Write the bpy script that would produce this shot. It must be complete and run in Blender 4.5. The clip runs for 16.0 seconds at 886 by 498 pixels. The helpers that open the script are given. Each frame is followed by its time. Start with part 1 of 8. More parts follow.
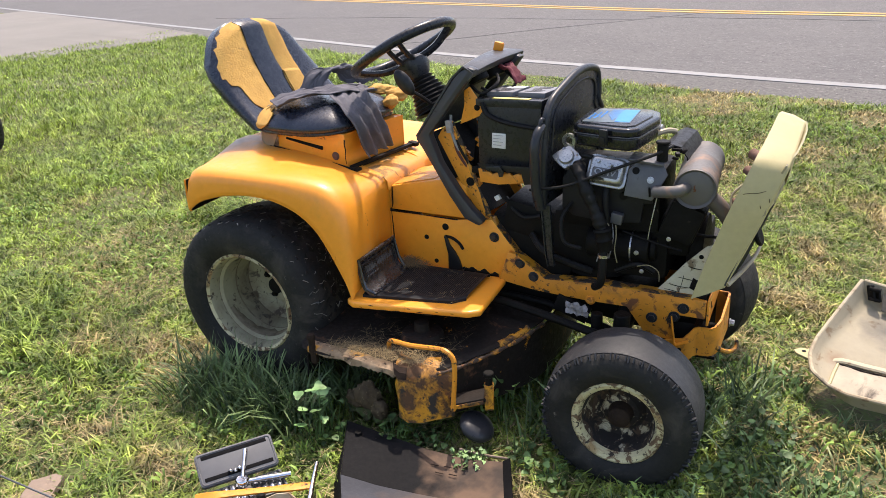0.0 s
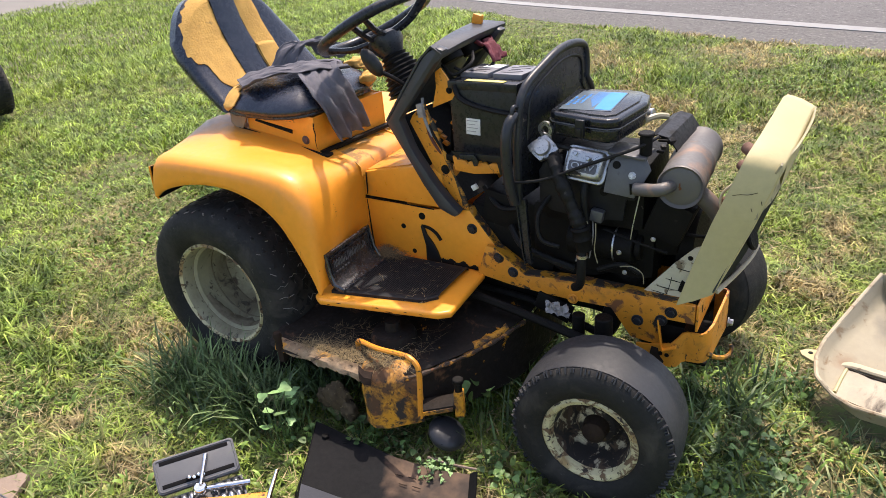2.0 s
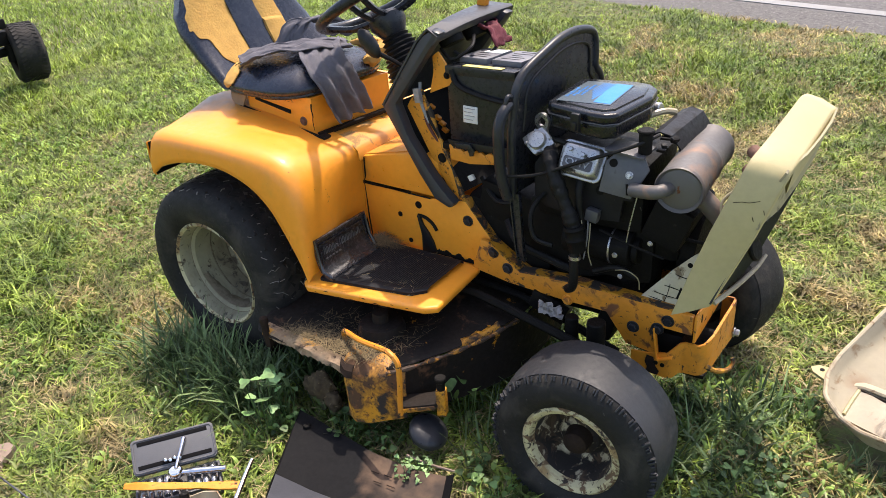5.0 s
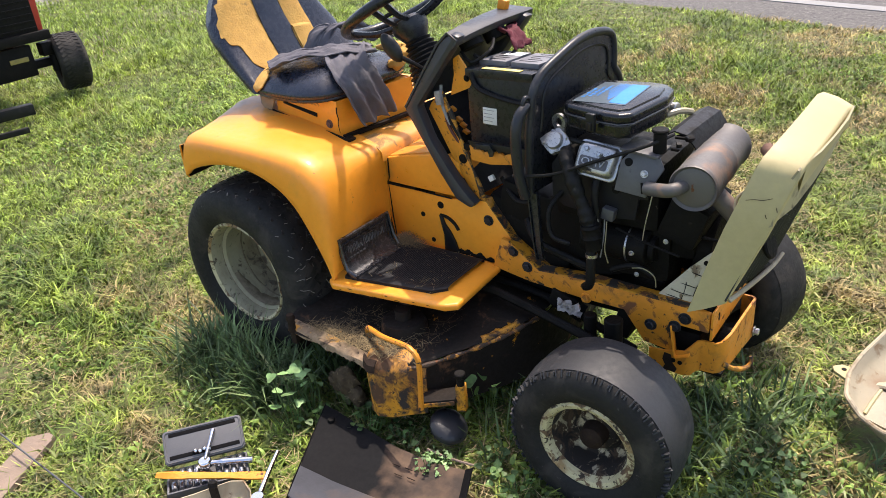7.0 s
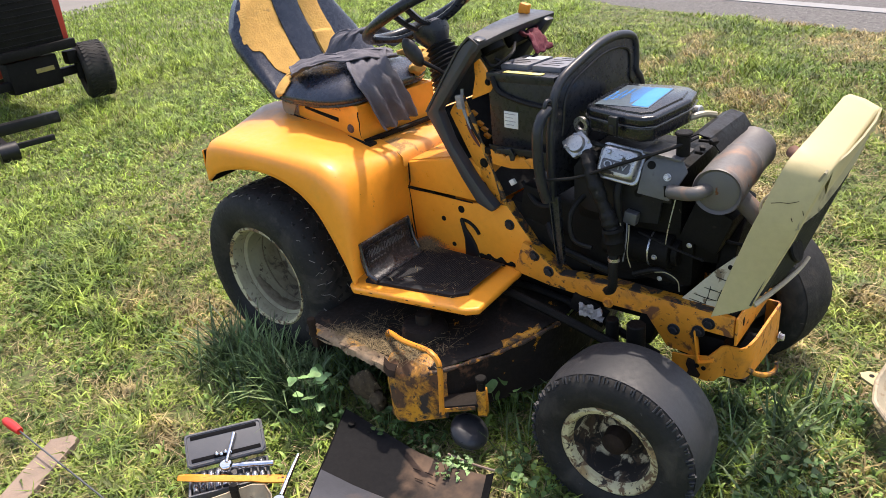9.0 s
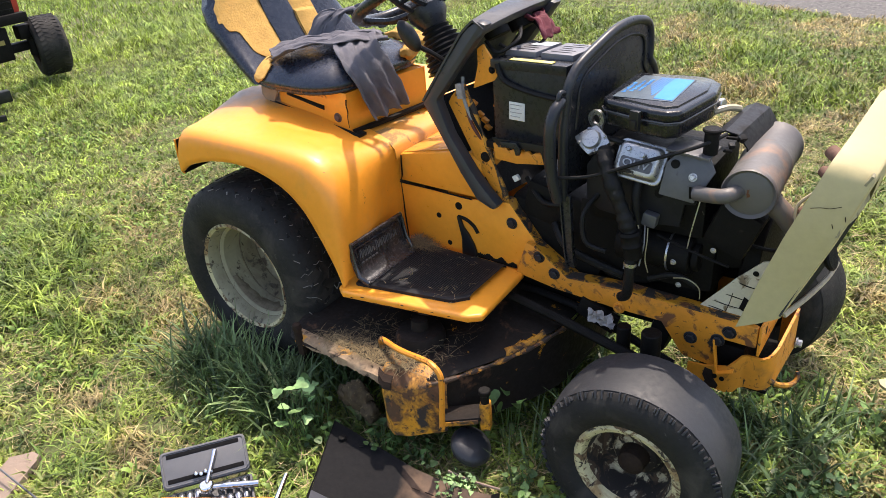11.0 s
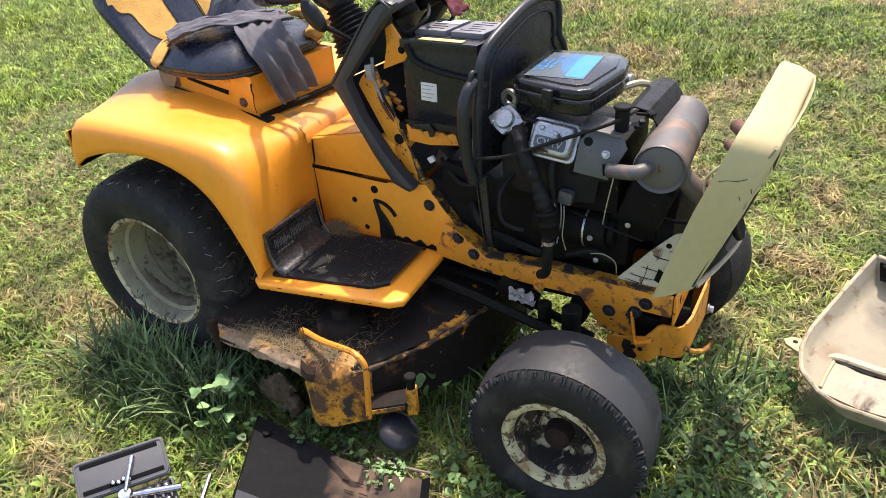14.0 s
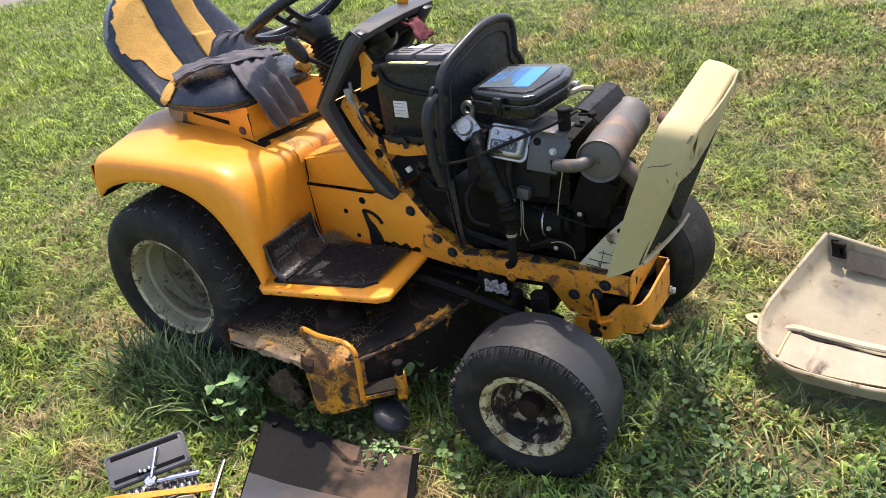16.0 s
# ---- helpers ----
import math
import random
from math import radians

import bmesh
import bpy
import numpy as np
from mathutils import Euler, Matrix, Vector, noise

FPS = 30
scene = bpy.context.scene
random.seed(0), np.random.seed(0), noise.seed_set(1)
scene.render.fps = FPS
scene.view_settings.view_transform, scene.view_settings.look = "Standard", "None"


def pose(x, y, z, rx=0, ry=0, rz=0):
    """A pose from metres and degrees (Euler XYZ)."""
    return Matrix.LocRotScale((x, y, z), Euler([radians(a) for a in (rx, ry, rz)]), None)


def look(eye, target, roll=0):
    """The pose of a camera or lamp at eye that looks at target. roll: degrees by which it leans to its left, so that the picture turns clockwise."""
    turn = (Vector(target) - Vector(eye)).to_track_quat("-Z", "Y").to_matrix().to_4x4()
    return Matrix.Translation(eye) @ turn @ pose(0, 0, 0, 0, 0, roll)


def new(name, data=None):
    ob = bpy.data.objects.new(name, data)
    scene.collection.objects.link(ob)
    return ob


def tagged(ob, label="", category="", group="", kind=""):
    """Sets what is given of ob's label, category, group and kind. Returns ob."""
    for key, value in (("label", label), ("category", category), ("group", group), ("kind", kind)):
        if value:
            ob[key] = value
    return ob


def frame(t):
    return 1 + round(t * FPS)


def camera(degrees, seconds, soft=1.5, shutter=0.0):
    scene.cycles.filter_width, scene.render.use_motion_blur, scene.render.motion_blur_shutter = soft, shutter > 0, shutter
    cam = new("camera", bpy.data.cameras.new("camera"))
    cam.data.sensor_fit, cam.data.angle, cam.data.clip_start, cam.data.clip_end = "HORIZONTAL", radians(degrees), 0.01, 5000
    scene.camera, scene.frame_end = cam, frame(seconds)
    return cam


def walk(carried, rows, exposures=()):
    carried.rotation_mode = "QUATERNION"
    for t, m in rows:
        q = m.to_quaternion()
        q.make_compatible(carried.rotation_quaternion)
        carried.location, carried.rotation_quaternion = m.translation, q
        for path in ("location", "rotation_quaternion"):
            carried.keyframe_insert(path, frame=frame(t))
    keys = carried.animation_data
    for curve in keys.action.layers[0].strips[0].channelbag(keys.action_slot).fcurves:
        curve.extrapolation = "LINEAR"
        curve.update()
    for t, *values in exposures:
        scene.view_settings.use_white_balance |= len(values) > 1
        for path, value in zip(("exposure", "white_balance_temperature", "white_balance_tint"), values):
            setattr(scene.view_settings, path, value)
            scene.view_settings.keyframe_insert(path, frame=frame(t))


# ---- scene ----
cam = camera(61.0, 16.0, soft=0.25)
PATH = [
    (0, (1.527, -2.083, 1.242), (0.683, -0.432, 0.492), -3.2),
    (0.5, (1.546, -1.967, 1.239), (0.699, -0.329, 0.465), -3.5),
    (1, (1.602, -1.859, 1.289), (0.73, -0.274, 0.435), -3.7),
    (1.5, (1.617, -1.818, 1.306), (0.715, -0.255, 0.443), -4.3),
    (2, (1.624, -1.819, 1.307), (0.689, -0.29, 0.418), -5.0),
    (2.5, (1.626, -1.821, 1.307), (0.672, -0.311, 0.407), -5.3),
    (3, (1.601, -1.808, 1.299), (0.626, -0.321, 0.384), -5.2),
    (3.5, (1.52, -1.765, 1.295), (0.538, -0.292, 0.364), -4.8),
    (4, (1.531, -1.729, 1.301), (0.54, -0.264, 0.367), -4.5),
    (4.2, (1.573, -1.713, 1.296), (0.576, -0.251, 0.365), -4.3),
    (6.3, (1.745, -1.656, 1.312), (0.651, -0.274, 0.367), -5.4),
    (6.5, (1.749, -1.671, 1.304), (0.646, -0.286, 0.374), -5.4),
    (7, (1.757, -1.685, 1.304), (0.646, -0.3, 0.385), -5.6),
    (7.5, (1.761, -1.699, 1.303), (0.644, -0.313, 0.39), -5.7),
    (8, (1.769, -1.706, 1.296), (0.644, -0.324, 0.387), -5.8),
    (8.5, (1.764, -1.698, 1.293), (0.624, -0.326, 0.389), -6.1),
    (9, (1.752, -1.69, 1.296), (0.597, -0.325, 0.398), -6.2),
    (9.2, (1.752, -1.689, 1.294), (0.593, -0.325, 0.402), -6.2),
    (11.3, (1.542, -1.589, 1.286), (0.536, -0.164, 0.307), -3.8),
    (11.5, (1.517, -1.565, 1.292), (0.588, -0.094, 0.304), -2.5),
    (12, (1.513, -1.538, 1.291), (0.651, -0.039, 0.286), -2.4),
    (12.5, (1.514, -1.531, 1.281), (0.687, -0.025, 0.257), -3.1),
    (13, (1.515, -1.525, 1.284), (0.721, -0.01, 0.248), -3.3),
    (13.5, (1.526, -1.54, 1.285), (0.745, -0.023, 0.241), -3.5),
    (14, (1.574, -1.592, 1.297), (0.71, -0.113, 0.264), -4.2),
    (14.5, (1.7, -1.664, 1.294), (0.757, -0.236, 0.259), -5.3),
    (15, (1.781, -1.704, 1.307), (0.841, -0.267, 0.282), -7.7),
    (15.5, (1.792, -1.702, 1.309), (0.841, -0.262, 0.297), -8.7),
    (16, (1.792, -1.71, 1.316), (0.837, -0.235, 0.36), -8.8),
]
walk(cam, [(t, look(eye, target, roll)) for t, eye, target, roll in PATH], exposures=((0, 1.25, 7050, 16), (3, 1.30, 7050, 16), (8.5, 1.31, 7050, 16), (12.5, 1.46, 7050, 16), (14.5, 1.40, 7050, 16), (16, 1.29, 7050, 16)))

# ---- sun, sky ----
world = bpy.data.worlds.new("sky")
scene.world = world
world.use_nodes = True
wn = world.node_tree.nodes
sky = wn.new("ShaderNodeTexSky")
sky.sky_type = "NISHITA"
sky.sun_disc = False
sky.dust_density = 2.5
SUN_FROM = Vector((-0.06, 0.40, 1.0)).normalized()
sky.sun_elevation = math.asin(SUN_FROM.z)
sky.sun_rotation = math.atan2(SUN_FROM.x, SUN_FROM.y)
world.node_tree.links.new(sky.outputs[0], wn["Background"].inputs[0])
wn["Background"].inputs[1].default_value = 0.15
sun_data = bpy.data.lights.new("sun", "SUN")
sun_data.energy = 2.3
sun_data.angle = radians(0.55)
sun_data.color = (1.0, 0.95, 0.87)
sun = new("sun", sun_data)
sun.matrix_world = look(SUN_FROM * 20, (0, 0, 0))

# ---- materials ----


def material(name, c1, c2=None, scale=8.0, rough=0.5, metal=0.0, spots=(), bump=0.0, bump_scale=150.0, coat=0.0, rand=0.0, rough_var=0.12, island=0.0, detail=6.0, spec=0.5):
    """Principled surface: c1 and c2 mixed by noise; spots is a row of (colour, noise scale, threshold, softness, roughness)."""
    m = bpy.data.materials.new(name)
    m.use_nodes = True
    nt = m.node_tree
    n, link = nt.nodes, nt.links.new
    bsdf = n["Principled BSDF"]
    pos = n.new("ShaderNodeTexCoord").outputs["Object"]

    def noise_out(sc, dist=0.0):
        t = n.new("ShaderNodeTexNoise")
        t.inputs["Scale"].default_value = sc
        t.inputs["Detail"].default_value = detail
        t.inputs["Roughness"].default_value = 0.62
        t.inputs["Distortion"].default_value = dist
        link(pos, t.inputs["Vector"])
        return t.outputs["Fac"]

    def ramp(sock, lo, hi):
        r = n.new("ShaderNodeMapRange")
        r.inputs["From Min"].default_value, r.inputs["From Max"].default_value = lo, hi
        link(sock, r.inputs["Value"])
        return r.outputs["Result"]

    def mix(f, a, b, mode="MIX"):
        x = n.new("ShaderNodeMix")
        x.data_type, x.blend_type = "RGBA", mode
        for sock, v in ((x.inputs[0], f), (x.inputs[6], a), (x.inputs[7], b)):
            if isinstance(v, bpy.types.NodeSocket):
                link(v, sock)
            else:
                sock.default_value = v if isinstance(v, float) else (*v, 1.0)
        return x.outputs[2]

    col = mix(ramp(noise_out(scale), 0.35, 0.65), c1, c2 or tuple(v * 0.85 for v in c1))
    fine = ramp(noise_out(scale * 9), 0.3, 0.7)
    col = mix(0.22, col, mix(fine, tuple(v * 0.7 for v in c1), tuple(min(1.0, v * 1.2) for v in c1)))
    if rand or island:
        g = n.new("ShaderNodeObjectInfo").outputs["Random"] if rand else n.new("ShaderNodeNewGeometry").outputs["Random Per Island"]
        h = n.new("ShaderNodeHueSaturation")
        link(ramp(g, 0, 1), h.inputs["Value"])
        h.inputs["Value"].links[0].from_node.inputs["To Min"].default_value = 1 - (rand or island)
        h.inputs["Value"].links[0].from_node.inputs["To Max"].default_value = 1 + (rand or island)
        link(col, h.inputs["Color"])
        col = h.outputs["Color"]
    rg = n.new("ShaderNodeMapRange")
    link(fine, rg.inputs["Value"])
    rg.inputs["To Min"].default_value, rg.inputs["To Max"].default_value = max(0.03, rough - rough_var), min(1.0, rough + rough_var)
    rgh = rg.outputs["Result"]
    for colour, sc, th, soft, sr in spots:
        f = ramp(noise_out(sc, 0.6), th, th + soft)
        col = mix(f, col, colour)
        x = n.new("ShaderNodeMix")
        link(f, x.inputs[0])
        link(rgh, x.inputs[2])
        x.inputs[3].default_value = sr
        rgh = x.outputs[0]
    link(col, bsdf.inputs["Base Color"])
    link(rgh, bsdf.inputs["Roughness"])
    bsdf.inputs["Metallic"].default_value = metal
    bsdf.inputs["Specular IOR Level"].default_value = spec
    if coat:
        bsdf.inputs["Coat Weight"].default_value = coat
        bsdf.inputs["Coat Roughness"].default_value = 0.12
    if bump:
        b = n.new("ShaderNodeBump")
        b.inputs["Strength"].default_value = bump
        b.inputs["Distance"].default_value = 0.004
        link(noise_out(bump_scale), b.inputs["Height"])
        link(b.outputs[0], bsdf.inputs["Normal"])
    return m


RUST, GRIME = (0.16, 0.06, 0.02), (0.03, 0.022, 0.016)
YELLOW = material("yellow_paint", (0.94, 0.345, 0.030), (0.89, 0.320, 0.026), 5, 0.38, coat=0.18, bump=0.04, bump_scale=60,
                  spots=(((0.62, 0.28, 0.05), 5, 0.58, 0.2, 0.55), (RUST, 26, 0.69, 0.04, 0.8), (GRIME, 110, 0.70, 0.03, 0.8), ((0.20, 0.10, 0.04), 55, 0.71, 0.04, 0.8)))
# Same paint, darker for the sunlit fender; YELLOW is lifted for shaded panels.
YELLOW_FENDER = material("yellow_fender_paint", (0.88, 0.315, 0.025), (0.84, 0.295, 0.022), 5, 0.44, coat=0.14, bump=0.04, bump_scale=60,
                         spots=(((0.66, 0.27, 0.03), 5, 0.60, 0.2, 0.55), (RUST, 30, 0.71, 0.03, 0.8), (GRIME, 120, 0.715, 0.02, 0.8)))
YELLOW_TOP = material("dusty_yellow_paint", (0.74, 0.285, 0.025), (0.60, 0.24, 0.035), 7, 0.45, bump=0.05, bump_scale=90,
                      spots=(((0.30, 0.165, 0.055), 6, 0.58, 0.03, 0.85), ((0.12, 0.08, 0.05), 11, 0.64, 0.04, 0.85), (RUST, 40, 0.68, 0.05, 0.85)))
YELLOW_WORN = material("worn_yellow_paint", (0.76, 0.285, 0.026), (0.64, 0.235, 0.020), 12, 0.45, bump=0.12, bump_scale=120,
                       spots=((RUST, 22, 0.62, 0.12, 0.85), (GRIME, 30, 0.60, 0.06, 0.75), (GRIME, 120, 0.645, 0.06, 0.8)))
YELLOW_RAIL = material("oil_stained_shaded_yellow_paint", (0.74, 0.275, 0.024), (0.56, 0.205, 0.018), 9, 0.48, bump=0.14, bump_scale=120,
                       spots=(((0.34, 0.14, 0.025), 8, 0.55, 0.16, 0.6), (RUST, 24, 0.57, 0.08, 0.85), (GRIME, 11, 0.615, 0.03, 0.7), (GRIME, 60, 0.62, 0.04, 0.8)))
YELLOW_GRIMY = material("grime_caked_yellow_paint", (0.60, 0.26, 0.015), (0.45, 0.19, 0.012), 16, 0.55, bump=0.3, bump_scale=120,
                        spots=((GRIME, 22, 0.46, 0.06, 0.8), (RUST, 40, 0.56, 0.05, 0.85)))
DECK_PAINT = material("rusted_deck_paint", (0.011, 0.009, 0.0075), (0.021, 0.015, 0.011), 9, 0.75, spec=0.2, bump=0.35, bump_scale=90,
                      spots=(((0.55, 0.23, 0.015), 13, 0.665, 0.03, 0.5), ((0.10, 0.052, 0.028), 16, 0.60, 0.10, 0.85), ((0.012, 0.010, 0.009), 24, 0.56, 0.10, 0.6)))
TORN_LIP = material("torn_rusty_lip", (0.32, 0.225, 0.135), (0.17, 0.105, 0.058), 30, 0.85, bump=0.5, bump_scale=120,
                    spots=(((0.56, 0.26, 0.03), 11, 0.58, 0.06, 0.6), ((0.045, 0.028, 0.018), 34, 0.55, 0.10, 0.9), ((0.36, 0.29, 0.19), 50, 0.62, 0.08, 0.9)))
DECK_YELLOW = material("scraped_deck_paint", (0.66, 0.29, 0.015), (0.5, 0.2, 0.012), 14, 0.5, bump=0.2, bump_scale=90,
                       spots=(((0.085, 0.04, 0.016), 13, 0.43, 0.12, 0.85), (RUST, 60, 0.56, 0.1, 0.85), (GRIME, 17, 0.525, 0.07, 0.8), (GRIME, 95, 0.58, 0.08, 0.85)))
DECK_EDGE = material("flaking_deck_edge_paint", (0.06, 0.035, 0.020), (0.028, 0.019, 0.013), 30, 0.75, bump=0.4, bump_scale=120,
                     spots=(((0.50, 0.21, 0.02), 24, 0.55, 0.06, 0.6), (RUST, 60, 0.56, 0.08, 0.85)))
PACKED = material("packed_brown_clippings", (0.10, 0.072, 0.042), (0.055, 0.040, 0.026), 50, 0.95, spec=0.1, bump=0.8, bump_scale=140,
                  spots=(((0.22, 0.165, 0.09), 90, 0.58, 0.08, 0.95),))
TREAD_DUST = material("dust_in_the_tread", (0.30, 0.28, 0.25), (0.10, 0.094, 0.085), 60, 0.9, spec=0.15)
BLACK = material("black_plastic", (0.007, 0.0074, 0.0085), (0.012, 0.012, 0.013), 14, 0.40, spec=0.32, bump=0.05, bump_scale=300,
                 spots=(((0.045, 0.043, 0.040), 10, 0.60, 0.22, 0.65),))
BLACK_SHEEN = material("weathered_black_plastic", (0.016, 0.0178, 0.0215), (0.010, 0.0112, 0.014), 9, 0.30, spec=0.36, bump=0.05, bump_scale=250,
                       spots=(((0.060, 0.060, 0.060), 6, 0.60, 0.2, 0.6),))
AC_BLACK = material("glossy_black_housing", (0.0085, 0.0095, 0.012), (0.006, 0.0066, 0.008), 12, 0.24, spec=0.42, bump=0.04, bump_scale=250,
                    spots=(((0.040, 0.040, 0.040), 16, 0.66, 0.14, 0.55),))
# Base lifted to hold the sky's grey reflection as well as fading.
DASH = material("faded_sky_lit_black_plastic", (0.042, 0.045, 0.052), (0.029, 0.031, 0.036), 8, 0.40, spec=0.40, bump=0.06, bump_scale=250,
                spots=(((0.070, 0.070, 0.070), 7, 0.60, 0.2, 0.6), ((0.012, 0.012, 0.012), 18, 0.66, 0.1, 0.6)))
HEEL = material("polished_black_rubber", (0.030, 0.032, 0.036), (0.018, 0.0195, 0.023), 12, 0.24, spec=0.7, bump=0.08, bump_scale=200,
                spots=(((0.10, 0.10, 0.10), 60, 0.66, 0.06, 0.6),))
COWL_EDGE = material("scuffed_black_edge_rubber", (0.022, 0.0235, 0.027), (0.013, 0.014, 0.0165), 10, 0.36, spec=0.36, bump=0.08, bump_scale=200,
                     spots=(((0.050, 0.050, 0.050), 9, 0.62, 0.15, 0.6),))
PAD = material("black_step_rubber", (0.014, 0.015, 0.0175), (0.010, 0.0108, 0.013), 12, 0.46, spec=0.16, bump=0.08, bump_scale=200,
               spots=(((0.080, 0.080, 0.082), 60, 0.66, 0.06, 0.7),))
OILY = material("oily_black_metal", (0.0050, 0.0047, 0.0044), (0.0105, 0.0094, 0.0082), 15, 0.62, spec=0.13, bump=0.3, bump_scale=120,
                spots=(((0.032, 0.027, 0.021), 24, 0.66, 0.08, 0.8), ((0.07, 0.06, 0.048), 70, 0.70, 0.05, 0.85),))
RUBBER = material("tyre_rubber", (0.013, 0.0127, 0.012), (0.022, 0.021, 0.0195), 10, 0.72, spec=0.25, bump=0.25, bump_scale=180,
                  spots=(((0.060, 0.053, 0.044), 11, 0.52, 0.2, 0.9), ((0.11, 0.10, 0.088), 60, 0.66, 0.06, 0.9)))
RUBBER_TREAD = material("dusty_tyre_tread", (0.013, 0.0127, 0.012), (0.024, 0.0225, 0.021), 14, 0.8, spec=0.2, bump=0.3, bump_scale=160,
                        spots=(((0.10, 0.092, 0.082), 55, 0.57, 0.10, 0.9),))
RUBBER_WORN = material("worn_grey_tyre_rubber", (0.023, 0.0245, 0.028), (0.016, 0.017, 0.0195), 9, 0.60, bump=0.12, bump_scale=240,
                       spots=(((0.060, 0.058, 0.054), 18, 0.62, 0.12, 0.85),))
RIM = material("chalky_cream_rim_paint", (0.34, 0.315, 0.20), (0.25, 0.23, 0.145), 11, 0.7, bump=0.12, bump_scale=120,
               spots=(((0.20, 0.165, 0.105), 5, 0.50, 0.14, 0.9), ((0.075, 0.055, 0.038), 10, 0.60, 0.05, 0.9), ((0.09, 0.07, 0.045), 60, 0.62, 0.06, 0.9), ((0.10, 0.085, 0.06), 24, 0.60, 0.05, 0.9)))
RIM_DIRT = material("brown_dirt_on_the_rim", (0.21, 0.175, 0.12), (0.10, 0.078, 0.05), 40, 0.95, spec=0.1, bump=0.4, bump_scale=140)
RIM_RUSTY = material("rusted_cream_rim_paint", (0.46, 0.41, 0.28), (0.26, 0.20, 0.13), 40, 0.7, bump=0.4, bump_scale=120,
                     spots=(((0.060, 0.036, 0.020), 34, 0.42, 0.06, 0.9), ((0.014, 0.010, 0.008), 20, 0.445, 0.06, 0.9)))
RIM_EDGE = material("cream_rim_flange_paint", (0.54, 0.485, 0.28), (0.42, 0.37, 0.21), 24, 0.55, bump=0.1, bump_scale=120,
                    spots=(((0.30, 0.20, 0.09), 12, 0.52, 0.10, 0.8), ((0.14, 0.085, 0.045), 34, 0.53, 0.06, 0.9), ((0.035, 0.025, 0.018), 60, 0.57, 0.04, 0.9),))
RUST_BROWN = material("rusty_lamp_socket_metal", (0.17, 0.085, 0.055), (0.10, 0.05, 0.035), 40, 0.8, bump=0.3, bump_scale=120)
HUB_RUST = material("caked_rusty_hub", (0.020, 0.013, 0.010), (0.036, 0.023, 0.015), 20, 0.9, spec=0.15, bump=0.5, bump_scale=90)
CREAM = material("cream_paint", (0.455, 0.388, 0.198), (0.415, 0.352, 0.180), 6, 0.55, spec=0.35, bump=0.02, bump_scale=60,
                 spots=(((0.42, 0.36, 0.20), 12, 0.67, 0.06, 0.7),))
CREAM_SMUDGED = material("smudged_cream_paint", (0.40, 0.35, 0.20), (0.34, 0.30, 0.175), 8, 0.6, bump=0.05, bump_scale=80,
                         spots=(((0.10, 0.085, 0.06), 9, 0.55, 0.14, 0.8), ((0.03, 0.027, 0.024), 16, 0.64, 0.06, 0.8)))
CREAM_DIRTY = material("stained_cream_plastic", (0.47, 0.40, 0.275), (0.37, 0.305, 0.20), 9, 0.7, bump=0.14, bump_scale=70,
                       spots=(((0.26, 0.19, 0.115), 5, 0.47, 0.20, 0.8), ((0.09, 0.078, 0.065), 6, 0.57, 0.12, 0.85), ((0.20, 0.13, 0.07), 22, 0.60, 0.08, 0.85), ((0.07, 0.055, 0.04), 30, 0.72, 0.05, 0.85)))
CREAM_CHIPPED = material("chipped_cream_plate", (0.60, 0.56, 0.42), (0.52, 0.48, 0.35), 20, 0.55, bump=0.1, bump_scale=120,
                         spots=(((0.20, 0.15, 0.09), 28, 0.58, 0.08, 0.85), ((0.03, 0.024, 0.02), 38, 0.63, 0.03, 0.8)))
CREAM_SOOT = material("sooty_cream_plastic", (0.42, 0.36, 0.26), (0.30, 0.25, 0.18), 8, 0.7, bump=0.1, bump_scale=90,
                      spots=(((0.08, 0.065, 0.05), 10, 0.58, 0.1, 0.85),))
VINYL = material("dark_blue_grey_vinyl", (0.013, 0.017, 0.028), (0.019, 0.023, 0.035), 8, 0.27, bump=0.12, bump_scale=400,
                 spots=(((0.06, 0.064, 0.07), 9, 0.62, 0.2, 0.5),))
STRAP = material("dust_caked_strap_paint", (0.30, 0.21, 0.125), (0.20, 0.15, 0.10), 14, 0.8, bump=0.2, bump_scale=120, spots=(((0.50, 0.24, 0.05), 18, 0.60, 0.06, 0.7),))
FOAM = material("torn_yellow_seat_foam", (0.60, 0.34, 0.085), (0.46, 0.25, 0.06), 18, 0.9, bump=0.6, bump_scale=140,
                spots=(((0.20, 0.12, 0.05), 14, 0.62, 0.1, 0.95),))
CLOTH = material("dark_grey_rag_cloth", (0.085, 0.082, 0.097), (0.135, 0.130, 0.145), 14, 0.95, bump=0.5, bump_scale=500)
RED_CLOTH = material("dark_red_cloth", (0.13, 0.016, 0.026), (0.08, 0.010, 0.018), 20, 0.8, bump=0.4, bump_scale=200)
STEEL = material("worn_bare_steel", (0.50, 0.50, 0.50), (0.36, 0.36, 0.37), 30, 0.32, metal=0.9, bump=0.05)
CHROME = material("chrome_tool_steel", (0.72, 0.72, 0.73), (0.60, 0.60, 0.62), 20, 0.16, metal=1.0)
ALU = material("grimy_cast_aluminium", (0.50, 0.50, 0.49), (0.30, 0.30, 0.295), 24, 0.34, metal=0.8, bump=0.15, bump_scale=160,
               spots=(((0.05, 0.045, 0.04), 22, 0.60, 0.06, 0.8),))
SHROUD = material("grey_painted_engine_shroud", (0.105, 0.105, 0.11), (0.07, 0.07, 0.074), 14, 0.45, metal=0.3, bump=0.1,
                  spots=(((0.025, 0.022, 0.02), 18, 0.60, 0.1, 0.7),))
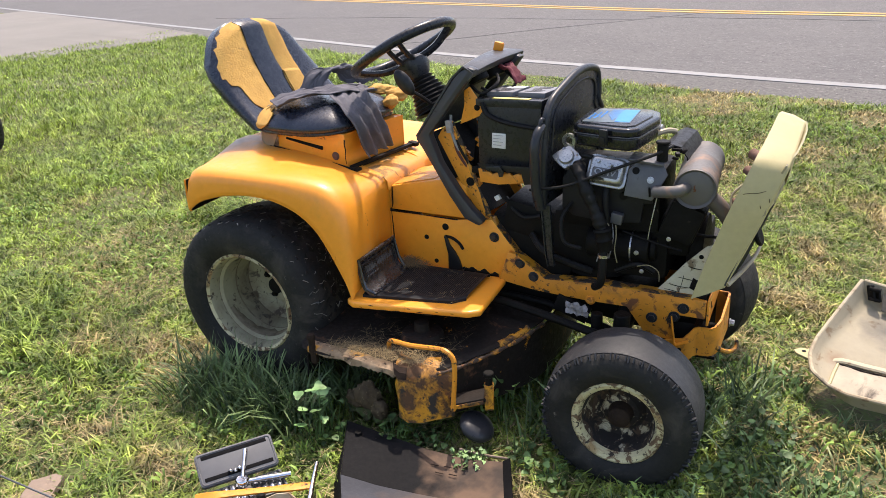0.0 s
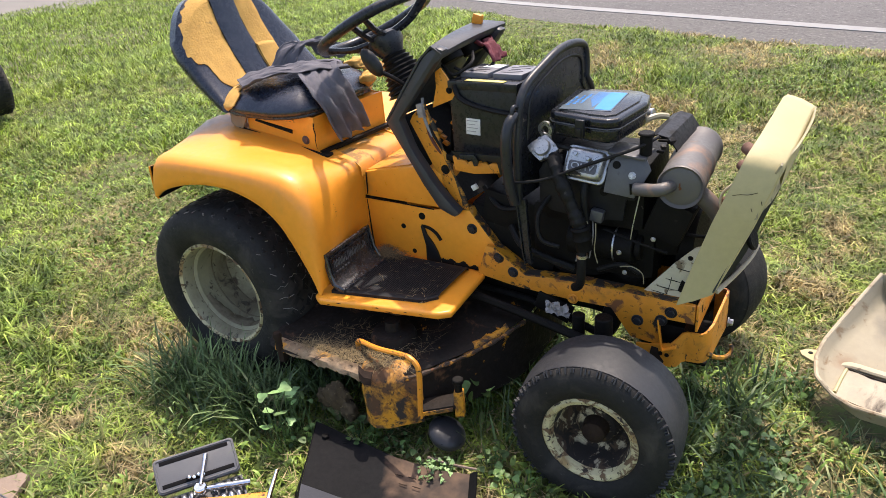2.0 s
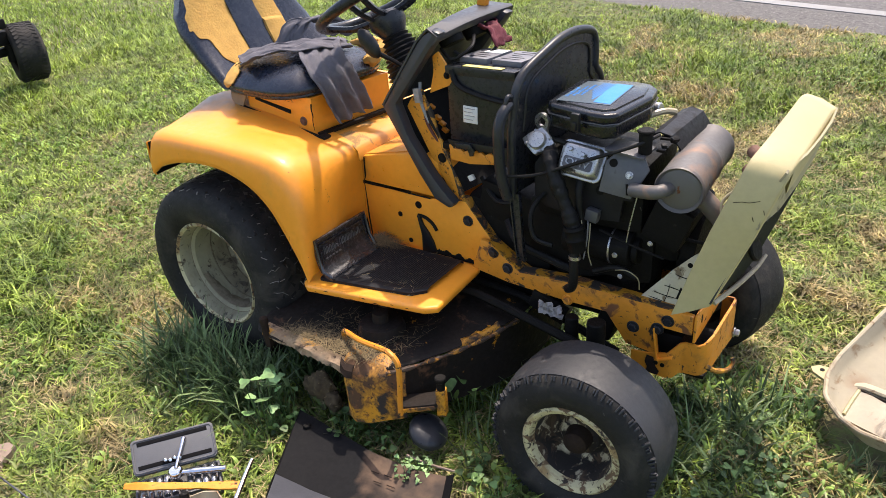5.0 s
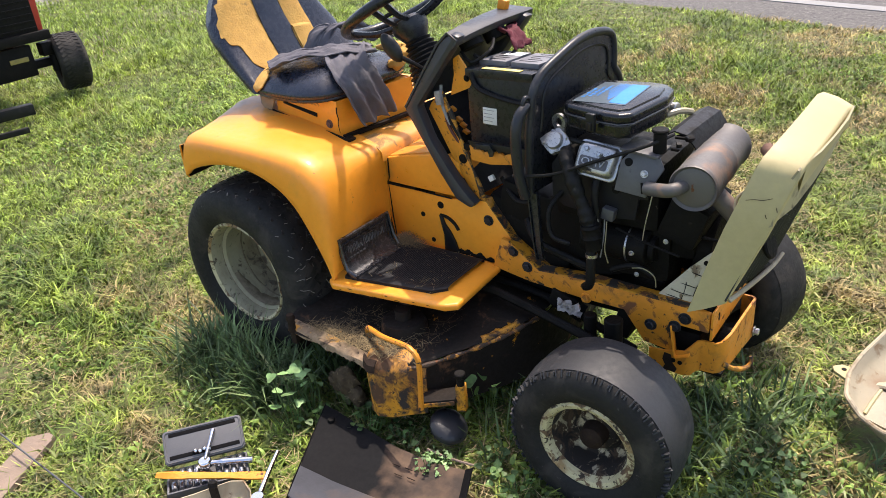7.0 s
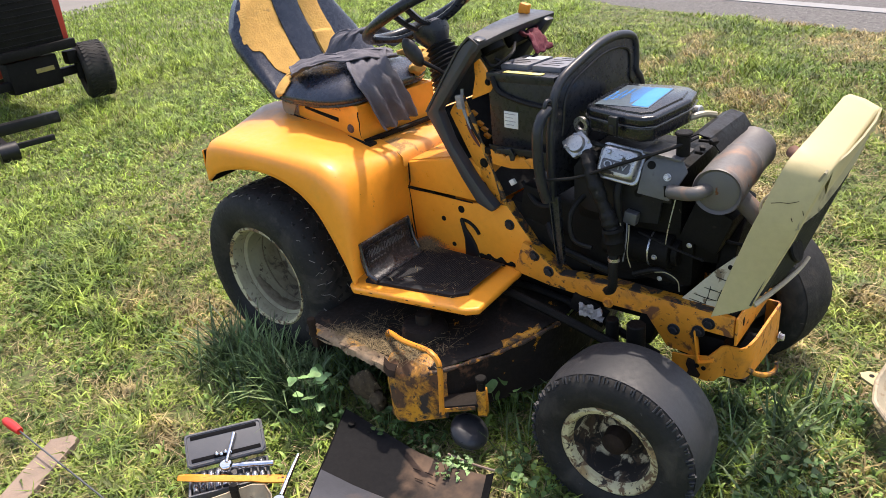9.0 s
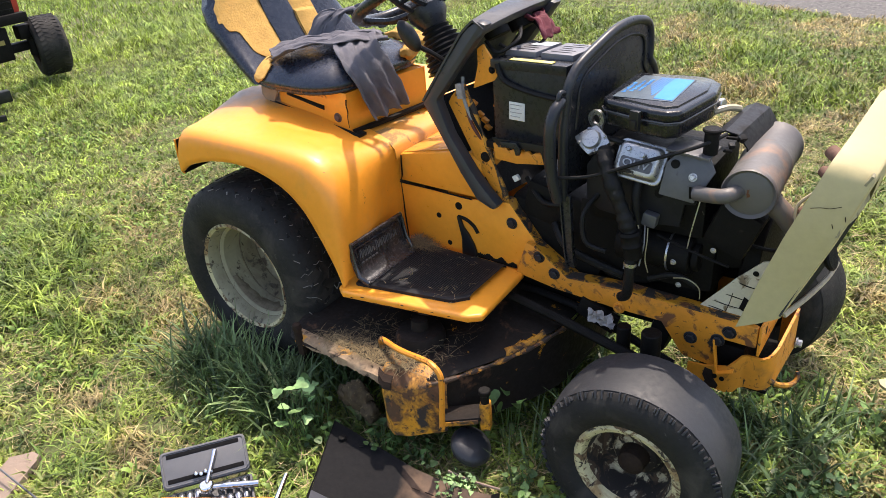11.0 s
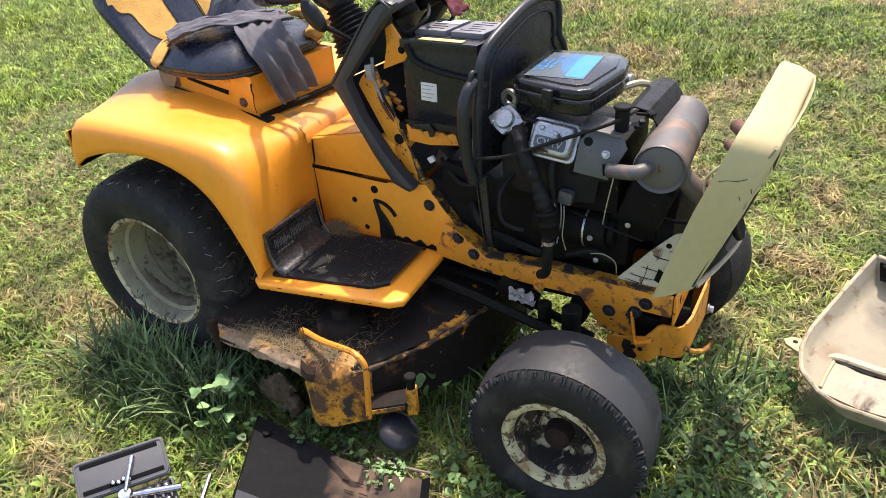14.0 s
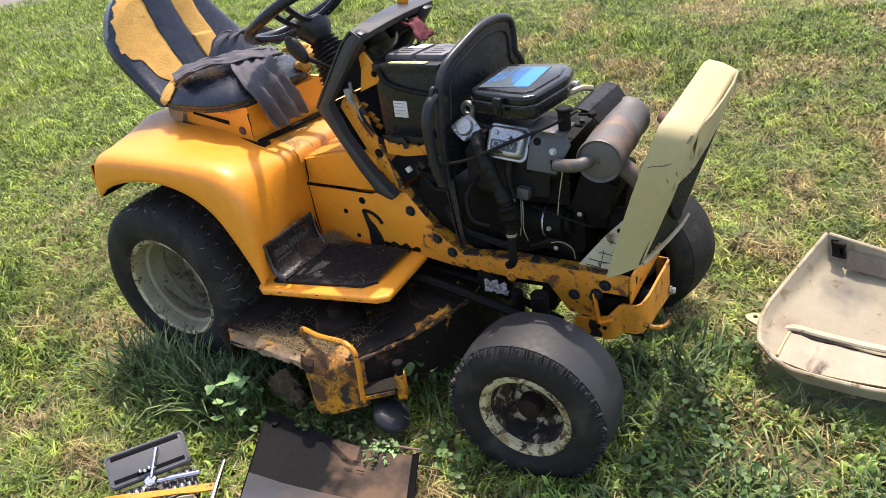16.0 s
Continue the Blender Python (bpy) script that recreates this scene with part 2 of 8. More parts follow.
SHROUD_DARK = material("dark_blue_grey_shroud", (0.016, 0.0165, 0.019), (0.009, 0.0093, 0.011), 12, 0.48, spec=0.2, bump=0.1,
                       spots=(((0.010, 0.009, 0.008), 18, 0.58, 0.1, 0.7), ((0.07, 0.065, 0.06), 60, 0.68, 0.05, 0.8)))
MUFFLER = material("heat_stained_muffler_steel", (0.135, 0.125, 0.118), (0.10, 0.094, 0.09), 9, 0.58, metal=0.35, bump=0.12, bump_scale=200,
                   spots=(((0.34, 0.18, 0.10), 7, 0.55, 0.22, 0.7), (RUST, 40, 0.68, 0.05, 0.9)))
CAP_GREY = material("dusty_grey_cap_plastic", (0.16, 0.16, 0.175), (0.11, 0.11, 0.12), 24, 0.5, spots=(((0.30, 0.30, 0.31), 30, 0.60, 0.1, 0.7),))
LABEL_BLUE = material("blue_printed_label", (0.020, 0.200, 0.560), (0.035, 0.23, 0.60), 30, 0.5, spec=0.3, spots=(((0.14, 0.26, 0.42), 26, 0.68, 0.08, 0.6),))
LABEL_GREY = material("clouded_label_film", (0.040, 0.062, 0.080), (0.075, 0.100, 0.115), 30, 0.4, spots=(((0.022, 0.026, 0.032), 24, 0.60, 0.08, 0.5),))
PAPER = material("dirty_white_label", (0.70, 0.70, 0.68), (0.60, 0.60, 0.58), 30, 0.6)
LABEL_FADED = material("faded_yellow_label", (0.30, 0.24, 0.06), (0.16, 0.13, 0.05), 40, 0.6)
PAPER_YELLOW = material("yellow_warning_label", (0.72, 0.58, 0.10), (0.66, 0.6, 0.3), 30, 0.5)
HOSE = material("black_rubber_hose", (0.006, 0.006, 0.0062), (0.013, 0.0125, 0.012), 60, 0.55, spec=0.2, bump=0.4, bump_scale=160,
                spots=(((0.055, 0.050, 0.043), 50, 0.66, 0.06, 0.85),))
TAN_HOSE = material("yellowed_clear_hose", (0.40, 0.33, 0.20), (0.30, 0.25, 0.15), 40, 0.4)
WIRE_RED = material("red_wire_insulation", (0.11, 0.025, 0.018), rough=0.6)
WIRE_GREY = material("grey_wire_insulation", (0.28, 0.28, 0.28), rough=0.5)
CASE = material("charcoal_case_plastic", (0.090, 0.091, 0.096), (0.110, 0.111, 0.116), 12, 0.55, bump=0.15, bump_scale=400)
ORANGE = material("orange_knob_plastic", (0.78, 0.27, 0.02), rough=0.4)
RED_GRIP = material("red_grip_plastic", (0.62, 0.03, 0.02), (0.5, 0.02, 0.02), 30, 0.4)
WOOD = material("weathered_board_wood", (0.26, 0.19, 0.14), (0.18, 0.135, 0.10), 12, 0.85, bump=0.5, bump_scale=60)
SHIELD = material("sooty_black_sheet_metal", (0.006, 0.006, 0.0065), (0.010, 0.0095, 0.0095), 9, 0.85, spec=0.05, bump=0.12, bump_scale=120,
                  spots=(((0.03, 0.026, 0.023), 9, 0.62, 0.15, 0.7),))


def blot(m, at, r0, r1, colour, scale, rough_edge):
    """A ragged stain round one spot of a thing, over what its material shows already."""
    n, link = m.node_tree.nodes, m.node_tree.links.new
    bsdf = n["Principled BSDF"]
    old = bsdf.inputs["Base Color"].links[0].from_socket
    pos = n.new("ShaderNodeTexCoord").outputs["Object"]
    dist = n.new("ShaderNodeVectorMath")
    dist.operation = "DISTANCE"
    link(pos, dist.inputs[0])
    dist.inputs[1].default_value = at
    t = n.new("ShaderNodeTexNoise")
    t.inputs["Scale"].default_value, t.inputs["Detail"].default_value = scale, 5
    link(pos, t.inputs["Vector"])
    add = n.new("ShaderNodeMath")
    add.operation = "MULTIPLY_ADD"
    link(t.outputs["Fac"], add.inputs[0])
    add.inputs[1].default_value = rough_edge * 2
    link(dist.outputs["Value"], add.inputs[2])
    rg = n.new("ShaderNodeMapRange")
    rg.inputs["From Min"].default_value, rg.inputs["From Max"].default_value = r1 + rough_edge, r0 + rough_edge
    rg.inputs["To Max"].default_value = 0.85
    link(add.outputs[0], rg.inputs["Value"])
    mx = n.new("ShaderNodeMix")
    mx.data_type = "RGBA"
    link(rg.outputs["Result"], mx.inputs[0])
    link(old, mx.inputs[6])
    mx.inputs[7].default_value = (*colour, 1)
    link(mx.outputs[2], bsdf.inputs["Base Color"])


def stained_sheet(name, clean, stain, x0, x1, rough):
    """Sheet metal whose stain grows along its length with a ragged, cloudy edge."""
    m = material(name, clean, tuple(v * 1.5 for v in clean), 9, rough, spec=0.1, bump=0.12, bump_scale=120)
    n, link = m.node_tree.nodes, m.node_tree.links.new
    bsdf = n["Principled BSDF"]
    old = bsdf.inputs["Base Color"].links[0].from_socket
    pos = n.new("ShaderNodeTexCoord").outputs["Object"]
    sep = n.new("ShaderNodeSeparateXYZ")
    link(pos, sep.inputs[0])
    fac = None
    for sc, amp in ((7.0, 0.30), (32.0, 0.10)):
        t = n.new("ShaderNodeTexNoise")
        t.inputs["Scale"].default_value, t.inputs["Detail"].default_value = sc, 5
        link(pos, t.inputs["Vector"])
        a = n.new("ShaderNodeMath")
        a.operation = "MULTIPLY_ADD"
        link(t.outputs["Fac"], a.inputs[0])
        a.inputs[1].default_value = amp
        link(fac or sep.outputs[0], a.inputs[2])
        fac = a.outputs[0]
    rg = n.new("ShaderNodeMapRange")
    rg.inputs["From Min"].default_value, rg.inputs["From Max"].default_value = x0 + 0.20, x1 + 0.20
    link(fac, rg.inputs["Value"])
    t = n.new("ShaderNodeTexNoise")
    t.inputs["Scale"].default_value, t.inputs["Detail"].default_value = 14.0, 6
    link(pos, t.inputs["Vector"])
    tone = n.new("ShaderNodeMix")
    tone.data_type = "RGBA"
    tr = n.new("ShaderNodeMapRange")
    tr.inputs["From Min"].default_value, tr.inputs["From Max"].default_value = 0.38, 0.64
    link(t.outputs["Fac"], tr.inputs["Value"])
    link(tr.outputs["Result"], tone.inputs[0])
    tone.inputs[6].default_value, tone.inputs[7].default_value = (*stain[0], 1), (*stain[1], 1)
    mx = n.new("ShaderNodeMix")
    mx.data_type = "RGBA"
    link(rg.outputs["Result"], mx.inputs[0])
    link(old, mx.inputs[6])
    link(tone.outputs[2], mx.inputs[7])
    link(mx.outputs[2], bsdf.inputs["Base Color"])
    return m


SHEET_UPPER = stained_sheet("black_sheet_with_rust_bloom", (0.007, 0.007, 0.0075), ((0.050, 0.039, 0.032), (0.135, 0.088, 0.059)), -0.02, 0.08, 0.7)
# Grey base paints the sheen on the lit lower fold; the rust is stain.
SHEET_LOWER = stained_sheet("sheen_grey_sheet_with_rust_bloom", (0.050, 0.052, 0.060), ((0.080, 0.070, 0.066), (0.135, 0.092, 0.066)), -0.08, 0.06, 0.42)
RED_PAINT = material("faded_red_paint", (0.42, 0.035, 0.02), (0.34, 0.03, 0.02), 8, 0.4, spots=(((0.2, 0.03, 0.02), 10, 0.6, 0.2, 0.7),))
SOIL = material("lawn_soil_and_thatch", (0.105, 0.098, 0.040), (0.070, 0.076, 0.027), 4.0, 0.95, bump=1.0, bump_scale=90, detail=10.0,
                spots=(((0.36, 0.235, 0.135), 45, 0.55, 0.12, 0.95), ((0.045, 0.033, 0.020), 60, 0.54, 0.10, 0.95), ((0.095, 0.135, 0.034), 20, 0.48, 0.10, 0.95)))
ASPHALT = material("worn_grey_asphalt", (0.094, 0.087, 0.083), (0.074, 0.069, 0.067), 1.2, 0.85, bump=0.8, bump_scale=60,
                   spots=(((0.045, 0.042, 0.041), 34, 0.54, 0.12, 0.9), ((0.17, 0.16, 0.15), 42, 0.58, 0.08, 0.8)))
GRAVEL = material("gravelly_shoulder_asphalt", (0.115, 0.108, 0.100), (0.070, 0.066, 0.062), 40, 0.9, bump=1.0, bump_scale=60,
                  spots=(((0.20, 0.19, 0.175), 70, 0.57, 0.08, 0.85), ((0.040, 0.038, 0.036), 60, 0.56, 0.08, 0.9)))
DRIVE = material("sandy_concrete_drive", (0.175, 0.160, 0.140), (0.145, 0.135, 0.118), 1.0, 0.9, bump=0.3, bump_scale=60)
LINE_WHITE = material("worn_white_road_paint", (0.23, 0.23, 0.222), (0.18, 0.177, 0.17), 6, 0.7, bump=0.3, bump_scale=90,
                      spots=(((0.24, 0.23, 0.21), 30, 0.62, 0.06, 0.85),))
LINE_YELLOW = material("worn_yellow_road_paint", (0.42, 0.25, 0.05), (0.36, 0.21, 0.045), 6, 0.7, bump=0.3, bump_scale=90)
TAR = material("crack_sealing_tar", (0.078, 0.076, 0.076), (0.10, 0.097, 0.094), 6, 0.8)
MESH_BLACK = material("dark_grille_plastic", (0.030, 0.032, 0.036), (0.02, 0.02, 0.022), 20, 0.5)
STRAW = material("dry_grass_clippings", (0.40, 0.31, 0.17), (0.27, 0.22, 0.10), 30, 0.95, island=0.45)
MATTED = material("matted_grey_clippings", (0.25, 0.19, 0.105), (0.14, 0.108, 0.062), 40, 0.95, island=0.4, spec=0.1)


def grass_material(name, green_a, green_b, dry, dry_lo, dry_hi):
    """Blades: two greens and a dry straw tone, chosen blade by blade and by soft patches of the lawn."""
    m = bpy.data.materials.new(name)
    m.use_nodes = True
    nt = m.node_tree
    n, link = nt.nodes, nt.links.new
    bsdf = n["Principled BSDF"]
    pos = n.new("ShaderNodeTexCoord").outputs["Object"]
    isl = n.new("ShaderNodeNewGeometry").outputs["Random Per Island"]
    shift = n.new("ShaderNodeVectorMath")
    link(pos, shift.inputs[0])
    shift.inputs[1].default_value = (1.1, 7.7, 0.0)
    t = n.new("ShaderNodeTexNoise")
    t.inputs["Scale"].default_value, t.inputs["Detail"].default_value = 2.7, 4
    link(shift.outputs[0], t.inputs["Vector"])
    spread = n.new("ShaderNodeMapRange")
    spread.inputs["From Min"].default_value, spread.inputs["From Max"].default_value = 0.40, 0.62
    link(t.outputs["Fac"], spread.inputs["Value"])
    add = n.new("ShaderNodeMath")
    add.operation = "MULTIPLY_ADD"
    link(isl, add.inputs[0])
    add.inputs[1].default_value = 0.5
    sep = n.new("ShaderNodeSeparateXYZ")
    link(pos, sep.inputs[0])
    lush = n.new("ShaderNodeMapRange")
    lush.inputs["From Min"].default_value, lush.inputs["From Max"].default_value = -1.6, 0.6
    lush.inputs["To Min"].default_value, lush.inputs["To Max"].default_value = -0.42, 0.02
    link(sep.outputs[0], lush.inputs["Value"])
    both = n.new("ShaderNodeMath")
    link(spread.outputs["Result"], both.inputs[0])
    link(lush.outputs["Result"], both.inputs[1])
    link(both.outputs[0], add.inputs[2])
    r = n.new("ShaderNodeMapRange")
    r.inputs["From Min"].default_value, r.inputs["From Max"].default_value, r.inputs["To Max"].default_value = dry_lo, dry_hi, 0.85
    link(add.outputs[0], r.inputs["Value"])
    wn_ = n.new("ShaderNodeTexWhiteNoise")
    wn_.noise_dimensions = "1D"
    link(isl, wn_.inputs["W"])
    a = n.new("ShaderNodeMix")
    a.data_type = "RGBA"
    t2 = n.new("ShaderNodeTexNoise")
    t2.inputs["Scale"].default_value, t2.inputs["Detail"].default_value = 7.0, 3
    link(pos, t2.inputs["Vector"])
    hue = n.new("ShaderNodeMath")
    hue.operation = "MULTIPLY_ADD"
    link(wn_.outputs["Value"], hue.inputs[0])
    hue.inputs[1].default_value = 0.40
    tall = n.new("ShaderNodeMapRange")
    tall.inputs["From Min"].default_value, tall.inputs["From Max"].default_value, tall.inputs["To Max"].default_value = 0.38, 0.64, 0.75
    link(t2.outputs["Fac"], tall.inputs["Value"])
    link(tall.outputs["Result"], hue.inputs[2])
    link(hue.outputs[0], a.inputs[0])
    a.inputs[6].default_value, a.inputs[7].default_value = (*green_a, 1), (*green_b, 1)
    b = n.new("ShaderNodeMix")
    b.data_type = "RGBA"
    link(r.outputs["Result"], b.inputs[0])
    link(a.outputs[2], b.inputs[6])
    b.inputs[7].default_value = (*dry, 1)
    wv = n.new("ShaderNodeTexWhiteNoise")
    wv.noise_dimensions = "2D"
    comb = n.new("ShaderNodeCombineXYZ")
    link(isl, comb.inputs[0])
    comb.inputs[1].default_value = 3.7
    link(comb.outputs[0], wv.inputs["Vector"])
    vr = n.new("ShaderNodeMapRange")
    vr.inputs["To Min"].default_value, vr.inputs["To Max"].default_value = 0.52, 1.55
    link(wv.outputs["Value"], vr.inputs["Value"])
    t3 = n.new("ShaderNodeTexNoise")
    t3.inputs["Scale"].default_value, t3.inputs["Detail"].default_value = 17.0, 3
    link(pos, t3.inputs["Vector"])
    v3 = n.new("ShaderNodeMapRange")
    v3.inputs["From Min"].default_value, v3.inputs["From Max"].default_value = 0.34, 0.68
    v3.inputs["To Min"].default_value, v3.inputs["To Max"].default_value = 0.42, 1.6
    link(t3.outputs["Fac"], v3.inputs["Value"])
    vm_ = n.new("ShaderNodeMath")
    vm_.operation = "MULTIPLY"
    link(vr.outputs["Result"], vm_.inputs[0])
    link(v3.outputs["Result"], vm_.inputs[1])
    vr = vm_
    hs = n.new("ShaderNodeHueSaturation")
    link(vr.outputs[0], hs.inputs["Value"])
    link(b.outputs[2], hs.inputs["Color"])
    b = hs
    link(b.outputs["Color"], bsdf.inputs["Base Color"])
    bsdf.inputs["Roughness"].default_value = 0.52
    bsdf.inputs["Specular IOR Level"].default_value = 0.4
    tr = n.new("ShaderNodeBsdfTranslucent")
    link(b.outputs["Color"], tr.inputs["Color"])
    ms = n.new("ShaderNodeMixShader")
    ms.inputs[0].default_value = 0.22
    link(bsdf.outputs[0], ms.inputs[1])
    link(tr.outputs[0], ms.inputs[2])
    link(ms.outputs[0], n["Material Output"].inputs["Surface"])
    return m


GRASS = grass_material("mown_grass", (0.079, 0.140, 0.025), (0.255, 0.325, 0.057), (0.39, 0.285, 0.135), 0.76, 1.14)
GRASS_LUSH = grass_material("lush_mown_grass", (0.128, 0.205, 0.036), (0.300, 0.390, 0.070), (0.36, 0.30, 0.13), 0.86, 1.2)
GRASS_DRY = grass_material("dry_mown_grass", (0.105, 0.140, 0.034), (0.205, 0.235, 0.068), (0.36, 0.280, 0.140), 0.40, 1.0)
# Greens darkened to hold the shade round the tractor.
GRASS_LONG = grass_material("long_shaded_grass", (0.055, 0.105, 0.036), (0.165, 0.235, 0.092), (0.34, 0.30, 0.16), 1.2, 1.5)
LEAF = grass_material("weed_leaves", (0.066, 0.140, 0.038), (0.145, 0.24, 0.072), (0.20, 0.25, 0.08), 1.3, 1.6)
LEAF_PALE = grass_material("pale_weed_leaves", (0.15, 0.29, 0.095), (0.30, 0.45, 0.19), (0.24, 0.30, 0.10), 1.3, 1.6)
LAWN_LEAF = grass_material("lawn_weed_leaves", (0.11, 0.19, 0.035), (0.22, 0.32, 0.07), (0.30, 0.32, 0.12), 1.2, 1.5)

# ---- mesh tools ----


def finish(bm, sharp=38.0, flat=False):
    bm.normal_update()
    for f in bm.faces:
        f.smooth = not flat
    for e in bm.edges:
        if len(e.link_faces) == 2 and e.calc_face_angle(0) > radians(sharp):
            e.smooth = False


SKEW = [0.0]


def part(name, bm, mat, parent=None, label="", sharp=38.0, flat=False):
    """Links a bmesh, given in world places, as one mesh object under a thing or a part. SKEW: forward shear of its far
    side, to fit the camera's view.
    """
    if SKEW[0]:
        for v in bm.verts:
            v.co.x += SKEW[0] * max(0.0, v.co.y + 0.22)
    finish(bm, sharp, flat)
    me = bpy.data.meshes.new(name)
    bm.to_mesh(me)
    bm.free()
    me.materials.append(mat)
    ob = new(name, me)
    if parent:
        p = parent
        place = Vector((0, 0, 0))
        while p:
            place += p.location
            p = p.parent
        me.transform(Matrix.Translation(-place))
        ob.parent = parent
    if label:
        ob["label"] = label
    return ob


def thing(name, at, label, category, group="", kind=""):
    ob = new(name)
    ob.location = at
    return tagged(ob, label, category, group, kind)


def solid(name, bm, mat, label, category, group="", kind="", sharp=38.0, flat=False):
    """A top-level thing of one mesh."""
    return tagged(part(name, bm, mat, None, "", sharp, flat), label, category, group, kind)


def B():
    return bmesh.new()


def add_box(bm, c, s, rot=(0, 0, 0), bev=0.003, m=None):
    t = bmesh.new()
    bmesh.ops.create_cube(t, size=1.0)
    bmesh.ops.scale(t, vec=s, verts=t.verts)
    if bev:
        bmesh.ops.bevel(t, geom=t.edges[:], offset=min(bev, 0.45 * min(s)), segments=2, affect="EDGES", profile=0.6)
    mm = pose(*c, *rot)
    t.transform(m @ mm if m else mm)
    join(bm, t)
    return bm


def join(bm, t):
    me = bpy.data.meshes.new("tmp")
    t.to_mesh(me)
    t.free()
    bm.from_mesh(me)
    bpy.data.meshes.remove(me)
    return bm


def add_prism(bm, poly, depth, m, bev=0.003, seg=2):
    """poly in the local xy plane, thick by depth along local z, laid by m."""
    t = bmesh.new()
    lo = [t.verts.new((x, y, 0)) for x, y in poly]
    hi = [t.verts.new((x, y, depth)) for x, y in poly]
    t.faces.new(lo[::-1])
    t.faces.new(hi)
    for i in range(len(poly)):
        j = (i + 1) % len(poly)
        t.faces.new((lo[i], lo[j], hi[j], hi[i]))
    bmesh.ops.recalc_face_normals(t, faces=t.faces)
    if bev:
        bmesh.ops.bevel(t, geom=t.edges[:], offset=bev, segments=seg, affect="EDGES", profile=0.6, clamp_overlap=True)
    t.transform(m)
    join(bm, t)
    return bm


XZ = Matrix(((1, 0, 0, 0), (0, 0, -1, 0), (0, 1, 0, 0), (0, 0, 0, 1)))


def add_xz(bm, poly, y0, y1, bev=0.003):
    """A polygon of (x, z), thick from y0 to y1."""
    return add_prism(bm, poly, abs(y1 - y0), Matrix.Translation((0, max(y0, y1), 0)) @ XZ, bev)


def smooth_path(pts, n=6, closed=False):
    pts = [Vector(p) for p in pts]
    if n <= 1 or len(pts) < 3:
        return pts
    out = []
    k = len(pts)
    for i in range(k if closed else k - 1):
        p1, p2 = pts[i], pts[(i + 1) % k]
        p0 = pts[(i - 1) % k] if closed or i else p1
        p3 = pts[(i + 2) % k] if closed or i + 2 < k else p2
        for j in range(n):
            t = j / n
            out.append(0.5 * ((2 * p1) + (p2 - p0) * t + (2 * p0 - 5 * p1 + 4 * p2 - p3) * t * t + (3 * p1 - p0 - 3 * p2 + p3) * t ** 3))
    if not closed:
        out.append(pts[-1])
    return out


def add_tube(bm, pts, r, sides=8, n=6, closed=False, flatten=1.0):
    p = smooth_path(pts, n, closed)
    k = len(p)
    rad = r if callable(r) else (lambda f: r)
    rings, up = [], None
    for i in range(k):
        d = (p[(i + 1) % k] - p[i - 1]) if closed else (p[min(i + 1, k - 1)] - p[max(i - 1, 0)])
        d.normalize()
        if up is None:
            up = Vector((0, 0, 1)) if abs(d.z) < 0.9 else Vector((1, 0, 0))
        a = d.cross(up).normalized()
        up = a.cross(d).normalized()
        rr = rad(i / max(1, k - 1))
        rings.append([bm.verts.new(p[i] + (math.cos(2 * math.pi * s / sides) * a + flatten * math.sin(2 * math.pi * s / sides) * up) * rr) for s in range(sides)])
    for i in range(k if closed else k - 1):
        q, w = rings[i], rings[(i + 1) % k]
        for s in range(sides):
            bm.faces.new((q[s], q[(s + 1) % sides], w[(s + 1) % sides], w[s]))
    if not closed:
        bm.faces.new(rings[0][::-1])
        bm.faces.new(rings[-1])
    bmesh.ops.recalc_face_normals(bm, faces=bm.faces)
    return bm


def add_lathe(bm, profile, m, n=32, closed=False):
    """profile of (radius, height) turned about local z, laid by m."""
    t = bmesh.new()
    rings = []
    for r, h in profile:
        if r < 1e-6:
            rings.append([t.verts.new((0, 0, h))])
        else:
            rings.append([t.verts.new((r * math.cos(2 * math.pi * i / n), r * math.sin(2 * math.pi * i / n), h)) for i in range(n)])
    k = len(rings)
    for a in range(k if closed else k - 1):
        p, q = rings[a], rings[(a + 1) % k]
        for i in range(n):
            j = (i + 1) % n
            if len(p) == 1 and len(q) == 1:
                continue
            if len(p) == 1:
                t.faces.new((p[0], q[i], q[j]))
            elif len(q) == 1:
                t.faces.new((p[i], p[j], q[0]))
            else:
                t.faces.new((p[i], p[j], q[j], q[i]))
    bmesh.ops.recalc_face_normals(t, faces=t.faces)
    t.transform(m)
    join(bm, t)
    return bm


def add_cyl(bm, a, b, r, n=16, bev=0.002):
    a, b = Vector(a), Vector(b)
    d = b - a
    m = Matrix.Translation(a) @ d.to_track_quat("Z", "Y").to_matrix().to_4x4()
    h, e = d.length, min(bev, r * 0.4)
    return add_lathe(bm, [(0, 0), (r - e, 0), (r, e), (r, h - e), (r - e, h), (0, h)], m, n)


def add_grid(bm, rows, thick=0.0, closed_u=False):
    """A sheet through rows of places, with a thickness."""
    t = bmesh.new()
    v = [[t.verts.new(p) for p in row] for row in rows]
    for i in range(len(v) - 1):
        for j in range(len(v[i]) - (0 if closed_u else 1)):
            k = (j + 1) % len(v[i])
            t.faces.new((v[i][j], v[i][k], v[i + 1][k], v[i + 1][j]))
    bmesh.ops.recalc_face_normals(t, faces=t.faces)
    if thick:
        t.normal_update()
        twin = {v: t.verts.new(v.co - v.normal * thick) for v in t.verts[:]}
        rims = [e for e in t.edges if len(e.link_faces) == 1]
        faces = t.faces[:]
        for f in faces:
            t.faces.new([twin[v] for v in reversed(f.verts)])
        for e in rims:
            a, b = e.verts
            t.faces.new((a, b, twin[b], twin[a]))
        bmesh.ops.recalc_face_normals(t, faces=t.faces)
    join(bm, t)
    return bm


